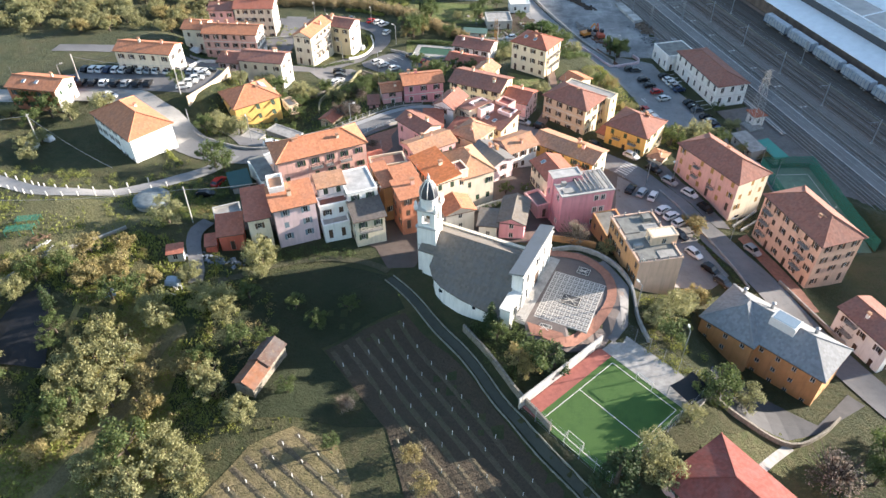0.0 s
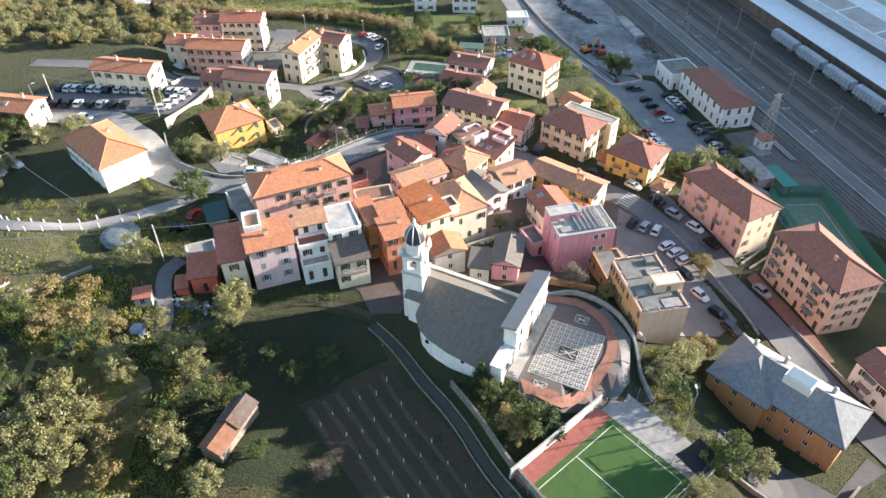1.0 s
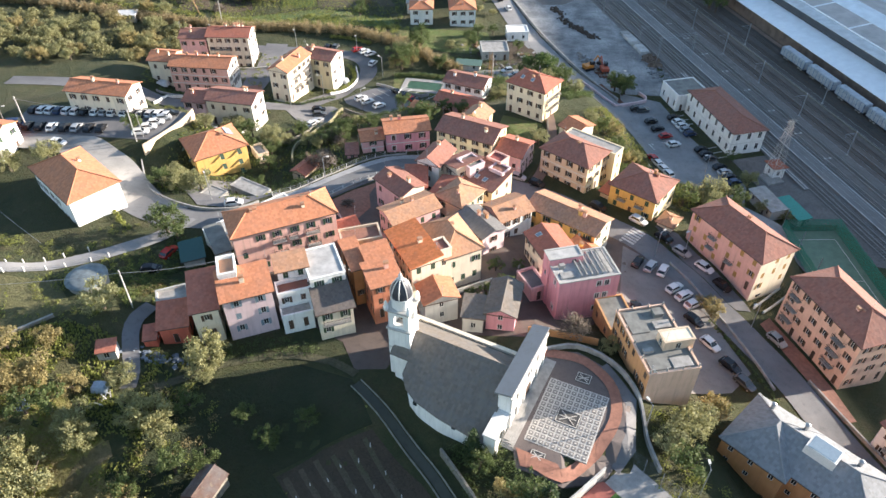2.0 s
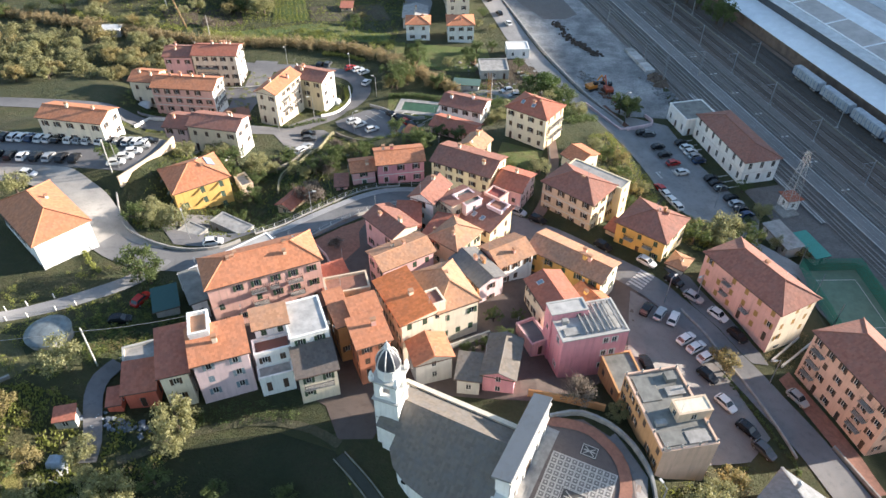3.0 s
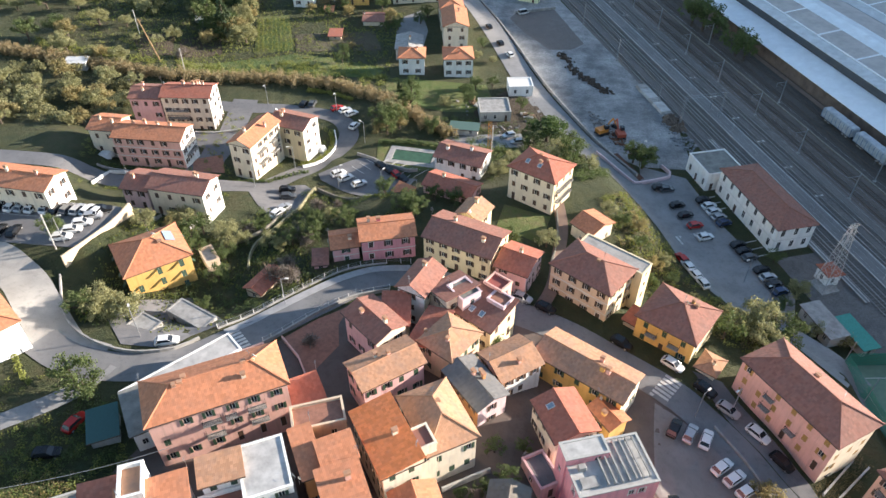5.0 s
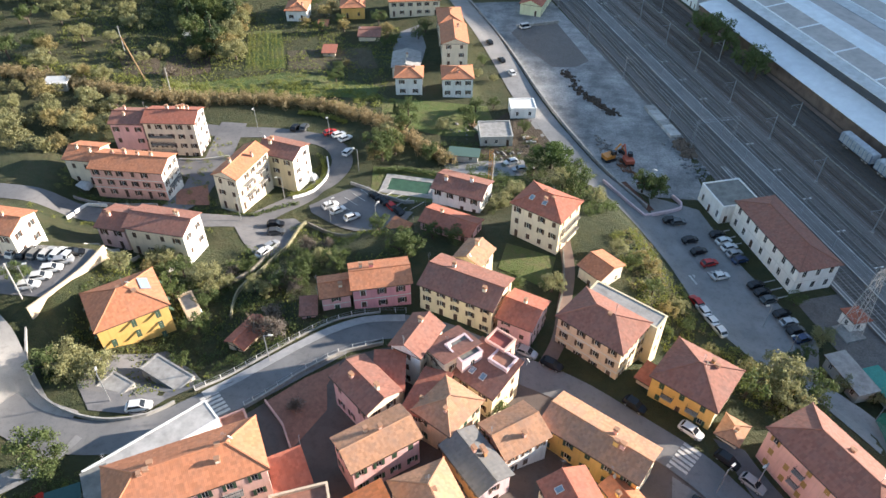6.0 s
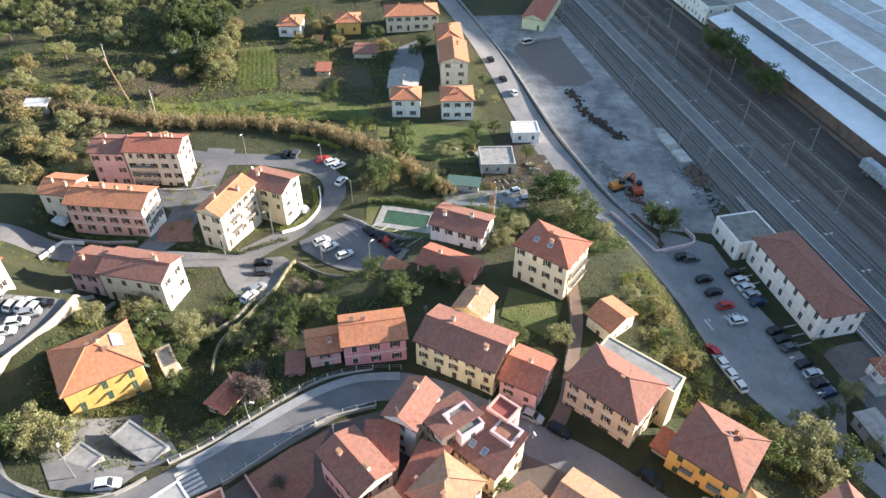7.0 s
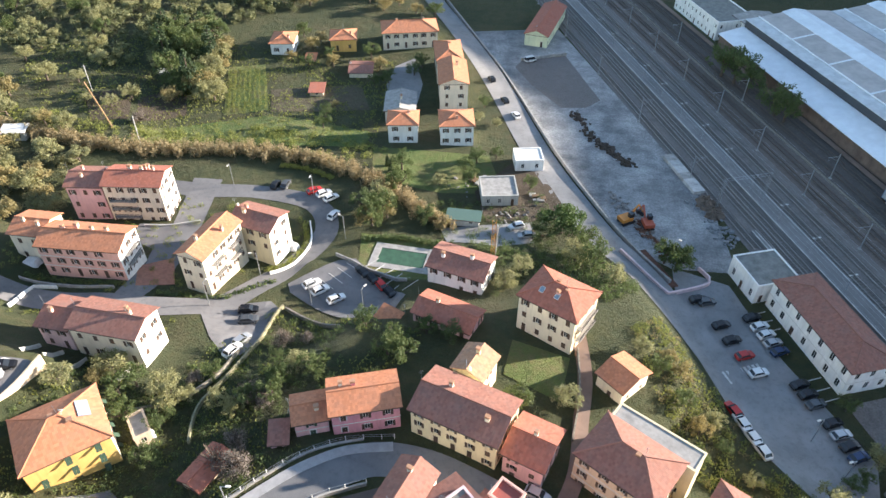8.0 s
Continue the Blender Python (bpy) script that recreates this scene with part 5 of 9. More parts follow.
# ---- church square ----
patch("church_square", ((8.2, 80.5), (14.2, 98.5), (19, 99), (23, 96), (26.2, 89), (24.5, 82), (21.5, 77.5), (15, 75.2), (8.5, 77.2)), asphalt("square_asphalt", (0.105, 0.085, 0.078)), 0.26, "terracotta and asphalt paving of the church square", "pavement", skirt=0.4)
patch("square_edge", ((23.5, 97), (27.2, 90), (26.2, 82), (23.4, 78.5), (22.5, 79.6), (24.8, 84), (25.4, 89), (22.2, 95.8)), M_LOT, 0.30, "dark asphalt strip round the square", "pavement")
mosaic = thing("square_mosaic", pose(9.9, 81.9, 16.83, 0, 0, -21.5), "grey and white pebble mosaic squares", "mosaic", kind="structure")
strip("terracotta_band", ((12.8, 98.4), (16.5, 98.0), (20.0, 96.9), (23.2, 93.2), (24.0, 89.6), (23.4, 86.0), (21.4, 82.4), (18.6, 79.2), (14.8, 76.4), (10.6, 78.2)), 1.7, M_PAVE, 0.42, "terracotta paving band round the mosaic", "pavement", lanes=2, note=False)
patch("terracotta_corner", ((8.6, 80.3), (14.4, 78.0), (15.2, 76.2), (9.2, 77.4)), M_PAVE, 0.40, "terracotta paving round the small medallion", "pavement")
fence_wall("garden_back_wall", ((11.0, 103.6), (14.2, 102.9), (17.6, 102.3), (22.6, 101.6)), 0.35, 1.5, BURNT, "orange plastered wall behind the church square")
M_PEB = plain("grey_pebble", (0.25, 0.235, 0.22), 0.9, var=0.4, scale=2.0, grain=0.02)
M_WPEB = plain("white_pebble", (0.56, 0.53, 0.48), 0.9, var=0.3, scale=2.0, grain=0.02)
M_DPEB = plain("dark_pebble", (0.10, 0.095, 0.09), 0.9, var=0.4, scale=2.0)
bm = bmesh.new()
box(bm, -0.1, -0.1, -0.3, 9.3, 12.3, 0.0)
part("mosaic_bed", bm, M_WPEB, mosaic)
bm = bmesh.new()
box(bm, -0.34, -0.34, 0, 0.34, 0.34, 0.035)
tile_me = link_mesh("mosaic_tile", bm, M_PEB)
bm = bmesh.new()
box(bm, -0.13, -0.13, 0.035, 0.13, 0.13, 0.05)
heart_me = link_mesh("tile_heart", bm, M_WPEB)
for i in range(10):
    for j in range(13):
        if 3 <= i <= 6 and 5 <= j <= 7:
            continue
        t = piece("mosaic_tile", tile_me, mosaic, pose(0.46 + i * 0.92, 0.46 + j * 0.94, 0))
        piece("tile_heart", heart_me, t, Matrix())
for label, x, y, w, h in (("centre", 4.6, 6.1, 3.6, 2.7), ("north", 4.6, 14.3, 2.4, 1.9), ("south", 2.6, -2.0, 2.2, 1.7)):
    bm = bmesh.new()
    box(bm, x - w / 2, y - h / 2, -0.3, x + w / 2, y + h / 2, 0.05)
    p = part("medallion", bm, M_DPEB, mosaic, "dark pebble medallion with a white star")
    bm = bmesh.new()
    for a, b in (((-0.32, -0.32), (0.32, 0.32)), ((-0.32, 0.32), (0.32, -0.32)), ((-0.36, 0), (0.36, 0))):
        beam(bm, (x + a[0] * w, y + a[1] * h, 0.06), (x + b[0] * w, y + b[1] * h, 0.06), 0.09)
    for sx, sy, ex, ey in ((-1, -1, 1, -1), (1, -1, 1, 1), (1, 1, -1, 1), (-1, 1, -1, -1)):
        beam(bm, (x + sx * w * 0.45, y + sy * h * 0.45, 0.06), (x + ex * w * 0.45, y + ey * h * 0.45, 0.06), 0.08)
    part("star", bm, M_WPEB, p)
fence_wall("square_wall", ((14, 99), (19, 100), (24.2, 97.2), (27.6, 90.5), (28.4, 84), (29.5, 79.5)), 0.4, 1.0, CONCRETE, "curved low wall round the church square")

# ---- football pitch ----
PITCH = pose(10.8, 62.9, 14.12, 0, 0, 44.0)
pl, pw = 16.5, 12.4
M_TURF = soil("artificial_turf", ((0.062, 0.138, 0.026), (0.075, 0.152, 0.032), (0.052, 0.12, 0.024)), (0.15, 0.6, 8), 0.02)
pitch = thing("football_pitch", PITCH, "small green artificial turf football pitch", "football pitch", kind="structure")
bm = bmesh.new()
box(bm, -1.0, -pw - 1.0, -0.5, pl + 1.0, 1.0, 0.0)
part("turf", bm, M_TURF, pitch)
bm = bmesh.new()
box(bm, -1.0, 1.0, -0.5, pl + 1.0, 3.6, 0.03)
part("red_strip", bm, plain("red_rubber", (0.36, 0.12, 0.095), 0.9, var=0.3, scale=1.2), pitch, "worn red running strip")
bm = bmesh.new()
box(bm, pl + 1.0, -pw - 2, -0.6, pl + 6.5, 3.0, 0.03)
part("side_court", bm, CONCRETE, pitch, "pale concrete side court")
bm = bmesh.new()
for x0, y0, x1, y1 in ((0, -0.06, pl, 0.06), (0, -pw - 0.06, pl, -pw + 0.06), (-0.06, -pw, 0.06, 0), (pl - 0.06, -pw, pl + 0.06, 0), (pl / 2 - 0.06, -pw, pl / 2 + 0.06, 0)):
    box(bm, x0, y0, 0.0, x1, y1, 0.012)
part("line", bm, TRIM, pitch)
for gx, s in ((0.0, -1), (pl, 1)):
    g = thing("football_goal", PITCH @ pose(gx, -pw / 2, 0, 0, 0, 0), "white tubular small football goal", "goal", "goals on the pitch")
    bm = bmesh.new()
    for y in (-1.5, 1.5):
        beam(bm, (0, y, 0), (0, y, 2.0), 0.06, 6)
    beam(bm, (0, -1.5, 2.0), (0, 1.5, 2.0), 0.06, 6)
    part("goal_frame", bm, TRIM, g)
    bm = bmesh.new()
    for y in (-1.5, 1.5):
        beam(bm, (0, y, 2.0), (s * 0.9, y, 0.05), 0.03, 4)
    beam(bm, (s * 0.9, -1.5, 0.05), (s * 0.9, 1.5, 0.05), 0.03, 4)
    part("goal_stay", bm, TRIM, g)
pwall = thing("pitch_wall", PITCH @ pose(-1.6, 3.7, 0), "pale concrete wall with a wire fence", "wall", kind="structure")
bm = bmesh.new()
for k in range(12):
    box(bm, k * 1.65, 0, -2.5, k * 1.65 + 1.61, 0.25, 2.3)
part("wall_panels", bm, PALE_CONCRETE, pwall)


def mesh_fence(x0, y0, x1, y1, h, m, label):
    """Posts with wire rails."""
    f = thing("wire_fence", m, label, "fence", "fences round the pitch")
    n = max(2, int(math.hypot(x1 - x0, y1 - y0) / 2.6))
    for k in range(n + 1):
        bm = bmesh.new()
        x, y = x0 + (x1 - x0) * k / n, y0 + (y1 - y0) * k / n
        beam(bm, (x, y, -1), (x, y, h), 0.05, 5)
        part("post", bm, STEEL, f)
    bm = bmesh.new()
    for z in np.linspace(0.1, h - 0.05, 6):
        beam(bm, (x0, y0, z), (x1, y1, z), 0.012, 3)
    part("wire", bm, STEEL, f)


mesh_fence(-1.4, 3.4, -1.4, -pw - 1.5, 3.5, PITCH, "tall steel wire fence behind the goal")
mesh_fence(pl + 6.6, 3.4, pl + 6.6, -pw - 1.5, 3.0, PITCH, "steel wire fence beside the court")
mesh_fence(-1.4, -pw - 1.5, pl + 6.6, -pw - 1.5, 3.0, PITCH, "steel wire fence along the pitch")

# ---- lane beside the church, low walls, railings ----
LANE = ((-16.3, 90.8), (-10.1, 84.9), (-4.3, 78.4), (-0.4, 72.6), (3.4, 66.9), (9.6, 58.9), (13.7, 54.1), (20.5, 46))
strip("church_lane", LANE, 1.4, asphalt("lane_dark", (0.038, 0.040, 0.030)), 0.10, "narrow dark concrete lane", lanes=2)
for off in (-0.95, 0.95):
    fence_wall("lane_kerb", [(x + off * 0.75, y + off * 0.66) for x, y in LANE], 0.16, 0.3, plain("mossy_kerb", (0.30, 0.30, 0.24), 0.95, var=0.5, scale=1.2), "low mossy concrete kerb along the lane", step=2)
fence_wall("lane_wall", [(x + 2.1, y + 1.8) for x, y in LANE[2:6]], 0.35, 1.6, STONEWALL, "old stone retaining wall")
fence_wall("car_park_wall", ((-76.4, 154.2), (-73.9, 159.6), (-71.6, 165.4), (-70.6, 171.4)), 0.35, 0.9, BEIGE, "beige plastered retaining wall of the car park", top=17.9, sink=5)
fence_wall("estate_wall", ((-44.4, 162), (-45.2, 168.7), (-42.4, 176.6), (-40.7, 185.5), (-40.0, 193.6), (-38.9, 198.2)), 0.35, 0.9, plain("mossy_wall", (0.33, 0.30, 0.18), 0.95, var=0.5), "long mossy garden wall")
fence_wall("garden_wall", ((-55, 167), (-49, 170), (-44.5, 176), (-43, 183)), 0.35, 0.9, STONEWALL, "stone terrace wall in the gardens")
fence_wall("road_wall", ((-76.4, 152), (-72.3, 144.2), (-68.0, 139.6), (-63.1, 136.4), (-58.0, 134.9), (-53.0, 134.9), (-48.8, 136.4), (-45.6, 139.4)), 0.26, 0.75, CONCRETE, "low stone wall along the street and curve")
patch("red_courtyard", ((-31.7, 141.2), (-26.4, 146.6), (-21.2, 150.4), (-22.6, 145.5), (-21.6, 140.6), (-25.5, 132.8), (-27.8, 137.0)), M_PAVE, 0.1, "red paved courtyard below the street", "courtyard")
fence_wall("inner_parapet", ((-34.6, 139.6), (-30.4, 144.0), (-26.6, 148.0), (-21.9, 152.0), (-17.5, 154.0), (-14.6, 155.2)), 0.3, 0.75, CONCRETE, "low parapet on the village side")
fence_wall("railway_road_wall", [(x + 4.6, y + 1.8) for x, y in STATION_ROAD[1:6]], 0.5, 1.1, CONCRETE, "long concrete wall between road and yard")
fence_wall("lot_edge_wall", ((41.5, 131.5), (46, 124), (49.5, 117), (52.5, 108), (54, 101)), 0.3, 0.5, CONCRETE, "low kerb wall beside the street")
fence_wall("lower_street_wall", ((61, 104), (64.5, 96), (68, 88)), 0.3, 0.8, CONCRETE, "low wall beside the lower street")
fence_wall("villa_drive_wall", ((19, 186), (18.5, 176), (16.4, 166)), 0.3, 0.9, STONEWALL, "stone wall along the drive")
strip("villa_drive", ((19.5, 190), (19.8, 180), (18.2, 170), (16.5, 160), (13.5, 153)), 2.6, asphalt("brown_lane", (0.16, 0.11, 0.085)), 0.12, "narrow reddish brown drive", lanes=2)

STREET_RAIL = spline(((-43.4, 142.2), (-38.4, 147.0), (-34.0, 151.2), (-29.5, 155.8), (-25.3, 159.2), (-18.9, 162.4), (-11.5, 163.6)), 2.0)
srail = thing("street_railing", Matrix(), "white painted railing with posts above the street", "railing")
bm = bmesh.new()
box(bm, -0.05, -0.05, -0.3, 0.05, 0.05, 1.0)
SPOST = link_mesh("post", bm, TRIM)
for p in STREET_RAIL:
    piece("post", SPOST, srail, pose(p.x, p.y, sheet(p.x, p.y) + 0.3))
for z in (0.75, 1.25):
    bm = bmesh.new()
    tube(bm, [(p.x, p.y, sheet(p.x, p.y) + z) for p in STREET_RAIL], 0.028)
    part("rail", bm, STEEL, srail)
fence_wall("street_kerb_wall", [(p.x, p.y) for p in STREET_RAIL[::3]], 0.35, 0.3, CONCRETE, "low concrete base of the railing")
strip("street_pavement", ((-41.6, 141.2), (-37.2, 145.8), (-32.9, 149.8), (-28.4, 154.2), (-24.4, 157.4), (-18.4, 160.6), (-11.5, 162.0)), 1.7, plain("paving_concrete", (0.36, 0.36, 0.36), 0.9, var=0.3, scale=0.8), 0.24, "pale concrete pavement along the bend", "pavement", lanes=2, note=False)
irail = thing("street_railing", Matrix(), "pale metal guard rail on the village side", "railing")
IRAIL = spline(((-34.6, 139.8), (-30.4, 144.2), (-26.6, 148.2), (-21.9, 152.2), (-17.5, 154.2), (-14.6, 155.4)), 2.0)
for p in IRAIL:
    piece("post", SPOST, irail, pose(p.x, p.y, sheet(p.x, p.y) + 0.5))
bm = bmesh.new()
tube(bm, [(p.x, p.y, sheet(p.x, p.y) + 1.4) for p in IRAIL], 0.04)
part("rail", bm, STEEL, irail)
fence_wall("estate_garden_wall", ((-44.6, 208.6), (-40.4, 212.6), (-38.2, 220.0), (-39.8, 227.0)), 0.3, 0.8, WHITE, "white plastered wall round the apartment garden")
fence_wall("corner_garden_wall", ((-90.6, 190.2), (-90.6, 195.0), (-89.8, 197.4), (-85.4, 197.8)), 0.25, 0.9, WHITE, "white garden wall at the street corner")
fence_wall("pool_wall", ((-31.6, 216.2), (-27.0, 213.4), (-22.6, 210.6), (-14.6, 207.4)), 0.3, 0.9, CONCRETE, "low concrete wall between the car park and the pool")
fence_wall("front_hedge_wall", ((-93.5, 198.9), (-82, 198.4), (-73.4, 198.2)), 0.3, 0.7, CONCRETE, "low front wall of the apartment row")
fence_wall("court_wall", ((-65.2, 224.4), (-72.4, 222.0), (-77.6, 221.6)), 0.25, 0.6, PALE_CONCRETE, "low pale wall at the end of the court")
for k in range(5):
    fence_wall("front_garden_wall", ((-76.6 + k * 4.2, 178.4 - 0.55 * k), (-76.9 + k * 4.2, 174.6 - 0.55 * k)), 0.22, 0.9, GREYWALL, "plastered wall between two front gardens")

LANE_C = spline(((-120, 117.2), (-104.8, 113.6), (-92, 108.1), (-82.7, 108.6), (-74.7, 113.6), (-68.3, 117.6)), 2.6)
rail = thing("lane_railing", Matrix(), "white concrete railing posts with thin chains", "railing")
bm = bmesh.new()
box(bm, -0.09, -0.09, -0.4, 0.09, 0.09, 1.15)
post_me = link_mesh("post", bm, TRIM)
for p in LANE_C:
    piece("post", post_me, rail, pose(p.x, p.y, sheet(p.x, p.y)))
for z in (0.5, 0.95):
    bm = bmesh.new()
    tube(bm, [(p.x, p.y, sheet(p.x, p.y) + z) for p in LANE_C], 0.03)
    part("chain", bm, STEEL, rail)
upper_rail = thing("lane_railing", Matrix(), "white concrete railing posts on the upper side of the lane", "railing")
UPPER = []
for a, b in zip(LANE_C, LANE_C[1:]):
    d = (b - a).normalized()
    UPPER.append(a + Vector((-d.y, d.x)) * 3.7)
for p in UPPER[4:]:
    piece("post", post_me, upper_rail, pose(p.x, p.y, sheet(p.x, p.y)))


def marking(name, x, y, ang, n, w, l, gap, label):
    z0 = thing(name, pose(x, y, 0, 0, 0, ang), label, "road marking", kind="structure")
    for k in range(n):
        bm = bmesh.new()
        c, s = math.cos(radians(ang)), math.sin(radians(ang))
        vs = []
        for u, v in ((k * gap, 0), (k * gap + w, 0), (k * gap + w, l), (k * gap, l)):
            wx, wy = x + u * c - v * s, y + u * s + v * c
            vs.append(bm.verts.new((u, v, sheet(wx, wy) + 0.2)))
        f = bm.faces.new(vs)
        r = bmesh.ops.extrude_face_region(bm, geom=[f], use_keep_orig=True)
        for g in r["geom"]:
            if isinstance(g, bmesh.types.BMVert):
                g.co.z -= 0.25
        part("stripe", bm, M_PAINT, z0)


marking("zebra_crossing", 33.6, 133.9, 50, 7, 0.5, 3.0, 0.85, "worn white zebra crossing on the street")
marking("zebra_crossing", -42.0, 140.4, -47, 6, 0.5, 3.0, 0.85, "worn white zebra crossing on the curve")
marking("zebra_crossing", 49.0, 187.5, 20, 9, 0.5, 3.0, 0.95, "worn white zebra crossing by the station")
for x, y, ang, n in ((-30, 204.6, 50, 4), (-24.8, 212, -40, 6), (56.8, 206, -70, 3), (62.5, 189, -70, 3)):
    marking("parking_lines", x, y, ang, n, 0.14, 4.6, 2.5, "thin white parking lines on asphalt")

# ---- station and railway ----
RD, RN = Vector((0.283, -0.959)), Vector((0.959, 0.283))


def rl(s, n, z=0.0):
    p = RD * s + RN * n
    return Vector((p.x, p.y, z))


RANG = math.degrees(math.atan2(RD.y, RD.x))
house("long white railway station with hipped brown roof", *rl(-184.3, 118.2)[:2], RANG, 25.4, 10.6, 6.9, "hip", 2.0, WHITE, T_BROWN, None, base=0.0, storeys=2, space=3.0, chimneys=0, name="station", category="station",
      win=(1.05, 2.0), group="station buildings", band=TRIM, foot=1.0)
house("white station annex with a flat grey roof", *rl(-194.6, 116.0)[:2], RANG, 10.0, 10.0, 4.9, "flat", 0.3, WHITE, ROOFING, None, base=0.0, storeys=1, space=2.6, name="station", category="station", win=(0.9, 1.9), group="station buildings", foot=1.0)
house("small white hut beside the station", *rl(-150.5, 123.2)[:2], RANG, 4.4, 4.2, 3.4, "hip", 0.9, WHITE, T_RED, None, base=0.0, chimneys=0, name="hut", category="hut", group="station buildings", foot=1.0)
house("low grey shed beside the tracks", 68.2, 166.8, -73, 10, 4.5, 3.0, "shed", 0.3, GREYWALL, CONCRETE, None, base=0.0, chimneys=0, name="shed", category="shed", group="station buildings", foot=1.0)
house("open shelter with a teal sheet roof", 74.2, 164.2, -73, 9.4, 3.8, 2.4, "shed", 0.25, GREYWALL, plain("teal_sheet", (0.05, 0.30, 0.24), 0.6, var=0.3), None, base=0.0, chimneys=0, name="shelter", category="shelter", group="station buildings", foot=1.0)
bed = bmesh.new()
box(bed, -600, 129.5, -0.4, 120, 174, 0.12, pose(0, 0, 0, 0, 0, RANG))
box(bed, -600, 124.8, -0.4, -196, 129.5, 0.10, pose(0, 0, 0, 0, 0, RANG))
box(bed, -157, 118.5, -0.4, -100, 129.5, 0.08, pose(0, 0, 0, 0, 0, RANG))
tagged(new("track_bed", link_mesh("track_bed", bed, M_BALLAST)), "dark brown railway ballast", "track bed", kind="structure")
old_bed = bmesh.new()
box(old_bed, -600, 150.6, -0.3, 120, 160.2, 0.16, pose(0, 0, 0, 0, 0, RANG))
tagged(new("track_bed", link_mesh("track_bed", old_bed, soil("old_ballast", ((0.155, 0.130, 0.115), (0.20, 0.168, 0.148), (0.12, 0.10, 0.088)), (0.03, 0.3, 2.5), 0.1))), "rust-brown old railway ballast", "track bed", kind="structure")
dark_bed = bmesh.new()
box(dark_bed, -600, 160.6, -0.3, 120, 174.0, 0.14, pose(0, 0, 0, 0, 0, RANG))
tagged(new("track_bed", link_mesh("track_bed", dark_bed, soil("cinder_bed", ((0.11, 0.094, 0.083), (0.15, 0.128, 0.112), (0.08, 0.07, 0.062)), (0.03, 0.3, 2.5), 0.1))), "dark cinder ground along the works siding", "track bed", kind="structure")
ledge = bmesh.new()
for k in range(62):
    box(ledge, -420 + k * 8.0, 160.2, -0.3, -412.06 + k * 8.0, 160.6, 0.45 + 0.05 * (k * 7 % 3), pose(0, 0, 0, 0, 0, RANG))
tagged(new("siding_kerb", link_mesh("siding_kerb", ledge, STONEWALL)), "low broken concrete kerb along the old sidings", "kerb", kind="structure")
M_RAIL = plain("rail_steel", (0.42, 0.40, 0.38), 0.5, 0.2, var=0.25)
M_RUST = plain("rusty_rail", (0.15, 0.115, 0.095), 0.9, 0.0, var=0.3)
M_SLEEPER = plain("sleeper", (0.13, 0.115, 0.10), 0.95, var=0.4)
for n in (126.9, 131.4, 133.9, 142.6, 146.6, 153.0, 157.2, 164.4, 168.9):
    tr = thing("railway_track", pose(0, 0, 0.17 if 149 < n else 0.12, 0, 0, RANG), "rusty disused railway track on dark sleepers" if n > 149 else "railway track with steel rails on sleepers", "railway track", "railway tracks", kind="structure")
    lo, hi = -560, -200 if n < 130 else 100
    for o in (-0.72, 0.72):
        bm = bmesh.new()
        box(bm, lo, n + o - 0.045, 0.1, hi, n + o + 0.045, 0.27)
        part("rail", bm, M_RUST if n > 149 else M_RAIL, tr)
    bm = bmesh.new()
    vs, fs = [], []
    for k in range(int((hi - lo) / 0.9)):
        s = lo + k * 0.9
        b0 = len(vs)
        vs += [(s, n - 1.25, 0.11), (s + 0.26, n - 1.25, 0.11), (s + 0.26, n + 1.25, 0.11), (s, n + 1.25, 0.11)]
        fs.append((b0, b0 + 1, b0 + 2, b0 + 3))
    me = bpy.data.meshes.new("sleepers")
    me.from_pydata(vs, [], fs)
    me.materials.append(M_SLEEPER)
    bm.free()
    sl = new("sleepers", me)
    sl.parent = tr
    sl["kind"] = "stuff"
for s0, s1, n0, n1 in ((-400, -60, 136.1, 140.6), (-206, -140, 128.8, 130.0)):
    pf_ = thing("platform", pose(0, 0, 0, 0, 0, RANG), "long grey concrete station platform", "platform", "station platforms", kind="structure")
    bm = bmesh.new()
    box(bm, s0, n0, 0.0, s1, n1, 0.62)
    part("platform_slab", bm, asphalt("platform_asphalt", (0.13, 0.128, 0.125)), pf_)
    bm = bmesh.new()
    for n_ in (n0, n1 - 0.3):
        box(bm, s0, n_, 0.62, s1, n_ + 0.3, 0.66)
    part("platform_edge", bm, PALE_CONCRETE, pf_)

# catenary masts
mast = thing("catenary_mast", Matrix(), "grey steel catenary mast with a cantilever arm", "mast", "catenary masts")
bm = bmesh.new()
beam(bm, (0, 0, 0), (0, 0, 7.6), 0.14, 6)
part("pole", bm, STEEL, mast)
bm = bmesh.new()
beam(bm, (0, 0, 6.9), (0, 3.4, 7.0), 0.06, 4), beam(bm, (0, 0, 5.4), (0, 2.6, 6.95), 0.05, 4), beam(bm, (0, 2.9, 6.98), (0, 2.9, 5.6), 0.03, 4)
part("arm", bm, STEEL, mast)
bm = bmesh.new()
box(bm, -0.35, -0.35, -0.2, 0.35, 0.35, 0.25)
part("footing", bm, CONCRETE, mast)
first = True
for n, flip, gap in ((124.6, 0, 31.0), (150.2, 180, 21.5), (161.6, 180, 43.0)):
    for k in range(int(380 / gap)):
        s = -395 + k * gap + (n % 7) * 2
        m = Matrix.Translation(rl(s, n, 0.12)) @ pose(0, 0, 0, 0, 0, RANG + flip)
        if s > -200 and n < 131:
            continue
        if first:
            mast.matrix_basis, first = m, False
        else:
            copy_thing(mast, m)
wires = thing("overhead_wires", pose(0, 0, 0, 0, 0, RANG), "thin overhead contact wires along the tracks", "overhead wires")
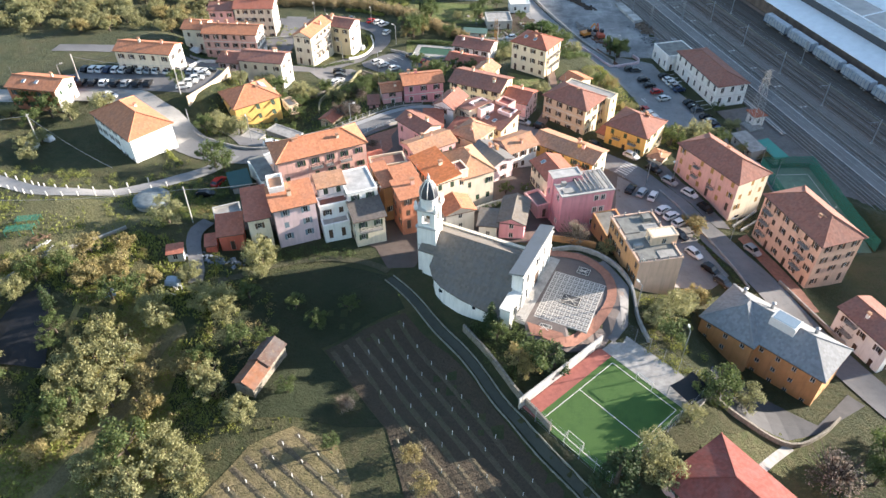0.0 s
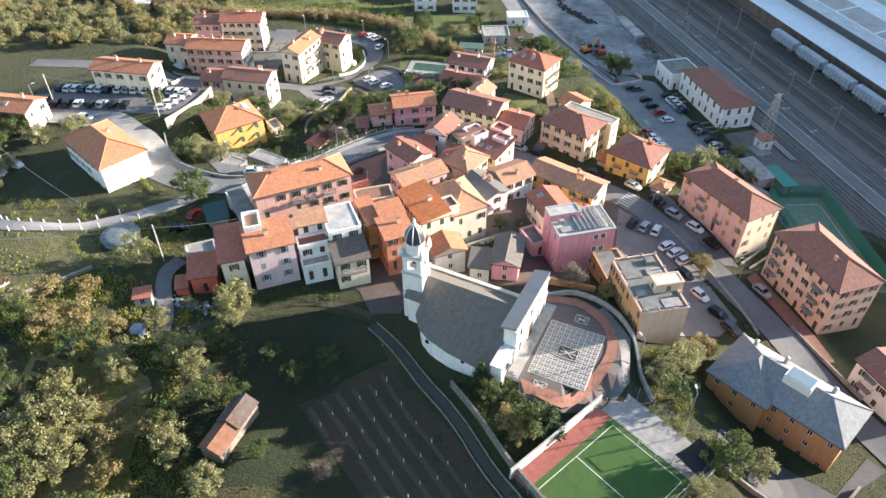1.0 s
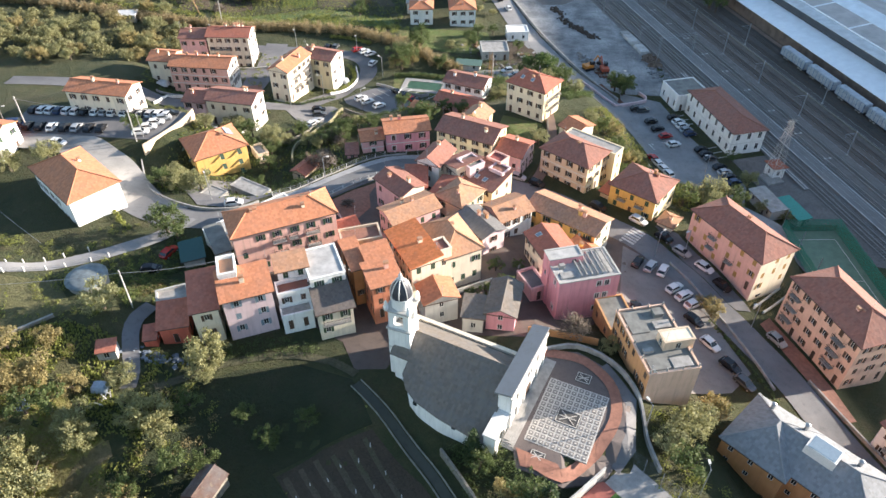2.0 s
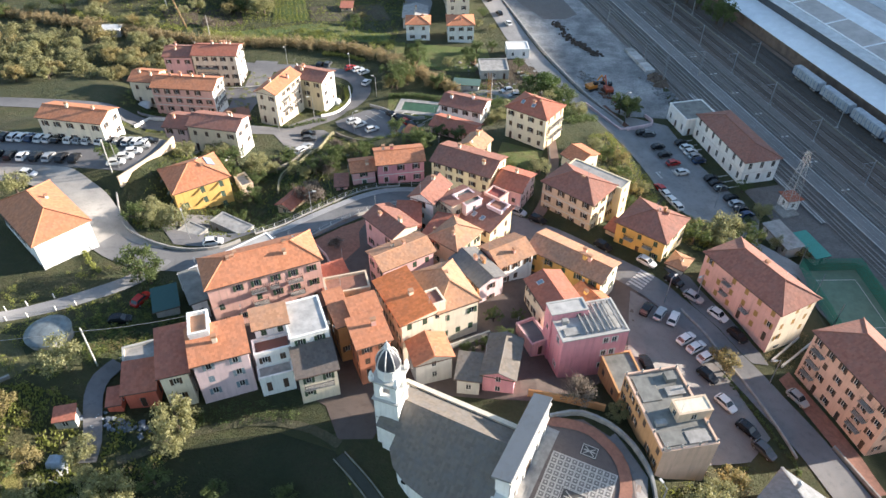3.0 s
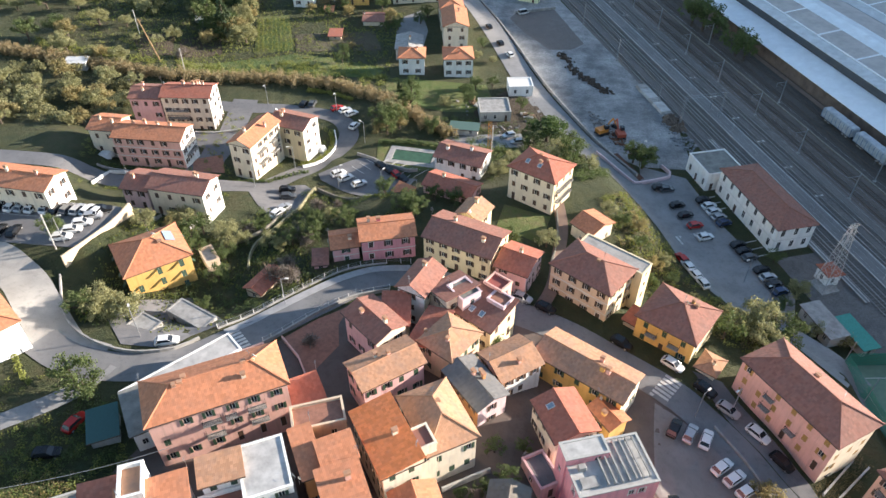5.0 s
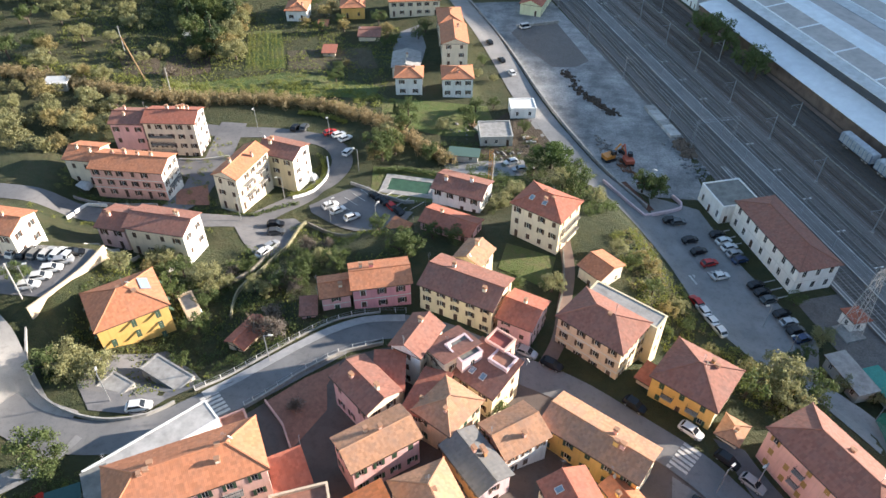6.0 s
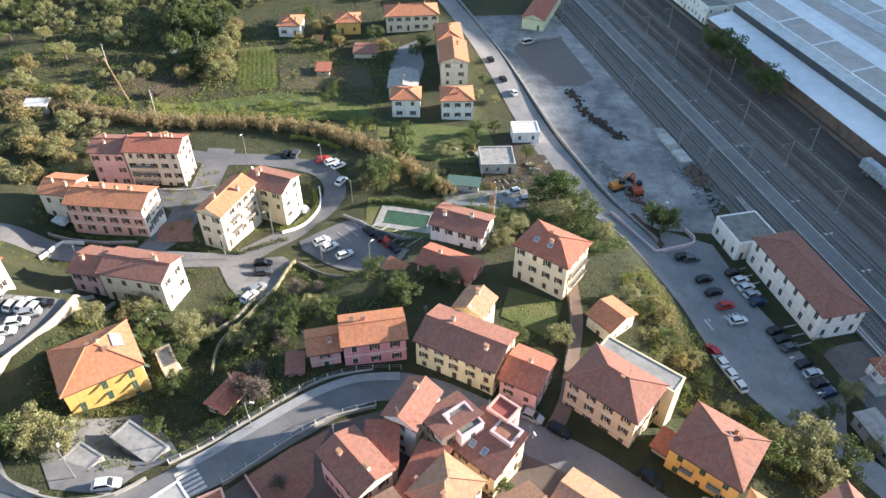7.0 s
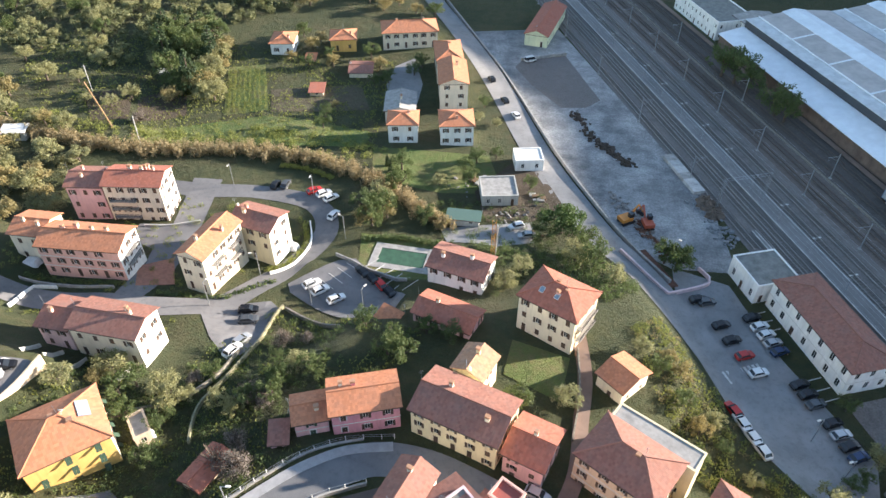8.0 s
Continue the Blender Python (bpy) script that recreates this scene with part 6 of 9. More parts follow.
for n in (126.9, 131.4, 133.9, 142.6, 146.6, 153.0):
    bm = bmesh.new()
    beam(bm, (-420, n, 5.8), (90, n, 5.8), 0.022, 3)
    part("wire", bm, STEEL, wires)
    bm = bmesh.new()
    beam(bm, (-420, n, 7.0), (90, n, 7.0), 0.022, 3)
    part("wire", bm, STEEL, wires)
# portal of lattice posts
portal = thing("signal_gantry", pose(0, 0, 0, 0, 0, RANG), "steel lattice gantry over the tracks", "gantry")
for n in (125.6, 138.0):
    bm = bmesh.new()
    for dx, dy in ((-0.25, -0.25), (0.25, -0.25), (0.25, 0.25), (-0.25, 0.25)):
        beam(bm, (-216.5 + dx, n + dy, 0), (-216.5 + dx, n + dy, 9.0), 0.05, 4)
    for k in range(9):
        beam(bm, (-216.75, n - 0.25, k), (-216.25, n - 0.25, k + 1), 0.03, 3), beam(bm, (-216.25, n + 0.25, k), (-216.75, n + 0.25, k + 1), 0.03, 3)
    part("lattice_post", bm, STEEL, portal)
bm = bmesh.new()
for dz in (8.2, 9.0):
    beam(bm, (-216.5, 125.6, dz), (-216.5, 138.0, dz), 0.06, 4)
for k in range(12):
    beam(bm, (-216.5, 125.6 + k * 1.03, 8.2 + 0.8 * (k % 2)), (-216.5, 126.63 + k * 1.03, 9.0 - 0.8 * (k % 2)), 0.03, 3)
part("cross_beam", bm, STEEL, portal)

# low lamps on the platform
plamp = thing("platform_lamp", Matrix(), "short pale steel platform lamp", "platform lamp", "platform lamps")
bm = bmesh.new()
beam(bm, (0, 0, 0), (0, 0, 4.6), 0.07, 6)
part("pole", bm, STEEL, plamp)
bm = bmesh.new()
beam(bm, (0, -0.8, 4.5), (0, 0.8, 4.5), 0.05, 4)
part("arm", bm, STEEL, plamp)
for y in (-0.75, 0.75):
    bm = bmesh.new()
    box(bm, -0.16, y - 0.3, 4.42, 0.16, y + 0.3, 4.56)
    part("lamp_head", bm, TRIM, plamp)
plamp.matrix_basis = Matrix.Translation(rl(-322, 137.6, 0.62)) @ pose(0, 0, 0, 0, 0, RANG)
for k in range(1, 15):
    copy_thing(plamp, Matrix.Translation(rl(-322 + k * 12.6, 137.6, 0.62)) @ pose(0, 0, 0, 0, 0, RANG))
# loading dock and kerb in the yard
dock = thing("loading_dock", Matrix.Translation(rl(-240.6, 124.4)) @ pose(0, 0, 0, 0, 0, RANG), "weathered grey concrete loading dock beside the siding", "loading dock", kind="structure")
for k in range(6):
    bm = bmesh.new()
    box(bm, k * 2.95, -1.6, -0.3, k * 2.95 + 2.9, 1.6, 0.95 - 0.03 * (k % 2))
    bmesh.ops.bevel(bm, geom=bm.edges[:], offset=0.05, affect="EDGES")
    part("slab", bm, PALE_CONCRETE if k % 3 else CONCRETE, dock)
fence_wall("yard_kerb", ((12.0, 322.8), (19.5, 325.4), (27.4, 328.2)), 1.0, 1.0, CONCRETE, "thick concrete kerb of the railway house yard")

# lattice pylon
M_PYLON = plain("weathered_zinc", (0.50, 0.48, 0.45), 0.8, 0.0, var=0.2)
pylon = thing("power_pylon", pose(77.0, 175.5, 0, 0, 0, 20), "tall pale steel lattice power pylon", "pylon")
ph_, pb, pt_ = 17.5, 1.7, 0.35
for sx, sy in ((-1, -1), (1, -1), (1, 1), (-1, 1)):
    bm = bmesh.new()
    beam(bm, (sx * pb, sy * pb, 0), (sx * pt_, sy * pt_, ph_), 0.08, 4)
    part("leg", bm, M_PYLON, pylon)
bm = bmesh.new()
for k in range(9):
    z0, z1 = ph_ * k / 9, ph_ * (k + 1) / 9
    r0, r1 = pb + (pt_ - pb) * k / 9, pb + (pt_ - pb) * (k + 1) / 9
    for a, b in (((-1, -1), (1, -1)), ((1, -1), (1, 1)), ((1, 1), (-1, 1)), ((-1, 1), (-1, -1))):
        beam(bm, (a[0] * r0, a[1] * r0, z0), (b[0] * r1, b[1] * r1, z1), 0.035, 3), beam(bm, (b[0] * r0, b[1] * r0, z0), (a[0] * r1, a[1] * r1, z1), 0.035, 3)
part("bracing", bm, M_PYLON, pylon)
for z, w in ((13.0, 2.2), (15.2, 1.9), (17.2, 1.6)):
    bm = bmesh.new()
    beam(bm, (-w, 0, z), (w, 0, z), 0.06, 4), beam(bm, (-w, 0, z), (0, 0, z + 0.7), 0.04, 3), beam(bm, (w, 0, z), (0, 0, z + 0.7), 0.04, 3)
    part("cross_arm", bm, M_PYLON, pylon)
bm = bmesh.new()
box(bm, -2.3, -2.3, -0.5, 2.3, 2.3, 0.5)
part("footing", bm, CONCRETE, pylon)

# warehouses beyond the railway
M_WROOF = plain("warehouse_sheet", (0.50, 0.465, 0.44), 0.6, var=0.3, scale=0.25)
M_WBLUE = plain("pale_blue_sheet", (0.80, 0.85, 0.89), 0.5, var=0.2, scale=0.3)
M_WSTRIP = plain("eaves_sheet", (0.62, 0.64, 0.65), 0.6, var=0.3, scale=0.4)
M_WWHITE = plain("white_sheet", (0.84, 0.86, 0.88), 0.55, var=0.15, scale=0.3)


def slope(bm, s0, s1, n0, z0, n1, z1, thick):
    """A sloped roof slab along the railway, from its low edge to its high one."""
    v = [bm.verts.new(p) for p in ((s0, n0, z0), (s1, n0, z0), (s1, n1, z1), (s0, n1, z1))]
    w = [bm.verts.new((p.co.x, p.co.y, p.co.z - thick)) for p in v]
    bm.faces.new(v), bm.faces.new(w[::-1])
    for i in range(4):
        bm.faces.new((v[i], w[i], w[(i + 1) % 4], v[(i + 1) % 4]))


wh_ = thing("warehouse", pose(0, 0, 0, 0, 0, RANG), "huge pale industrial warehouse with grey-brown sheet roofs", "warehouse")
WS0, WS1 = -303.0, 60.0
bm = bmesh.new()
box(bm, WS0 + 0.4, 174.3, -1, WS1, 183.2, 4.2)
part("lower_wall", bm, plain("brown_render", (0.20, 0.145, 0.115), 0.9, var=0.5, scale=0.4), wh_, "stained brown rendered wall")
bm = bmesh.new()
slope(bm, WS0, WS1, 173.7, 4.55, 183.1, 6.2, 0.25)
part("lean_to_roof", bm, M_WWHITE, wh_, "white sheet lean-to roof")
# the shade on this wall above the lean-to is painted as near-black
bm = bmesh.new()
box(bm, WS0, 183.3, -1, WS1, 290, 8.7)
part("wall", bm, plain("shaded_hall_wall", (0.075, 0.08, 0.09), 0.8, var=0.3, scale=0.3), wh_, "hall wall with its shade put into the dark colour")
for b in range(3):
    y0 = 183.2 + b * 34.0
    bm = bmesh.new()
    slope(bm, WS0, WS1, y0 - 0.3, 8.95, y0 + 4.6, 9.2, 0.25)
    part("eave_panel", bm, M_WSTRIP, wh_)
    bm = bmesh.new()
    box(bm, WS0, y0 + 4.62, 8.9, WS1, y0 + 4.9, 9.55)
    part("eaves_curb", bm, M_WWHITE, wh_)
    for k in range(19):
        bm = bmesh.new()
        slope(bm, WS0 + 0.3 + k * 19.1, min(WS1, WS0 + 18.8 + k * 19.1), y0 + 4.92, 9.3, y0 + 13.4, 10.3, 0.3)
        part("roof_panel", bm, M_WROOF, wh_)
        bm = bmesh.new()
        slope(bm, WS0 + 18.75 + k * 19.1, WS0 + 19.45 + k * 19.1, y0 + 4.95, 9.42, y0 + 13.3, 10.42, 0.3)
        part("roof_seam", bm, M_WWHITE, wh_)
    bm = bmesh.new()
    slope(bm, WS0, WS1, y0 + 13.4, 10.45, y0 + 17.6, 11.3, 0.3)
    part("roof_light", bm, M_WBLUE, wh_, "translucent pale blue roof light")
    bm = bmesh.new()
    slope(bm, WS0, WS1, y0 + 17.6, 11.3, y0 + 22.4, 10.4, 0.3)
    part("roof_light", bm, M_WBLUE, wh_, "translucent pale blue roof light")
    bm = bmesh.new()
    slope(bm, WS0, WS1, y0 + 22.4, 10.25, y0 + 33.0, 9.1, 0.3)
    part("roof", bm, M_WROOF, wh_)
house("white office block of the works", *rl(-338, 175.6)[:2], RANG, 31, 15, 6.4, "flat", 0.4, WHITE, ROOFING, None, base=0.0, group="works buildings", foot=1.0)
house("low works building with a pale roof", *rl(-312.5, 184)[:2], RANG, 14, 15, 6.6, "gx", 1.0, WHITE, CONCRETE, None, base=0.0, chimneys=0, group="works buildings", foot=1.0)
wag = thing("freight_wagon", Matrix.Translation(rl(-204, 168.9, 0.4)) @ pose(0, 0, 0, 0, 0, RANG), "pale blue-grey closed freight wagon on rails", "wagon", "freight wagons")
bm = bmesh.new()
box(bm, -6.5, -1.4, 0.9, 6.5, 1.4, 3.7)
bmesh.ops.bevel(bm, geom=bm.edges[:], offset=0.25, segments=2, affect="EDGES")
part("body", bm, plain("wagon_paint", (0.42, 0.46, 0.50), 0.6, var=0.4, scale=0.8), wag)
bm = bmesh.new()
for k in range(9):
    box(bm, -6.3 + k * 1.55, -1.46, 1.0, -6.15 + k * 1.55, 1.46, 3.5)
part("wagon_ribs", bm, plain("wagon_blue", (0.14, 0.20, 0.32), 0.6, var=0.3), wag)
bm = bmesh.new()
box(bm, -6.6, -1.0, 0.55, 6.6, 1.0, 0.9)
part("underframe", bm, IRON, wag)
for x in (-4.6, -3.2, 3.2, 4.6):
    bm = bmesh.new()
    lathe(bm, [(0.45, -0.85), (0.45, 0.85)], 12)
    bmesh.ops.transform(bm, matrix=pose(x, 0, 0.42, 90), verts=bm.verts[:])
    part("wheelset", bm, M_RAIL, wag)
for k in range(1, 9):
    copy_thing(wag, Matrix.Translation(rl(-204 + k * 14.2, 168.9, 0.4)) @ pose(0, 0, 0, 0, 0, RANG))
strip("service_road", [tuple(rl(s, 172.4)[:2]) for s in (-360, -200, -60, 60)], 1.8, asphalt("works_brown", (0.17, 0.12, 0.09)), 0.5, "brown service path beside the works", lanes=2, note=False)

# ---- things in the yard ----
for k, (x, y, ang) in enumerate(((35.8, 236.0, 30), (40.6, 234.6, 100))):
    ex = thing("excavator", pose(x, y, 0.05, 0, 0, ang), "orange tracked excavator parked among scrap" if k == 0 else "small red excavator parked among scrap", "excavator")
    col = plain("machine_orange", (0.62, 0.24, 0.04), 0.5) if k == 0 else plain("machine_red", (0.45, 0.10, 0.05), 0.5)
    bm = bmesh.new()
    for y0 in (-1.3, 0.7):
        box(bm, -1.9, y0, 0, 1.9, y0 + 0.6, 0.8)
    bmesh.ops.bevel(bm, geom=[e for e in bm.edges if abs(e.verts[0].co.y - e.verts[1].co.y) > 0.3], offset=0.3, segments=2, affect="EDGES")
    part("crawler", bm, IRON, ex)
    bm = bmesh.new()
    box(bm, -1.9, -1.2, 0.9, 1.2, 1.2, 1.9)
    part("upper_body", bm, col, ex)
    bm = bmesh.new()
    box(bm, 0.1, -1.15, 1.9, 1.3, -0.1, 3.0)
    part("cab", bm, M_GLASS, ex)
    bm = bmesh.new()
    beam(bm, (1.0, 0.3, 1.6), (3.4, 0.3, 4.0), 0.25, 4), beam(bm, (3.4, 0.3, 4.0), (5.2, 0.3, 1.2), 0.18, 4)
    part("boom", bm, col, ex)
    bm = bmesh.new()
    box(bm, 4.7, -0.3, 0.3, 5.5, 0.9, 1.2)
    part("bucket", bm, IRON, ex)
rng = random.Random(4)


def lumps(name, pts, size, material, label, category, n):
    """Piled rubble: many tilted blocks in one heap."""
    bm = bmesh.new()
    for k in range(n):
        a, b = rng.choice(list(zip(pts, pts[1:])))
        t = rng.random()
        x, y = a[0] + (b[0] - a[0]) * t + rng.gauss(0, size[0]), a[1] + (b[1] - a[1]) * t + rng.gauss(0, size[0])
        s = rng.uniform(*size[1:])
        m = pose(x, y, sheet(x, y) + s * 0.3, rng.uniform(0, 40), rng.uniform(0, 40), rng.uniform(0, 180))
        box(bm, -s, -s * rng.uniform(0.4, 1), -s * 0.5, s, s * rng.uniform(0.4, 1), s * 0.5, m)
    return tagged(new(name, link_mesh(name, bm, material)), label, category, kind="stuff")


lumps("scrap_heap", ((33.5, 247), (36.5, 240), (41, 231), (43.5, 226)), (1.1, 0.15, 0.5), plain("scrap", (0.30, 0.28, 0.26), 0.8, var=0.5), "heap of pale scrap along the wall", "rubble", 130)
lumps("rust_heap", ((38.0, 236), (42, 229), (45.5, 222)), (0.7, 0.2, 0.6), plain("rusty_scrap", (0.20, 0.10, 0.06), 0.9, var=0.5), "rusty scrap beside the wall", "rubble", 60)
lumps("earth_bank", ((27.1, 288.4), (31.5, 274), (36, 267), (40.2, 260.5)), (0.75, 0.2, 0.6), plain("dark_earth", (0.085, 0.065, 0.05), 0.95, var=0.5), "long bank of dark earth", "earth", 280)
lumps("timber_stack", ((56.4, 247), (58.2, 238.5)), (0.9, 0.4, 1.0), plain("rotten_timber", (0.17, 0.13, 0.10), 0.95, var=0.4), "stacks of old sleepers beside the track", "timber", 90)
lumps("machine_scrap", ((54, 246), (58, 236), (60, 229)), (1.2, 0.2, 0.6), plain("grey_scrap", (0.26, 0.27, 0.28), 0.7, var=0.5), "grey machine parts beside the track", "rubble", 80)
lumps("garden_clutter", ((3, 233), (12, 236), (5, 250), (-6, 246)), (2.0, 0.15, 0.4), plain("clutter", (0.28, 0.27, 0.26), 0.8, var=0.6), "clutter round the unfinished block", "rubble", 70)
lumps("balcony_clutter", ((-53, 93.5), (-47, 92.5), (-44, 93.8)), (0.8, 0.15, 0.45), plain("bluegrey_clutter", (0.24, 0.28, 0.33), 0.8, var=0.6), "garden clutter below the red house", "rubble", 50)

# pool
pool = thing("swimming_pool", pose(-23.4, 213.4, 2.72, 0, 0, -8), "rectangular pool with pale stone rim and green cover", "pool")
bm = bmesh.new()
for q in ((-0.6, -0.6, 13.2, 1.0), (-0.6, 6.0, 13.2, 7.6), (-0.6, 1.0, 1.0, 6.0), (11.6, 1.0, 13.2, 6.0)):
    box(bm, q[0], q[1], -0.4, q[2], q[3], 0.12)
part("pool_rim", bm, CONCRETE, pool)
bm = bmesh.new()
box(bm, 1.0, 1.0, -0.6, 11.6, 6.0, 0.02)
part("pool_water", bm, plain("pool_cover", (0.05, 0.12, 0.07), 0.6, var=0.4, scale=0.6), pool, "dark green still water")

# tin-roofed barn in the field
hut = thing("field_barn", pose(-34.7, 64.4, 14.0, 0, 0, 72), "tin-roofed field barn with rusty patched roof", "barn")
bm = bmesh.new()
box(bm, 0.2, 0.2, -2, 9.8, 3.6, 2.1)
part("wall", bm, STONEWALL, hut)
M_TIN = tiles("rusty_tin", (0.105, 0.06, 0.045), 0.8)
M_TIN2 = tiles("orange_tin", (0.21, 0.09, 0.045), 0.6)
for k, (x0, x1, dz, mt) in enumerate(((0, 5.0, 0.0, M_TIN2), (4.7, 10.0, 0.35, M_TIN))):
    bm = bmesh.new()
    uv = bm.loops.layers.uv.new("UVMap")
    slope_face(bm, uv, [(x0, -0.2, 2.0 + dz), (x1, -0.2, 2.0 + dz), (x1, 1.9, 3.1 + dz), (x0, 1.9, 3.1 + dz)])
    slope_face(bm, uv, [(x1, 4.0, 2.0 + dz), (x0, 4.0, 2.0 + dz), (x0, 1.9, 3.1 + dz), (x1, 1.9, 3.1 + dz)])
    ret = bmesh.ops.extrude_face_region(bm, geom=bm.faces[:], use_keep_orig=True)
    for g in ret["geom"]:
        if isinstance(g, bmesh.types.BMVert):
            g.co.z -= 0.08
    part("roof_sheet", bm, mt, hut)
    bm = bmesh.new()
    beam(bm, (x0, 1.9, 3.16 + dz), (x1, 1.9, 3.16 + dz), 0.1, 5)
    part("ridge_cap", bm, mt, hut)
# round cistern
cist = thing("cistern", pose(-66.8, 107.8, height(-66.8, 107.8), 0, 0, 0), "round grey concrete cistern with a domed lid", "cistern")
bm = bmesh.new()
lathe(bm, [(3.3, -1), (3.3, 1.5), (3.45, 1.5), (3.45, 1.75)], 28)
part("tank_wall", bm, CONCRETE, cist)
bm = bmesh.new()
lathe(bm, [(3.62, 1.6), (3.62, 1.8), (2.6, 1.98), (1.3, 2.12), (0.2, 2.16)], 28)
part("tank_lid", bm, plain("mossy_concrete", (0.20, 0.24, 0.26), 0.9, var=0.5, scale=0.9), cist, smooth=True)

# tennis court with green nets
court = thing("tennis_court", pose(72.2, 152.4, 1.1, 0, 0, -85), "green sports court with tall green netting", "sports court", kind="structure")
bm = bmesh.new()
box(bm, 0, 0, -0.4, 34, 13, 0.1)
part("court_floor", bm, plain("court_green", (0.15, 0.235, 0.165), 0.85, var=0.25, scale=0.6), court)
bm = bmesh.new()
for q in ((3, 1.6, 31, 1.72), (3, 11.4, 31, 11.52), (3, 1.6, 3.12, 11.5), (30.9, 1.6, 31, 11.5), (17, 1.6, 17.1, 11.5)):
    box(bm, q[0], q[1], 0.1, q[2], q[3], 0.115)
part("court_line", bm, TRIM, court)
M_NET = plain("green_net", (0.04, 0.22, 0.15), 0.8, var=0.25)
for k, (a, b) in enumerate((((0, 0), (34, 0)), ((0, 0), (0, 13)), ((0, 13), (34, 13)))):
    bm = bmesh.new()
    d = Vector((b[0] - a[0], b[1] - a[1]))
    nseg = int(d.length / 0.3)
    for j in range(nseg):
        p = Vector(a) + d * j / nseg
        q = Vector(a) + d * (j + 0.55) / nseg
        beam(bm, (p.x, p.y, 0.1), (p.x, p.y, 3.6 + 0.2 * math.sin(j * 0.3)), 0.05, 3)
    for z in np.linspace(0.2, 3.5, 16):
        beam(bm, (*a, z), (*b, z), 0.05, 3)
    part("net", bm, M_NET, court)
for k in range(5):
    bm = bmesh.new()
    beam(bm, (k * 8.5, 0, 0), (k * 8.5, 0, 7.0), 0.08, 5)
    part("light_pole", bm, STEEL, court)

# lamps and utility poles
lamp = thing("street_lamp", pose(-33.2, 149.6, sheet(-33.2, 149.6)), "slim grey steel street lamp", "street lamp", "street lamps")
bm = bmesh.new()
beam(bm, (0, 0, -0.3), (0, 0, 6.5), 0.09, 6)
part("pole", bm, STEEL, lamp)
bm = bmesh.new()
beam(bm, (0, 0, 6.45), (1.1, 0, 6.7), 0.05, 5)
part("arm", bm, STEEL, lamp)
bm = bmesh.new()
box(bm, 0.8, -0.15, 6.62, 1.5, 0.15, 6.78)
part("lamp_head", bm, TRIM, lamp)
for x, y, a in ((-55.5, 138.5, 120), (-33.5, 199.8, 30), (-22.5, 198.5, 60), (-46.5, 208, 200), (-30.5, 222, 150), (-41, 237, 270), (-78, 158.5, 20), (-111, 158.8, 20), (45, 134.6, 220), (38.5, 132.6, 40), (54.3, 116.2, 200), (43.8, 222.5, 330),
                (62.6, 168.2, 200), (60.2, 176, 200), (-62, 239.8, 270), (-53.5, 196.5, 60), (28.2, 86, 120), (34.5, 76.5, 90)):
    copy_thing(lamp, pose(x, y, sheet(x, y), 0, 0, a))
upole = thing("utility_pole", pose(-79.2, 157.2, sheet(-79.2, 157.2)), "pale concrete utility pole with a crossbar", "utility pole", "utility poles")
bm = bmesh.new()
beam(bm, (0, 0, -0.5), (0.2, 0, 8.5), 0.14, 6)
part("pole", bm, PALE_CONCRETE, upole)
bm = bmesh.new()
beam(bm, (0.2, -0.7, 8.1), (0.2, 0.7, 8.1), 0.06, 4)
part("crossbar", bm, STEEL, upole)
for x, y, a in ((-107.5, 160.5, 10), (-57.0, 103.0, 40), (-104.4, 132.0, 0), (-93.0, 256.5, 30), (4.0, 216.5, 0), (-118, 282, 100)):
    copy_thing(upole, pose(x, y, sheet(x, y), 0, 0, a))
lines = thing("overhead_cables", Matrix(), "thin sagging cables between poles", "cable")
for a, b in (((-104.4, 132.0), (-130, 120)), ((-104.4, 132.0), (-74, 110)), ((-57.0, 103.0), (-38, 112)), ((-57, 103), (-90, 95)), ((-79.2, 157.2), (-107.5, 160.5))):
    bm = bmesh.new()
    za, zb = sheet(*a) + 8, sheet(*b) + 8
    tube(bm, [(a[0] + (b[0] - a[0]) * t, a[1] + (b[1] - a[1]) * t, za + (zb - za) * t - 3.2 * t * (1 - t)) for t in np.linspace(0, 1, 13)], 0.035)
    part("cable", bm, STEEL, lines)
# crane-like post beside the villa
crane = thing("builders_crane", pose(3.4, 216.5, 3.0, 0, 0, 0), "tall orange lattice post of a small crane", "crane")
bm = bmesh.new()
for sx, sy in ((-0.4, -0.4), (0.4, -0.4), (0.4, 0.4), (-0.4, 0.4)):
    beam(bm, (sx, sy, -1), (sx, sy, 11), 0.07, 4)
for k in range(11):
    beam(bm, (-0.4, -0.4, k), (0.4, -0.4, k + 1), 0.05, 3), beam(bm, (0.4, 0.4, k), (-0.4, 0.4, k + 1), 0.05, 3), beam(bm, (-0.4, 0.4, k), (-0.4, -0.4, k + 1), 0.05, 3)
part("mast", bm, plain("crane_orange", (0.50, 0.24, 0.05), 0.6), crane)
bm = bmesh.new()
box(bm, -0.9, -0.9, -0.6, 0.9, 0.9, 0.9)
part("ballast_box", bm, TRIM, crane)

# ---- cars ----


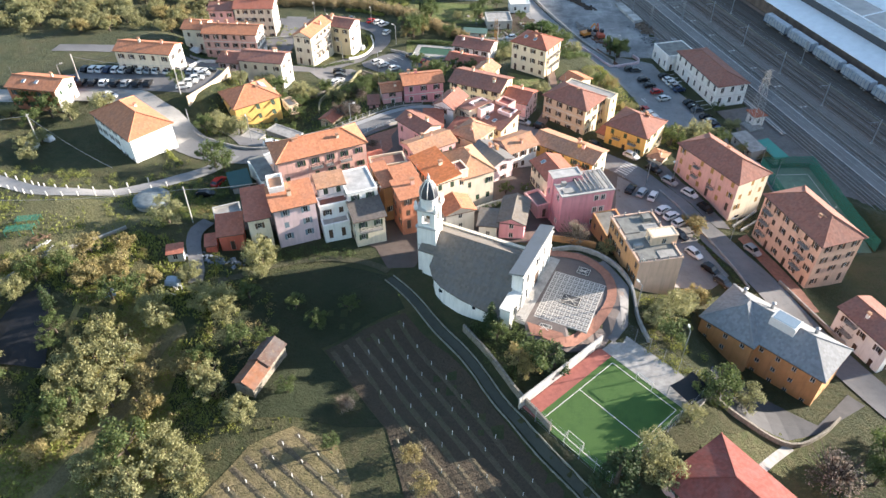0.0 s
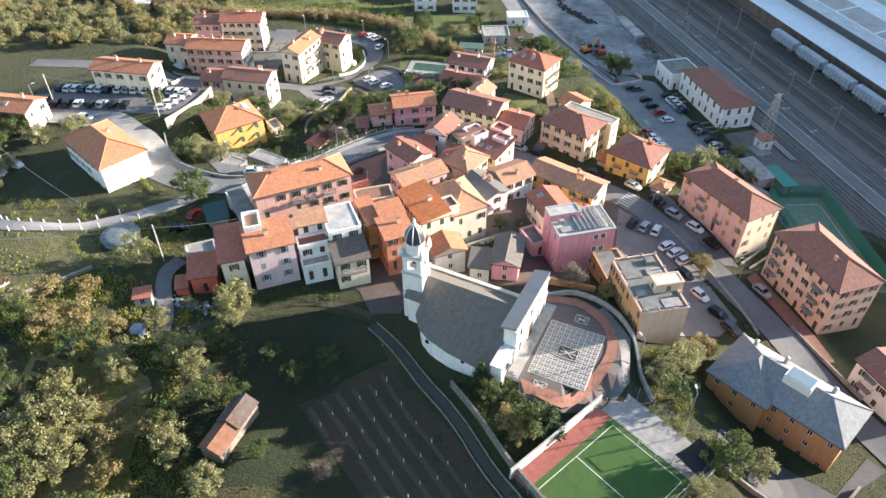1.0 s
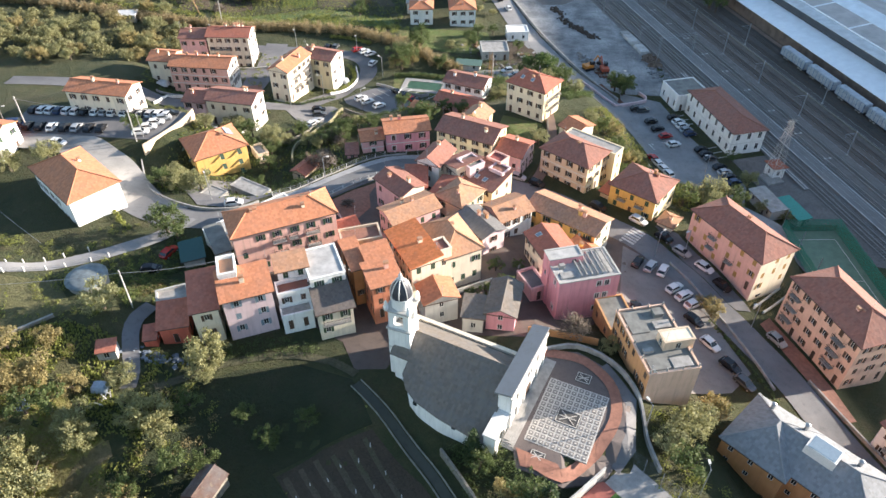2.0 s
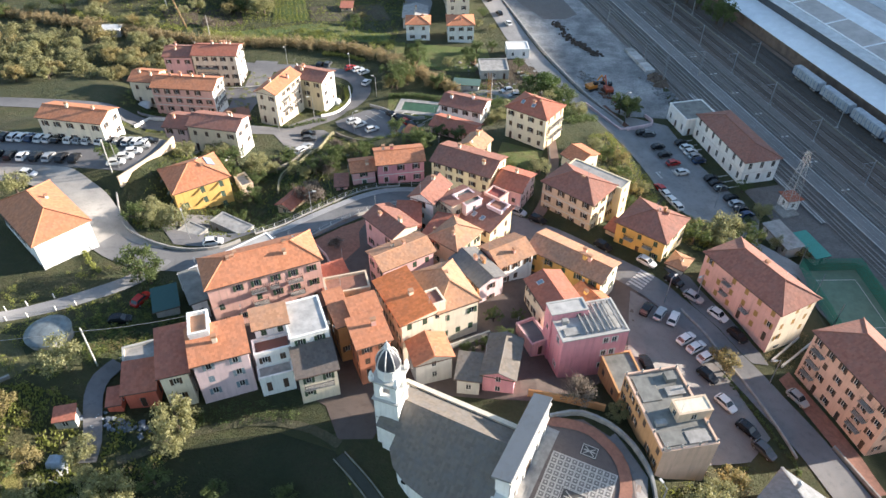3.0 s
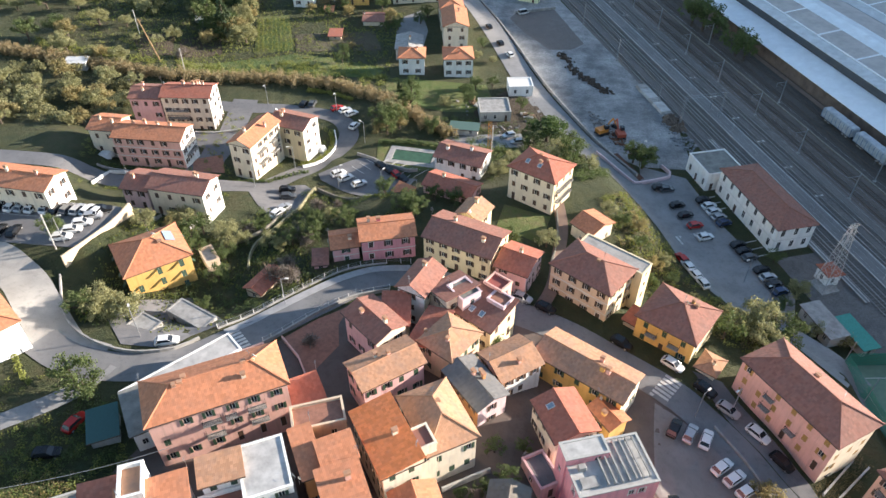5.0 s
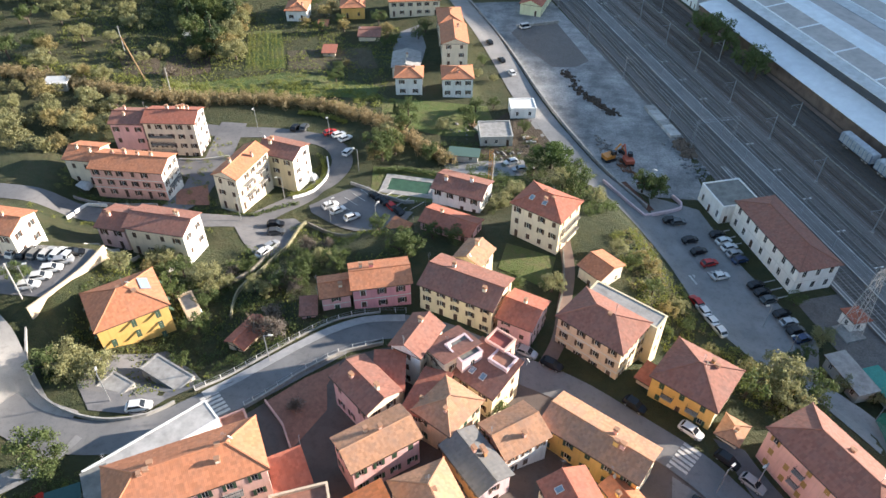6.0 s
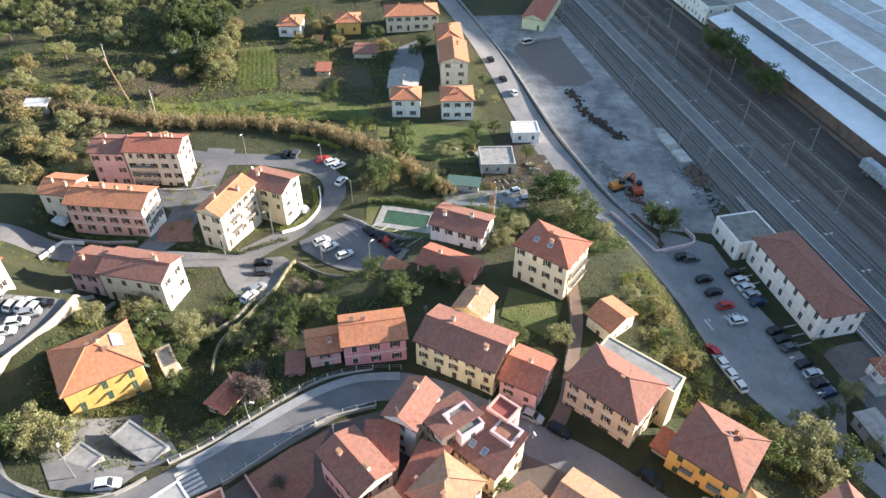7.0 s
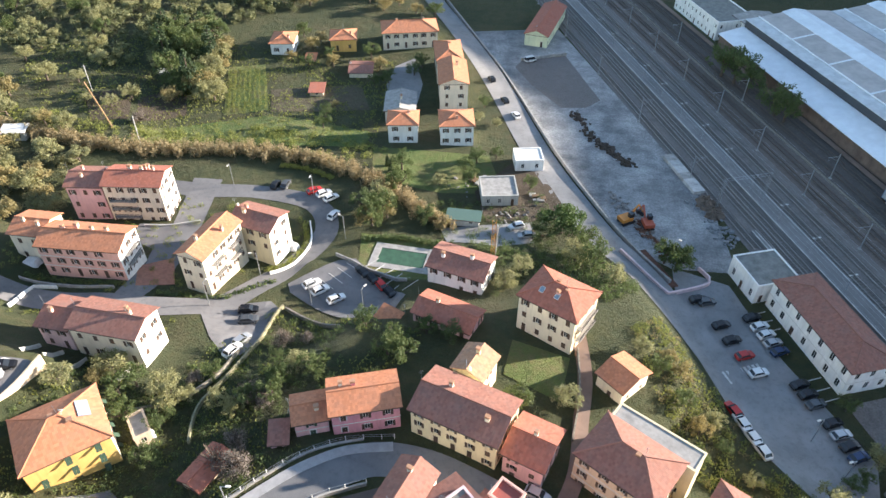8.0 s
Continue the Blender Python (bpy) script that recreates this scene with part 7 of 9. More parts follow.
def car(name, label, paint, m, van=False, group="parked cars"):
    ob = thing(name, m, label, "van" if van else "car", group)
    top = 1.95 if van else 1.45
    secs = [(-2.02, 0.42, 0.78, 0.68), (-1.9, 0.3, 0.92, 0.80), (-1.2, 0.26, 0.96, 0.86), (0.0, 0.24, 0.95, 0.87), (0.95, 0.25, 0.90, 0.86), (1.65, 0.28, 0.78, 0.80), (2.0, 0.38, 0.62, 0.64)]
    bm = bmesh.new()
    rings = []
    for x, z0, z1, w in secs:
        rings.append([bm.verts.new(p) for p in ((x, -w * 0.94, z0), (x, -w, (z0 + z1) / 2), (x, -w * 0.9, z1), (x, w * 0.9, z1), (x, w, (z0 + z1) / 2), (x, w * 0.94, z0))])
    for a, b in zip(rings, rings[1:]):
        for k in range(6):
            bm.faces.new((a[k], a[(k + 1) % 6], b[(k + 1) % 6], b[k]))
    bm.faces.new(rings[0]), bm.faces.new(rings[-1][::-1])
    part("body", bm, paint, ob)
    x0, x1, x2, x3 = (-1.95, -1.85, 1.0, 1.55) if van else (-1.75, -1.3, 0.3, 1.0)
    bm = bmesh.new()
    lo = [bm.verts.new(p) for p in ((x0, -0.8, 0.9), (x3, -0.78, 0.86), (x3, 0.78, 0.86), (x0, 0.8, 0.9))]
    hi = [bm.verts.new(p) for p in ((x1, -0.64, top - 0.05), (x2, -0.62, top - 0.05), (x2, 0.62, top - 0.05), (x1, 0.64, top - 0.05))]
    for k in range(4):
        bm.faces.new((lo[k], lo[(k + 1) % 4], hi[(k + 1) % 4], hi[k]))
    bm.faces.new(hi), bm.faces.new(lo[::-1])
    part("cabin_glass", bm, CAR_GLASS, ob)
    bm = bmesh.new()
    box(bm, x1 - 0.03, -0.67, top - 0.06, x2 + 0.03, 0.67, top)
    for s in (-1, 1):
        beam(bm, (x3, s * 0.78, 0.86), (x2, s * 0.63, top - 0.03), 0.045, 4), beam(bm, (x0, s * 0.8, 0.9), (x1, s * 0.65, top - 0.03), 0.06, 4)
    part("roof_panel", bm, paint, ob)
    for x in (-1.25, 1.25):
        for y in (-0.74, 0.74):
            piece("wheel", WHEEL, ob, pose(x, y, 0.3, 90))
    return ob


CAR_GLASS = plain("car_glass", (0.02, 0.023, 0.028), 0.06, var=0.1)
bm = bmesh.new()
lathe(bm, [(0.3, -0.11), (0.3, 0.11)], 14)
lathe(bm, [(0.18, -0.125), (0.18, 0.125)], 10)
WHEEL = link_mesh("wheel", bm, [plain("tyre", (0.02, 0.02, 0.02), 0.85), STEEL])
for p in WHEEL.polygons:
    p.material_index = 1 if p.index >= 16 else 0
PAINTS = [("white", (0.72, 0.72, 0.71)), ("silver", (0.42, 0.43, 0.44)), ("dark grey", (0.10, 0.105, 0.11)), ("black", (0.02, 0.02, 0.022)), ("dark blue", (0.03, 0.05, 0.11)), ("red", (0.40, 0.025, 0.02))]
PROTO = {}


def put_car(x, y, ang, colour, van=False):
    key = (colour, van)
    z = sheet(x, y) + 0.14
    for line, width in ROADS:
        if min((p.x - x) ** 2 + (p.y - y) ** 2 for p in line) < (width / 2) ** 2:
            z = max(z, sheet(x, y) + 0.16)
    m = pose(x, y, z, 0, 0, ang + random.uniform(-3, 3))
    if key in PROTO:
        return copy_thing(PROTO[key], m)
    n, c = PAINTS[colour]
    mt = plain("car_paint_" + n.replace(" ", "_"), c, 0.25, 0.0 if colour in (0, 5) else 0.3, var=0.06)
    PROTO[key] = car("van" if van else "car", "%s %s parked on the asphalt" % (n, "delivery van" if van else "hatchback car"), mt, m, van)
    return PROTO[key]


# car park on the terrace
x = -109.5
for k, c in enumerate((3, 0, 0, 4, 0, 0, 3, 0, 1, 0, 0, 3, 2, 1, 0, 0)):
    put_car(x, 168.4 - 0.02 * k, 80, c)
    x += 2.15 if k not in (6, 9) else 3.0
for k, c in enumerate((3, 1, 0, 0, 0)):
    put_car(-75.0 - 1.0 * k, 168.6 - 2.25 * k, 16, c)
for k, c in enumerate((3, 3, 0, 3, 1, 3, 3)):
    put_car(-107 + 3.0 * k, 160.6, 92, c)
put_car(-97.0, 155.0, -12, 0), put_car(-110.5, 161.2, 10, 4, True)
# estate
for (x, y), a, c in (((-34.7, 205.5), 38, 0), ((-32.5, 203.7), 38, 0), ((-28.7, 201.4), 38, 0), ((-24.6, 210.0), 130, 3), ((-22.4, 208.2), 130, 3), ((-20.2, 206.4), 130, 5), ((-18.2, 204.4), 130, 3), ((-45.4, 196.0), 10, 3), ((-44.6, 193.2), 10, 2),
                     ((-44.0, 182.8), 60, 0), ((-43.6, 186.4), 60, 1), ((-51.5, 240.6), 80, 3), ((-49.0, 241.0), 80, 2), ((-41.2, 238.6), 40, 5), ((-38.6, 237.6), 40, 0), ((-36.5, 236.0), 40, 0), ((-34.6, 229.5), 70, 0)):
    put_car(x, y, a, c)
# street and front lot
for (x, y), a, c in (((34.4, 129.6), 60, 3), ((37.0, 129.2), 60, 1), ((39.5, 128.6), 60, 0), ((41.0, 124.0), 35, 0), ((42.6, 122.4), 35, 0), ((44.2, 120.7), 35, 0), ((43.5, 116.5), -50, 3), ((45.2, 110.6), -55, 0), ((47.4, 105.4), -52, 3), ((48.8, 101.4), -52, 2), ((31.8, 115.0), 100, 3), ((29.4, 113.6), 100, 2),
                     ((36.2, 142.0), -40, 0), ((41.0, 137.6), -45, 3), ((44.4, 134.6), -45, 1), ((48.2, 130.4), -52, 0), ((50.9, 126.0), -55, 3), ((58.2, 113.2), -60, 1), ((10.5, 155.8), -25, 1), ((14.8, 153.4), -30, 3), ((28.0, 146.4), -38, 3), ((56.8, 126.5), -50, 3), ((-50.4, 137.6), 15, 0)):
    put_car(x, y, a, c)
# station
for (x, y), a, c in (((47.6, 209.6), 15, 3), ((49.2, 209.0), 15, 2), ((50.7, 202.4), 20, 3), ((51.9, 198.4), 20, 3), ((53.4, 194.5), 20, 5), ((54.9, 190.3), 20, 0), ((57.6, 205.0), 20, 3), ((58.5, 202.6), 20, 0), ((59.2, 200.4), 20, 0), ((59.9, 198.2), 20, 1), ((60.6, 196.0), 20, 4), ((61.9, 188.0), 20, 3), ((62.7, 185.8), 20, 3),
                     ((63.4, 183.6), 20, 2), ((64.9, 179.6), 20, 3), ((65.6, 177.2), 20, 1), ((66.3, 175.0), 20, 3), ((67.0, 172.8), 20, 4), ((46.9, 179.6), 110, 5), ((47.6, 177.0), 110, 0), ((48.4, 174.0), 110, 0), ((49.2, 171.0), 110, 0), ((2.0, 304), 112, 3), ((6.2, 291), 112, 3), ((9.5, 283), 112, 0), ((9.0, 230.5), 200, 0), ((11.2, 227.0), 190, 1)):
    put_car(x, y, a, c)
put_car(15.0, 322, 30, 0, True)

# ---- vegetation ----
VR = random.Random(11)


def leaf_cloud(clumps, per, leaf, seed, squash=0.8):
    """Leaves round clump centres; clumps: x, y, z, radius. Returns points and faces."""
    r = np.random.RandomState(seed)
    vs, fs = [], []
    for cx, cy, cz, cr in clumps:
        k = max(6, int(per * cr * cr))
        d = r.normal(size=(k, 3))
        d /= np.linalg.norm(d, axis=1)[:, None]
        rad = cr * (0.35 + 0.85 * r.rand(k, 1) ** 0.8)
        p = d * rad * np.array([1, 1, squash]) + np.array([cx, cy, cz])
        nrm = d + r.normal(size=(k, 3)) * 0.75
        a, b = np.cross(nrm, r.normal(size=(k, 3))), nrm
        a /= np.linalg.norm(a, axis=1)[:, None]
        b = np.cross(a, b)
        b /= np.linalg.norm(b, axis=1)[:, None]
        s = leaf * (0.6 + 0.8 * r.rand(k, 1))
        n0 = len(vs)
        q = np.stack([p - a * s, p + b * s * 0.65, p + a * s, p - b * s * 0.65], 1).reshape(-1, 3)
        vs.extend(map(tuple, q))
        fs.extend((n0 + 4 * i, n0 + 4 * i + 1, n0 + 4 * i + 2, n0 + 4 * i + 3) for i in range(k))
    return vs, fs


def cloud_mesh(name, vs, fs, material):
    me = bpy.data.meshes.new(name)
    me.from_pydata(vs, [], fs)
    me.materials.append(material)
    return me


BARK = plain("bark", (0.13, 0.10, 0.075), 0.95, var=0.5, scale=4, grain=0.05)


def tree_proto(kind, seed):
    """Trunk with limbs, and a crown of leaf clumps, both about their foot."""
    r = random.Random(seed)
    clumps, bm = [], bmesh.new()
    if kind in ("olive", "broad", "dry"):
        hgt, spread = {"olive": (3.6, 2.1), "broad": (4.6, 2.3), "dry": (3.4, 2.0)}[kind]
        n = r.randint(30, 36)
        lathe(bm, [(0.26, -0.5), (0.2, 0.5), (0.16, hgt * 0.35)], 7)
        for k in range(n):
            a, d = r.uniform(0, 6.28), spread * math.sqrt(r.random())
            z = hgt * (0.52 + 0.42 * r.random()) - d * 0.25
            c = (d * math.cos(a), d * math.sin(a), z, r.uniform(0.34, 0.80))
            clumps.append(c)
            if k < 6:
                beam(bm, (0, 0, hgt * 0.28), (c[0] * 0.8, c[1] * 0.8, c[2]), 0.07, 4)
        per, leaf, mat_ = {"olive": (230, 0.115, foliage("olive_leaves", (0.285, 0.285, 0.14))), "broad": (190, 0.13, foliage("broad_leaves", (0.10, 0.135, 0.045))),
                           "dry": (180, 0.125, foliage("dry_leaves", (0.30, 0.255, 0.115)))}[kind]
    elif kind == "cypress":
        for k in range(12):
            z = 0.6 + k * 0.5
            clumps.append((r.uniform(-0.12, 0.12), r.uniform(-0.12, 0.12), z, 0.95 * (1 - (k / 12) ** 1.6) + 0.22))
        lathe(bm, [(0.2, -0.5), (0.1, 5.0)], 6)
        per, leaf, mat_ = 150, 0.17, foliage("cypress_leaves", (0.055, 0.085, 0.035))
    elif kind == "pine":
        lathe(bm, [(0.32, -0.5), (0.22, 2.6)], 8)
        for k in range(17):
            a, d = r.uniform(0, 6.28), 3.2 * math.sqrt(r.random())
            clumps.append((d * math.cos(a), d * math.sin(a), 4.3 - d * d * 0.12 + r.uniform(-0.3, 0.3), r.uniform(0.8, 1.3)))
            if k < 8:
                beam(bm, (0, 0, 2.2), (d * math.cos(a) * 0.8, d * math.sin(a) * 0.8, 3.8), 0.1, 4)
        per, leaf, mat_ = 140, 0.2, foliage("pine_needles", (0.075, 0.12, 0.035))
    elif kind == "conifer":
        lathe(bm, [(0.3, -0.5), (0.1, 6.5)], 7)
        for k in range(34):
            z = 1.0 + 6.2 * (k / 34)
            rr = 2.4 * (1 - k / 36) * r.uniform(0.6, 1.0)
            a = r.uniform(0, 6.28)
            clumps.append((rr * math.cos(a), rr * math.sin(a), z, 0.75 * (1.15 - k / 45)))
        per, leaf, mat_ = 130, 0.19, foliage("conifer_leaves", (0.05, 0.08, 0.036))
    else:  # bare: twigs only
        lathe(bm, [(0.16, -0.5), (0.1, 1.2)], 6)
        for k in range(150):
            a, e = r.uniform(0, 6.28), r.uniform(0.25, 1.45)
            l0, l1 = r.uniform(0.2, 1.0), r.uniform(1.6, 2.9)
            d = Vector((math.cos(a) * math.cos(e), math.sin(a) * math.cos(e), math.sin(e)))
            beam(bm, Vector((0, 0, 0.7)) + d * l0, Vector((0, 0, 0.7)) + d * l1 + Vector((r.uniform(-0.3, 0.3), r.uniform(-0.3, 0.3), r.uniform(-0.2, 0.3))), 0.028, 3)
        clumps = [(r.uniform(-1.4, 1.4), r.uniform(-1.4, 1.4), r.uniform(1.1, 2.7), r.uniform(0.6, 0.95)) for _ in range(20)]
        per, leaf, mat_ = 110, 0.1, foliage("bare_twigs", (0.25, 0.215, 0.185))
    trunk = link_mesh("trunk", bm, BARK)
    vs, fs = leaf_cloud(clumps, per, leaf, seed)
    return trunk, cloud_mesh("crown", vs, fs, mat_)


NAMES = {"olive": ("olive_tree", "silvery green olive tree with a ragged crown"), "broad": ("tree", "dark green bushy garden tree"), "dry": ("tree", "dry golden-brown winter tree"), "cypress": ("cypress", "slim dark green cypress"),
         "pine": ("umbrella_pine", "broad green umbrella pine"), "conifer": ("conifer", "tall dark green conifer"), "bare": ("bare_tree", "bare brown winter tree with fine twigs")}
TREES = {k: [tree_proto(k, 20 + i) for i in range({"olive": 4, "broad": 3, "dry": 3, "bare": 2}.get(k, 1))] for k in NAMES}
PLANTED = []


def plant(kind, x, y, s=1.0, z=None):
    name, label = NAMES[kind]
    trunk, crown = VR.choice(TREES[kind])
    if z is None:
        z = sheet(x, y)
    PLANTED.append((x, y, s))
    ob = thing(name, pose(x, y, z - 0.1, 0, 0, VR.uniform(0, 360)) @ Matrix.Diagonal((s, s, s * VR.uniform(0.85, 1.15), 1)), label, "tree", name.replace("_", " ") + "s")
    piece("trunk", trunk, ob, Matrix())
    piece("crown", crown, ob, Matrix())


OPEN = [((21.4, 64.6), 14), ((17.0, 87.0), 12), ((-93, 164), 18), ((-28, 205), 11), ((-17, 215.5), 7), ((60, 185), 12), ((-48, 192), 7), ((-74.5, 73), 7.5)]


def free(x, y, r=1.5, roads=True):
    for cx, cy, a, hl, hw in FOOT:
        c, s = math.cos(a), math.sin(a)
        u, v = (x - cx) * c + (y - cy) * s, (y - cy) * c - (x - cx) * s
        if abs(u) < hl + r and abs(v) < hw + r:
            return False
    if roads:
        for line, width in ROADS:
            for p in line[::2]:
                if (p.x - x) ** 2 + (p.y - y) ** 2 < (width / 2 + r + 0.6) ** 2:
                    return False
    for (cx, cy), rr in OPEN:
        if (x - cx) ** 2 + (y - cy) ** 2 < rr * rr:
            return False
    u = Vector((x, y)).dot(RN)
    return u < 118 or u > 172


def inside(x, y, poly):
    c = False
    for (ax, ay), (bx, by) in zip(poly, poly[1:] + poly[:1]):
        if (ay > y) != (by > y) and x < (bx - ax) * (y - ay) / (by - ay) + ax:
            c = not c
    return c


def scatter(poly, n, gap, r=1.5, roads=True):
    """Points strewn in a polygon, clear of buildings and roads and of one another."""
    lo, hi = [min(p[k] for p in poly) for k in (0, 1)], [max(p[k] for p in poly) for k in (0, 1)]
    out = []
    for _ in range(n * 30):
        if len(out) >= n:
            break
        x, y = VR.uniform(lo[0], hi[0]), VR.uniform(lo[1], hi[1])
        if inside(x, y, poly) and free(x, y, r, roads) and all((x - a) ** 2 + (y - b) ** 2 > gap * gap for a, b in out):
            out.append((x, y))
    return out


# single trees
for kind, x, y, s in (("olive", -40.7, 93.5, 1.5), ("olive", -61.0, 101.5, 1.4), ("broad", -60.5, 126.6, 1.5), ("broad", -58.0, 125.2, 1.3), ("olive", -52.0, 87.5, 1.0), ("olive", -55.5, 79.5, 1.25), ("olive", -44.9, 81.5, 1.3), ("olive", -48.6, 83.0, 0.9), ("dry", -67.5, 82.5, 1.3), ("dry", -64.0, 86.5, 1.2),
                      ("olive", -59.2, 71.0, 1.6), ("olive", -64.3, 66.0, 1.5), ("olive", -57.6, 62.5, 1.4), ("olive", -62.0, 74.0, 1.4), ("dry", -53.0, 67.5, 1.3), ("dry", -51.0, 62.0, 1.2), ("olive", -43.0, 67.0, 1.2), ("dry", -47.7, 69.5, 1.1), ("broad", -51.0, 53.5, 1.5),
                      ("olive", -46.0, 54.5, 1.4), ("olive", -42.3, 52.0, 1.2), ("olive", -37.0, 62.0, 1.0), ("dry", -9.2, 56.2, 0.9), ("dry", -6.9, 51.6, 0.9), ("bare", -20.7, 65.2, 0.8), ("broad", 10.4, 72.2, 1.35), ("dry", 7.0, 72.6, 1.1), ("cypress", 2.4, 79.4, 1.1), ("broad", 3.6, 77.4, 0.8),
                      ("conifer", 12.8, 72.4, 1.0), ("dry", 8.6, 70.4, 0.9), ("broad", 40.8, 71.5, 1.0), ("olive", 44.0, 70.0, 1.2), ("conifer", 20.4, 52.6, 1.25), ("conifer", 22.4, 53.8, 1.0), ("olive", 26.3, 57.2, 1.3), ("olive", 27.0, 53.6, 1.3), ("olive", 35.0, 86.8, 1.5), ("olive", 31.4, 83.8, 1.2), ("broad", 33.4, 80.4, 1.2), ("olive", 37.6, 90.0, 1.2),
                      ("dry", 40.8, 93.0, 1.2), ("bare", 53.6, 57.0, 2.0), ("broad", 38.5, 69.0, 1.3), ("broad", 62.2, 60.5, 1.5), ("olive", 24.5, 100.8, 0.8), ("bare", 18.8, 103.2, 1.4), ("dry", 46.4, 120.6, 0.9), ("dry", 47.4, 118.6, 1.0), ("cypress", -72.0, 76.5, 0.9), ("broad", -115.0, 149.0, 1.5), ("olive", -96.0, 148.5, 1.4), ("broad", -108.5, 145.8, 1.3),
                      ("broad", -80.6, 160.2, 1.0), ("olive", -66.6, 146.8, 1.3), ("olive", -63.0, 145.2, 1.2), ("broad", -68.8, 144.2, 1.1), ("olive", -62.2, 174.8, 1.4), ("olive", -51.7, 171.4, 1.4), ("bare", -38.0, 157.5, 1.2), ("bare", -36.0, 161.5, 1.0), ("olive", -24.5, 236.5, 1.6), ("broad", -27.0, 231.5, 1.5), ("broad", -25.0, 227.0, 1.3), ("dry", -22.0, 231, 1.2),
                      ("pine", 19.5, 229.5, 1.55), ("broad", 14.5, 225.5, 1.3), ("broad", 24.5, 222.5, 1.5), ("olive", 21.5, 217.0, 1.4), ("broad", 25.5, 214.0, 1.5), ("olive", 28.5, 208.0, 1.2), ("olive", 9.5, 211.0, 1.3), ("olive", 6.0, 206.0, 1.2), ("broad", 45.2, 219.6, 1.3), ("olive", 16.0, 173.5, 1.2), ("broad", -46.5, 279.5, 0.9),
                      ("broad", 77.2, 315.6, 2.5), ("broad", 80.0, 310.6, 2.5), ("broad", 82.6, 305.0, 2.0), ("broad", 87.0, 290.8, 2.4), ("broad", 88.6, 287.0, 1.9), ("olive", 56.6, 156.6, 1.6), ("olive", 51.9, 155.0, 1.5), ("broad", 60.0, 153.5, 1.4), ("olive", 55.0, 150.2, 1.4), ("broad", 47.8, 151.6, 1.3), ("broad", 68.6, 183.0, 0.9), ("olive", 70.5, 160.5, 1.0), ("olive", 75.5, 158.5, 0.9),
                      ("cypress", -24.8, 253.0, 0.6), ("cypress", -23.6, 250.0, 0.6), ("cypress", -22.6, 247.0, 0.6), ("olive", -2.0, 121.8, 0.7), ("broad", 5.5, 142.5, 0.9), ("broad", -14.0, 184.0, 1.0), ("broad", -4.0, 186.5, 0.9), ("broad", 8.0, 172.6, 1.1), ("broad", -8.6, 187.5, 0.9)):
    plant(kind, x, y, s)
# the olive masses below the village
for kind, x, y, s in (("olive", -66.5, 66.6, 1.7), ("olive", -63.4, 70.3, 1.9), ("olive", -61.4, 59.9, 1.8), ("olive", -60.6, 64.7, 1.9), ("olive", -58.0, 67.8, 1.6), ("olive", -65.5, 62.6, 1.5), ("olive", -62.6, 56.6, 1.3), ("olive", -53.2, 51.8, 1.7), ("olive", -47.9, 49.0, 1.8), ("olive", -42.6, 52.7, 1.6), ("olive", -40.3, 49.2, 1.5), ("olive", -50.4, 47.0, 1.6),
                      ("olive", -41.9, 65.0, 1.4), ("dry", -46.0, 69.4, 1.4), ("dry", -44.2, 66.6, 1.2), ("olive", -54.2, 77.3, 1.5), ("olive", -56.6, 79.0, 1.3), ("broad", -59.8, 81.2, 1.5), ("broad", -62.8, 79.8, 1.3), ("olive", -48.3, 80.4, 1.1), ("olive", -43.6, 79.8, 1.4), ("olive", -40.0, 90.3, 1.7), ("broad", -40.8, 84.6, 1.3), ("broad", -40.0, 74.9, 1.3),
                      ("dry", -68.1, 83.7, 1.6), ("dry", -64.9, 84.6, 1.5), ("dry", -58.6, 85.2, 1.3), ("olive", -35.8, 61.0, 1.4), ("dry", -63.9, 52.2, 1.3), ("broad", -69.4, 72.4, 1.1), ("broad", -69.8, 70.0, 1.0), ("broad", -72.6, 84.2, 1.3), ("broad", -77.6, 82.8, 1.3), ("olive", -81.5, 70.0, 1.6), ("olive", -82.0, 74.5, 1.5), ("broad", -76.0, 62.8, 1.3), ("dry", -71.0, 56.0, 1.2), ("broad", -66.5, 58.4, 1.1),
                      ("broad", -21.5, 57.6, 0.9), ("broad", -30.0, 66.4, 1.0), ("broad", -36.0, 76.0, 1.2), ("broad", -28.0, 81.0, 1.1), ("broad", -22.6, 84.0, 1.0), ("broad", -32.5, 84.2, 1.0), ("olive", -35.5, 70.4, 1.0)):
    plant(kind, x, y, s * 0.76)
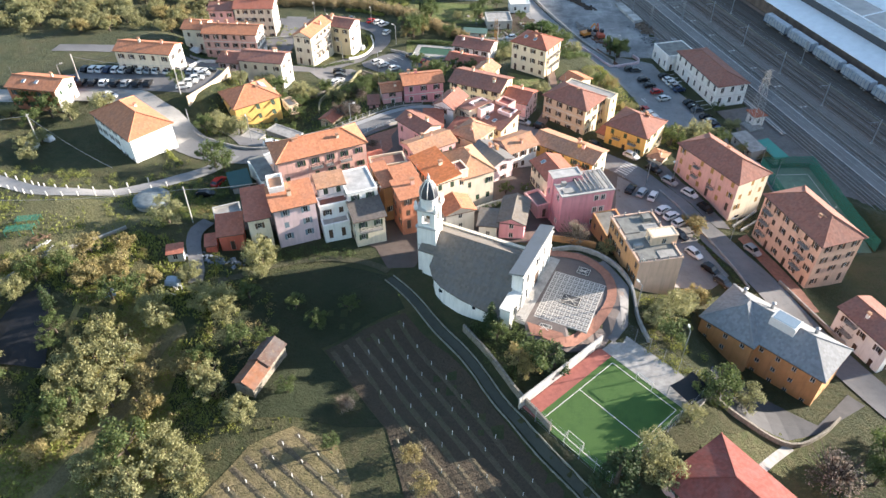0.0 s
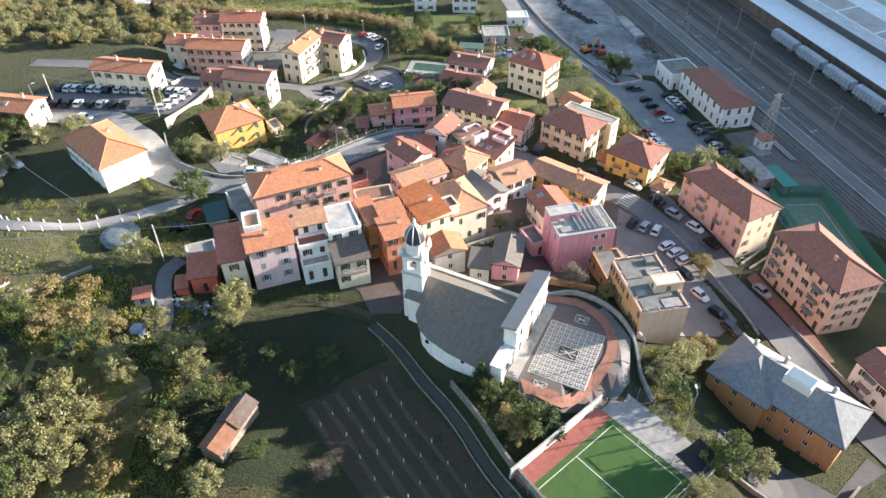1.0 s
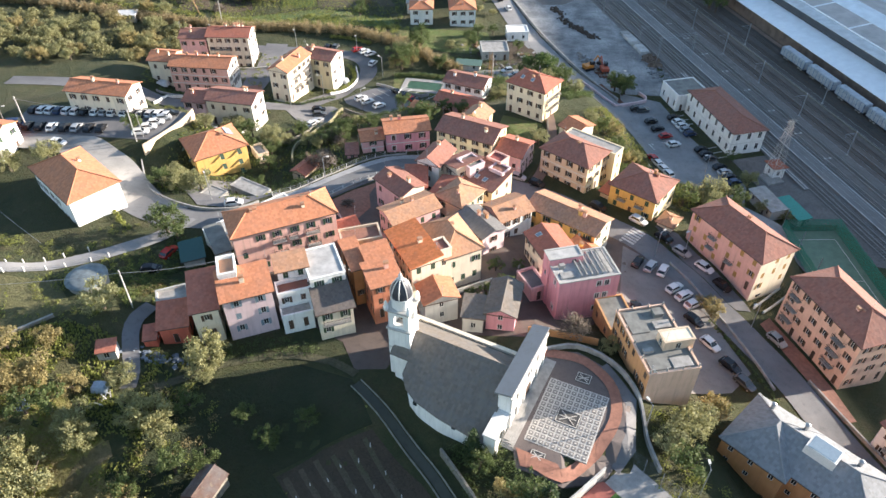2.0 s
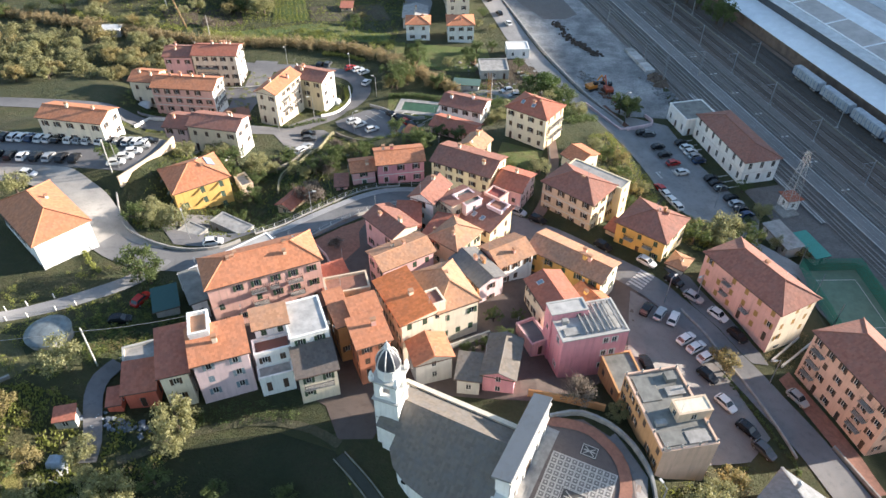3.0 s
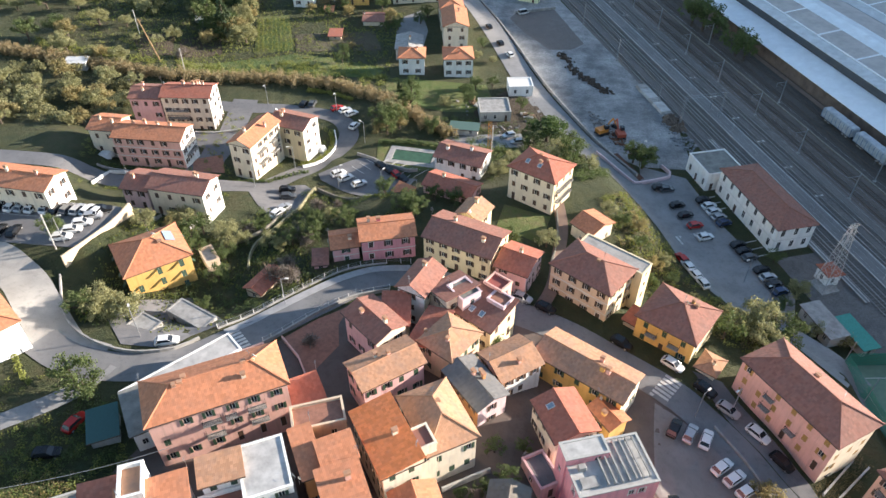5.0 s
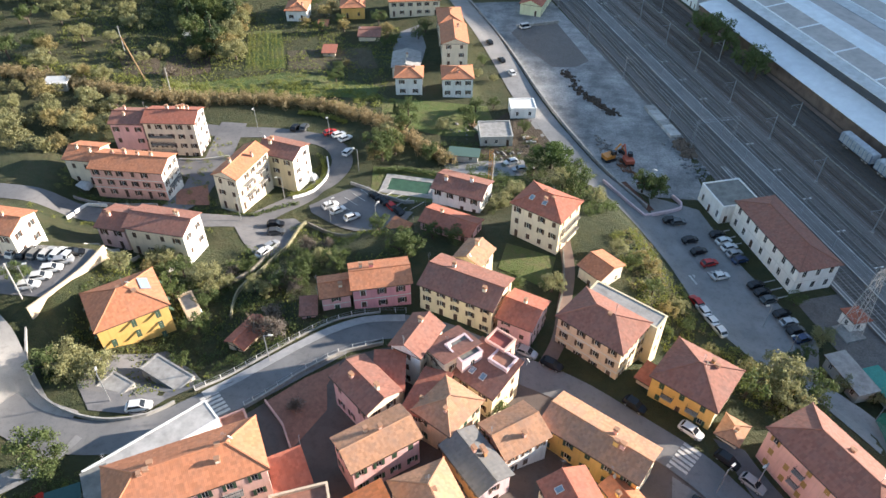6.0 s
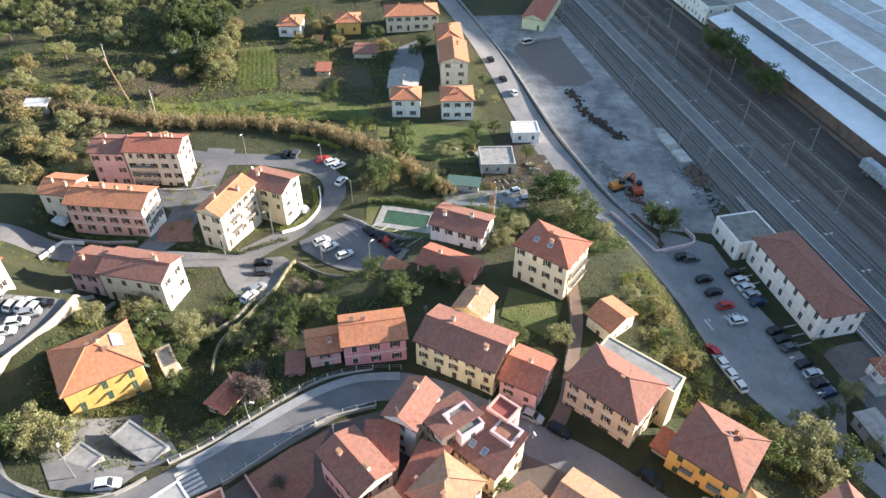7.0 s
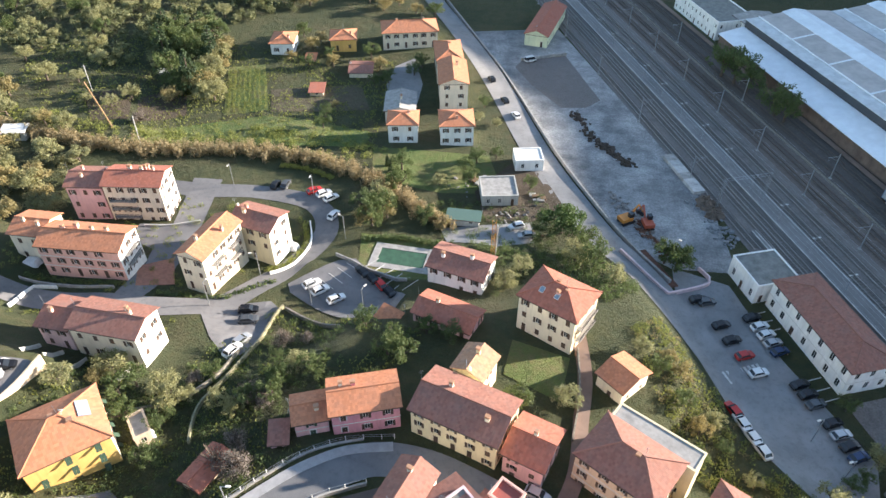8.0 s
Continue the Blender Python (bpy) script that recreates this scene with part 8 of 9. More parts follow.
# olive groves and thickets
ZONES = [
    ("grove", [(-100, 40), (-45, 40), (-42, 60), (-46, 92), (-62, 96), (-72, 88), (-100, 84)], 9, 6.0, ("olive", "olive", "dry", "broad"), (0.9, 1.5)),
    ("thicket", [(-100, 84), (-72, 88), (-62, 97), (-72, 92), (-90, 80)], 8, 3.5, ("dry", "olive", "dry"), (0.9, 1.3)),
    ("hillside", [(-56, 160), (-46, 165), (-30, 166), (-30, 192), (-42, 180), (-56, 176)], 12, 3.4, ("broad", "olive", "bare"), (0.6, 1.1)),
    ("rim", [(33, 190), (40, 180), (46, 166), (52, 158), (46, 156), (36, 168), (30, 188)], 10, 3.2, ("broad", "dry", "olive"), (0.6, 1.0)),
    ("orchard", [(-175, 262), (-112, 256), (-98, 262), (-108, 292), (-118, 330), (-70, 345), (-70, 420), (-240, 420)], 105, 5.4, ("olive", "olive", "olive", "broad", "olive"), (1.1, 1.8)),
    ("copse", [(-99, 292), (-90, 286), (-87, 300), (-90, 318), (-97, 332), (-112, 318)], 30, 3.0, ("broad", "broad", "conifer", "broad", "olive"), (1.3, 2.0)),
    ("golden_edge", [(-86, 284), (-79, 284), (-83, 306), (-88, 316), (-90, 300)], 10, 2.8, ("dry", "dry", "olive"), (1.2, 1.8)),
    ("far", [(-70, 345), (-10, 345), (-30, 430), (-80, 430)], 34, 5.0, ("broad", "olive", "dry"), (1.2, 1.8)),
    ("west", [(-175, 205), (-105, 214), (-98, 235), (-104, 250), (-180, 256)], 30, 4.6, ("olive", "olive", "dry"), (1.2, 1.8)),
    ("gardens", [(-14, 246), (16, 242), (4, 262), (8, 290), (-2, 300), (-2, 262)], 9, 4.0, ("broad", "dry", "olive"), (0.6, 1.1)),
    ("west_gardens", [(-135, 128), (-96, 124), (-96, 136), (-104, 146), (-135, 146)], 12, 4.0, ("broad", "olive"), (0.9, 1.4)),
    ("houses", [(-70, 312), (-30, 300), (-38, 320), (-66, 330)], 9, 4.0, ("broad", "dry"), (0.8, 1.3)),
]
for _, poly, n, gap, kinds, (s0, s1) in ZONES:
    for x, y in scatter(poly, n, gap):
        plant(VR.choice(kinds), x, y, VR.uniform(s0, s1))


def undergrowth(name, label, category, spots, size, per, leaf, material, squash=0.75):
    """Low growth that nobody could count, as one mesh."""
    cl = []
    for x, y in spots:
        s = VR.uniform(*size)
        cl.append((x, y, sheet(x, y) + s * 0.35, s))
    vs, fs = leaf_cloud(cl, per, leaf, len(spots), squash)
    return tagged(new(name, cloud_mesh(name, vs, fs, material)), label, category, kind="stuff")


F_WEED, F_DRYW, F_REED = foliage("weed_leaves", (0.22, 0.245, 0.06)), foliage("dry_weeds", (0.25, 0.205, 0.10)), foliage("reed_leaves", (0.34, 0.27, 0.145), 0.25)
lower = [(-100, 40), (-22, 40), (-36, 58), (-24, 62), (-16, 66), (-26, 80), (-12, 84), (-18, 93), (-40, 92), (-66, 98), (-100, 84)]
sunny = [(-100, 40), (-44, 40), (-36, 58), (-36, 84), (-40, 92), (-66, 98), (-100, 84)]
undergrowth("scrub", "low green weeds and brambles on the slope", "scrub", scatter(sunny, 420, 0.9, 0.8), (0.4, 1.1), 120, 0.12, F_WEED)
undergrowth("dry_scrub", "low dry weeds and brambles on the slope", "scrub", scatter(sunny, 330, 0.9, 0.8), (0.4, 1.1), 110, 0.12, F_DRYW)
gardens = [(-62, 96), (-50, 94), (-46, 116), (-56, 128), (-60, 122), (-70, 114), (-80, 106)]
undergrowth("garden_scrub", "mixed garden shrubs below the road", "scrub", scatter(gardens, 90, 1.2, 0.8), (0.4, 1.0), 120, 0.12, F_WEED)
mid = [(-70, 142), (-58, 138), (-46, 142), (-36, 150), (-24, 160), (-30, 168), (-16, 176), (-8, 186), (-20, 194), (-40, 196), (-50, 180), (-54, 170), (-68, 178), (-72, 160)]
undergrowth("hillside_scrub", "dense green shrubs on the hillside gardens", "scrub", scatter(mid, 300, 1.1, 0.7), (0.45, 1.25), 120, 0.12, foliage("shrub_leaves", (0.105, 0.145, 0.048)))
rim = [(30, 192), (36, 198), (42, 186), (48, 170), (58, 158), (66, 150), (56, 146), (46, 150), (38, 162), (32, 176)]
undergrowth("rim_scrub", "sunlit shrubs on the bank above the station", "scrub", scatter(rim, 190, 1.0, 0.6), (0.4, 1.1), 120, 0.12, F_WEED)
undergrowth("rim_dry_scrub", "dry grass on the bank above the station", "scrub", scatter(rim, 110, 1.0, 0.6), (0.3, 0.9), 120, 0.12, F_DRYW)
sq = [(2, 83), (8, 80), (9, 76), (11, 70), (9, 66), (4, 71), (-2, 79)]
undergrowth("church_scrub", "shrubs between the lane and the church", "scrub", scatter(sq, 50, 0.9, 0.4), (0.4, 1.2), 120, 0.12, foliage("shrub_leaves", (0.105, 0.145, 0.048)))
east = [(28, 78), (30, 92), (38, 90), (41, 97), (47, 98), (40, 92), (36, 80), (44, 72), (38, 66)]
undergrowth("court_scrub", "shrubs beside the court and the institute", "scrub", scatter(east, 70, 1.0, 0.4), (0.4, 1.1), 120, 0.12, F_WEED)
north = [(-10, 240), (14, 246), (22, 236), (14, 214), (4, 203), (-6, 219), (-10, 230)]
undergrowth("villa_scrub", "hedges and shrubs round the villas", "scrub", scatter(north, 120, 1.1, 0.6), (0.4, 1.2), 120, 0.12, foliage("shrub_leaves", (0.105, 0.145, 0.048)))
plain_ = [(-140, 262), (-30, 262), (-30, 315), (-80, 320), (-150, 320)]
undergrowth("field_weeds", "scattered weeds and vegetable rows in the fields", "scrub", scatter(plain_, 320, 1.2, 0.6), (0.25, 0.7), 120, 0.12, F_WEED)
belt = []
for pts_, w in ((((-185, 268), (-150, 262), (-125, 258), (-100, 252.5), (-80, 254.5), (-66, 255.5), (-50, 254.0), (-36, 249), (-24, 243), (-16, 236), (-8, 229)), 2.6),):
    for p in spline(pts_, 0.9):
        for k in range(3):
            belt.append((p.x + VR.gauss(0, w * 0.5), p.y + VR.gauss(0, w * 0.5)))
cl = [(x, y, sheet(x, y) + z, 0.95) for x, y in belt for z in (0.8, 1.9)]
vs, fs = leaf_cloud(cl, 60, 0.2, 5, 1.5)
tagged(new("reed_belt", cloud_mesh("reed_belt", vs, fs, F_REED)), "long belt of tall golden reeds", "reeds", kind="stuff")
for nm, lab, line, hh, mt in (("hedge", "clipped green hedge along the estate street", ((-52, 250), (-45, 248.5), (-38, 245)), 1.0, F_WEED), ("hedge", "clipped green hedge beside the pool", ((-26, 221.5), (-18, 222.5), (-8, 220.5)), 1.1, foliage("shrub_leaves", (0.105, 0.145, 0.048))),
                              ("hedge", "curved green hedge round the apartment garden", ((-45.4, 209.6), (-41.4, 213.4), (-39.3, 220.0), (-40.8, 226.1)), 0.9, F_WEED), ("hedge", "low dark hedge between the car park and the street", ((46.9, 117.2), (48.6, 113), (50.6, 108), (52.4, 102.6), (53.8, 98)), 0.5, foliage("shrub_leaves", (0.105, 0.145, 0.048))), ("hedge", "clipped hedge beside the white house", ((-76.5, 135), (-72.5, 130.5), (-68.5, 126.5)), 0.7, F_WEED),
                              ("hedge", "dense hedge along the estate street", ((-64.8, 198.4), (-58, 198.6), (-51.9, 199.2), (-47.3, 202.6), (-43.2, 206.1)), 0.8, foliage("shrub_leaves", (0.105, 0.145, 0.048))),
                              ("hedge", "green hedge in front of the apartment row", ((-93, 200.2), (-80.8, 199.7), (-73.2, 199.4)), 0.8, foliage("shrub_leaves", (0.105, 0.145, 0.048)))):
    pts_ = [(p.x + VR.gauss(0, 0.2), p.y + VR.gauss(0, 0.2), sheet(p.x, p.y) + hh * 0.6, hh * 0.75) for p in spline(line, 0.55)]
    vs, fs = leaf_cloud(pts_, 90, 0.18, 9)
    tagged(new(nm, cloud_mesh(nm, vs, fs, mt)), lab, "hedge")
# grass blades on the open ground
GREY_FIELD = [(-37, 48), (-34.5, 56.7), (-28, 61.4), (-22.6, 60), (-17.5, 56), (-9, 50), (-13, 61.5), (-26, 76), (-12.8, 83.5), (13, 52), (19, 38), (-40, 38)]
tuft_v, tuft_f = [], []
gr = np.random.RandomState(3)
for poly, n in ((sunny, 30000), (lower, 4000), (mid, 9000), (plain_, 12000), (rim, 4000), ([(-110, 86), (-66, 100), (-73, 108), (-110, 108)], 2500)):
    lo, hi = [min(p[k] for p in poly) for k in (0, 1)], [max(p[k] for p in poly) for k in (0, 1)]
    for _ in range(n):
        x, y = gr.uniform(lo[0], hi[0]), gr.uniform(lo[1], hi[1])
        if noise.noise((x * 0.09, y * 0.09, 5.0)) + 0.4 * noise.noise((x * 0.4, y * 0.4, 1.0)) < -0.08 or not inside(x, y, poly) or (poly in (lower, sunny) and (inside(x, y, GREY_FIELD) or inside(x, y, list(SHADED_TURF)))) or not free(x, y, 0.1):
            continue
        z, a, h, w = sheet(x, y), gr.uniform(0, 6.28), gr.uniform(0.18, 0.45), gr.uniform(0.06, 0.16)
        c, s = math.cos(a) * w, math.sin(a) * w
        n0 = len(tuft_v)
        tuft_v += [(x - c, y - s, z), (x + c, y + s, z), (x + c * 1.4, y + s * 1.4 + 0.1, z + h), (x - c * 1.4, y - s * 1.4 + 0.1, z + h)]
        tuft_f.append((n0, n0 + 1, n0 + 2, n0 + 3))
tagged(new("grass", cloud_mesh("grass", tuft_v, tuft_f, foliage("grass_blades", (0.20, 0.225, 0.06)))), "tufts of rough green and dry grass", "grass", kind="stuff")

# vineyard posts and furrows
bm = bmesh.new()
box(bm, -0.05, -0.05, -0.3, 0.05, 0.05, 1.15)
bmesh.ops.bevel(bm, geom=[e for e in bm.edges if e.verts[0].co.z > 1 and e.verts[1].co.z > 1], offset=0.02, affect="EDGES")
VPOST = link_mesh("vine_post", bm, TRIM)
FIELD1 = [(-25, 75.8), (-20, 79.8), (-13, 82.6), (-5.4, 75.6), (0.0, 68.6), (4.0, 62.7), (8.7, 56.6), (12.4, 52), (17, 44), (17, 40), (-16, 40), (-8.6, 50), (-12.6, 61.8)]
FIELD2 = [(-34, 56), (-28, 60), (-21, 58), (-18, 52), (-18, 40), (-42, 40), (-38, 50)]
furrow_v, furrow_f = [], []
for field, ang, tag in ((FIELD1, -52, "dark field"), (FIELD2, -38, "pale field")):
    d, n_ = Vector((math.cos(radians(ang)), math.sin(radians(ang)))), Vector((-math.sin(radians(ang)), math.cos(radians(ang))))
    c0 = Vector((sum(p[0] for p in field) / len(field), sum(p[1] for p in field) / len(field)))
    for i in range(-12, 13):
        for j in range(-8, 9):
            p = c0 + n_ * i * 2.5 + d * (j * 4.4 + (i % 2) * 0.8)
            if inside(p.x, p.y, field):
                ob = new("vine_post", VPOST)
                ob.matrix_basis = pose(p.x, p.y, sheet(p.x, p.y), VR.uniform(-5, 5), VR.uniform(-5, 5), 0)
                tagged(ob, "pale concrete vine post in the " + tag, "post", "vineyard posts")
        for j in range(-60, 60):
            p, q = c0 + n_ * i * 2.5 + d * j * 0.9, c0 + n_ * i * 2.5 + d * (j + 1) * 0.9
            if inside(p.x, p.y, field) and inside(q.x, q.y, field):
                n0 = len(furrow_v)
                for r_, hh in ((p, 0.13), (q, 0.13)):
                    z = sheet(r_.x, r_.y) + 0.06
                    furrow_v += [(r_.x - n_.x * 0.55, r_.y - n_.y * 0.55, z), (r_.x + VR.gauss(0, 0.05), r_.y, z + hh * VR.uniform(0.6, 1.1)), (r_.x + n_.x * 0.55, r_.y + n_.y * 0.55, z)]
                furrow_f += [(n0, n0 + 1, n0 + 4, n0 + 3), (n0 + 1, n0 + 2, n0 + 5, n0 + 4)]
tagged(new("furrows", cloud_mesh("furrows", furrow_v, furrow_f, soil("ridge_soil", ((0.155, 0.12, 0.082), (0.125, 0.105, 0.065), (0.115, 0.115, 0.06)), (0.1, 0.6, 2.6)))), "low earth ridges along the vine rows", "furrow", kind="stuff")

# ---- more growth: gardens, orchard, banks ----
for kind, x, y, s in (("olive", -67.2, 168.9, 1.2), ("dry", -63.2, 172.0, 0.9), ("olive", -49.7, 168.8, 1.3), ("broad", -56.9, 172.2, 1.0), ("broad", -56.0, 165.3, 1.0), ("broad", -49.2, 158.5, 1.0), ("broad", -58.5, 169.5, 0.9), ("bare", -34.1, 156.3, 1.3), ("olive", -64.8, 143.6, 1.3), ("olive", -60.0, 144.2, 1.4), ("broad", -48.8, 149.0, 0.8),
                      ("broad", -33.0, 170.9, 1.0), ("broad", -37.2, 170.2, 0.9), ("olive", -30.4, 177.9, 1.1), ("broad", -27.1, 176.6, 1.1), ("broad", -32.6, 174.9, 1.0), ("broad", -12.2, 180.2, 1.2), ("broad", -14.9, 181.0, 1.1), ("broad", -20.0, 188.6, 1.0), ("broad", 63.6, 166.7, 0.8), ("olive", 57.9, 162.4, 1.2), ("olive", 50.4, 156.8, 1.2), ("broad", 66.3, 168.5, 0.7), ("olive", 70.2, 172.2, 1.1),
                      ("broad", 44.5, 219.0, 1.6), ("broad", 42.5, 221.5, 1.3)):
    plant(kind, x, y, s)
orchard = [(-230, 330), (-118, 296), (-110, 300), (-100, 330), (-72, 345), (-72, 430), (-240, 430)]
pts_ = []
for i in range(26):
    for j in range(30):
        x, y = -236 + j * 5.6 + VR.uniform(-1.2, 1.2), 298 + i * 5.2 - 0.06 * j * 5.6 + VR.uniform(-1.0, 1.0)
        if inside(x, y, orchard) and VR.random() < 0.8:
            pts_.append((x, y))
cl = []
for x, y in pts_:
    z, s = sheet(x, y), VR.uniform(0.8, 1.35)
    for _ in range(6):
        cl.append((x + VR.gauss(0, 0.8) * s, y + VR.gauss(0, 0.8) * s, z + VR.uniform(1.0, 2.8) * s, VR.uniform(0.7, 1.2) * s))
vs, fs = leaf_cloud(cl, 36, 0.32, 77)
tagged(new("olive_orchard", cloud_mesh("olive_orchard", vs, fs, foliage("far_olive_leaves", (0.165, 0.18, 0.085)))), "dense rows of olive trees on the far slope", "orchard", kind="stuff")
far_wood = [(-240, 206), (-120, 212), (-100, 216), (-100, 250), (-180, 258), (-240, 300)]
cl = []
for x, y in scatter(far_wood, 170, 2.6):
    z, s = sheet(x, y), VR.uniform(0.8, 1.5)
    for _ in range(6):
        cl.append((x + VR.gauss(0, 0.9) * s, y + VR.gauss(0, 0.9) * s, z + VR.uniform(0.6, 2.6) * s, VR.uniform(0.7, 1.3) * s))
vs, fs = leaf_cloud(cl, 44, 0.28, 78)
tagged(new("slope_thicket", cloud_mesh("slope_thicket", vs, fs, foliage("thicket_leaves", (0.22, 0.215, 0.10)))), "dense golden and green thicket on the slope", "thicket", kind="stuff")
undergrowth("terrace_shrubs", "low shrubs along the terrace lane and gardens", "scrub", scatter([(-130, 104), (-100, 100), (-72, 112), (-62, 124), (-66, 130), (-84, 122), (-104, 122), (-130, 128)], 130, 1.2, 0.4), (0.4, 1.1), 120, 0.12, F_WEED)
undergrowth("estate_shrubs", "garden shrubs between the estate houses", "scrub", scatter([(-100, 188), (-60, 186), (-44, 200), (-36, 214), (-40, 228), (-60, 234), (-100, 238)], 150, 1.3, 0.5), (0.4, 1.0), 120, 0.12, F_WEED)
undergrowth("yard_shrubs", "shrubs and small trees between the villas and the railway road", "scrub", scatter([(-6, 220), (8, 214), (26, 200), (34, 206), (26, 222), (10, 219)], 110, 1.2, 0.4), (0.5, 1.6), 80, 0.17, foliage("shrub_leaves", (0.105, 0.145, 0.048)))
undergrowth("belt_shrubs", "bramble thicket behind the reed belt", "scrub", scatter([(-150, 262), (-100, 256), (-66, 259), (-30, 252), (-26, 262), (-66, 270), (-100, 264), (-150, 274)], 220, 1.3, 0.4), (0.5, 1.5), 70, 0.18, F_WEED)

undergrowth("row_garden_shrubs", "dark garden shrubs below the row of houses", "scrub", scatter([(-40.2, 97.2), (-32, 99.6), (-24, 98.6), (-24, 96.6), (-31, 95.6), (-38.4, 94.0)], 46, 0.8, 0.2, False), (0.35, 0.9), 120, 0.11, foliage("shrub_leaves", (0.105, 0.145, 0.048)))
undergrowth("drive_shrubs", "golden shrubs beside the cottage drive", "scrub", scatter([(-60, 106), (-52.4, 107.4), (-52.2, 111.4), (-60, 111)], 26, 0.9, 0.2), (0.4, 0.9), 120, 0.11, F_DRYW)
undergrowth("bank_garden", "dry terraced garden between the two blocks", "scrub", scatter([(55, 121.4), (59.4, 120.8), (67, 127.6), (64, 131), (57.6, 126)], 60, 0.7, 0.1, False), (0.3, 0.7), 120, 0.1, F_DRYW)
for a, b in (((56.4, 121.8), (63.6, 128.6)), ((58.0, 120.8), (65.8, 127.6))):
    fence_wall("terrace_step", (a, b), 0.3, 0.6, PALE_CONCRETE, "low pale terrace wall between the blocks")
put_car(-58.4, 114.0, 10, 3), put_car(-57.6, 120.0, 70, 5)

# ---- roof clutter ----
FLATPINK, FLATORANGE = pose(16.2, 109.8, 21.5, 0, 0, 16.7), pose(28.4, 91.0, 21.3, 0, 0, 14.0)
for k in range(7):
    ob = thing("concrete_beam", FLATPINK @ pose(4.2 + k * 0.98, 0.5, 0), "weathered concrete beam on the flat roof", "beam", "roof beams")
    bm = bmesh.new()
    box(bm, 0, 0.2, 0.32, 0.22, 6.4, 0.62)
    part("beam", bm, CONCRETE, ob)
    for y in (0.3, 3.2, 6.1):
        bm = bmesh.new()
        box(bm, 0.02, y, 0.0, 0.2, y + 0.22, 0.32)
        part("stub", bm, CONCRETE, ob)
for x, y, w, d, h in ((0.8, 0.9, 2.6, 1.6, 0.3), (1.2, 3.4, 1.0, 0.8, 0.9)):
    bm = bmesh.new()
    box(bm, 0, 0, 0, w, d, h)
    bmesh.ops.bevel(bm, geom=bm.edges[:], offset=0.05, affect="EDGES")
    ob = new("roof_slab", link_mesh("roof_slab", bm, CONCRETE))
    ob.matrix_basis = FLATPINK @ pose(x, y, 0.02)
    tagged(ob, "raised concrete slab on the pink house's roof", "slab")
for k, (x, y, w, d, h) in enumerate(((0.6, 0.7, 3.2, 2.4, 0.18), (4.2, 0.6, 3.2, 2.0, 0.22), (0.6, 8.2, 3.0, 4.4, 0.2), (4.6, 8.6, 2.8, 1.6, 0.3), (5.4, 11.0, 1.6, 1.6, 0.8), (0.8, 4.0, 1.6, 0.9, 0.6))):
    bm = bmesh.new()
    box(bm, 0, 0, 0, w, d, h)
    bmesh.ops.bevel(bm, geom=bm.edges[:], offset=0.04, affect="EDGES")
    ob = new("roof_slab", link_mesh("roof_slab", bm, CONCRETE if k % 2 else ROOFING))
    ob.matrix_basis = FLATORANGE @ pose(x, y, 0.02)
    tagged(ob, "grey concrete slab on the orange house's roof", "slab", "roof slabs")
for x, y in ((0.12, 0.2), (8.0, 0.2), (0.12, 3.2), (8.0, 3.2), (0.12, 6.3), (8.0, 6.3), (0.12, 9.6), (8.0, 9.6), (2.6, 13.4), (5.4, 13.4), (8.0, 13.4), (0.12, 13.4), (2.8, 0.2), (5.4, 0.2)):
    bm = bmesh.new()
    beam(bm, (0, 0, 0.2), (0, 0, 0.95), 0.14, 6)
    ob = new("roof_post", link_mesh("roof_post", bm, CONCRETE))
    ob.matrix_basis = FLATORANGE @ pose(x, y, 0.0)
    tagged(ob, "short concrete post on the flat roof", "post", "roof posts")
bm = bmesh.new()
beam(bm, (0, 0, -0.4), (0, 0, 2.2), 0.025, 4)
for z, w in ((2.1, 0.6), (1.8, 0.8), (1.5, 0.7)):
    beam(bm, (-w / 2, 0, z), (w / 2, 0, z), 0.018, 3)
AERIAL = link_mesh("antenna", bm, STEEL)
bm = bmesh.new()
lathe(bm, [(0.02, 0.0), (0.2, 0.03), (0.34, 0.1), (0.4, 0.18)], 12)
bmesh.ops.transform(bm, matrix=pose(0, 0, 0.6, 60), verts=bm.verts[:])
beam(bm, (0, 0.1, -0.4), (0, 0.1, 0.6), 0.03, 4)
DISH = link_mesh("satellite_dish", bm, TRIM)
hs = [o for o in bpy.data.objects if o.name.split(".")[0] == "house" and o.parent is None]
for k, h in enumerate(hs):
    rf = next((c for c in h.children if c.name.startswith("roof")), None)
    if rf is None or k % 3 == 2:
        continue
    vs_ = [v.co for v in rf.data.vertices]
    top = max(vs_, key=lambda v: v.z)
    piece("antenna", AERIAL, h, pose(top.x, top.y, top.z, 0, 0, 40 * k))
    if k % 4 == 0:
        piece("satellite_dish", DISH, h, pose(top.x + 0.6, top.y, top.z - 0.1, 0, 0, 120 + 30 * (k % 3)))

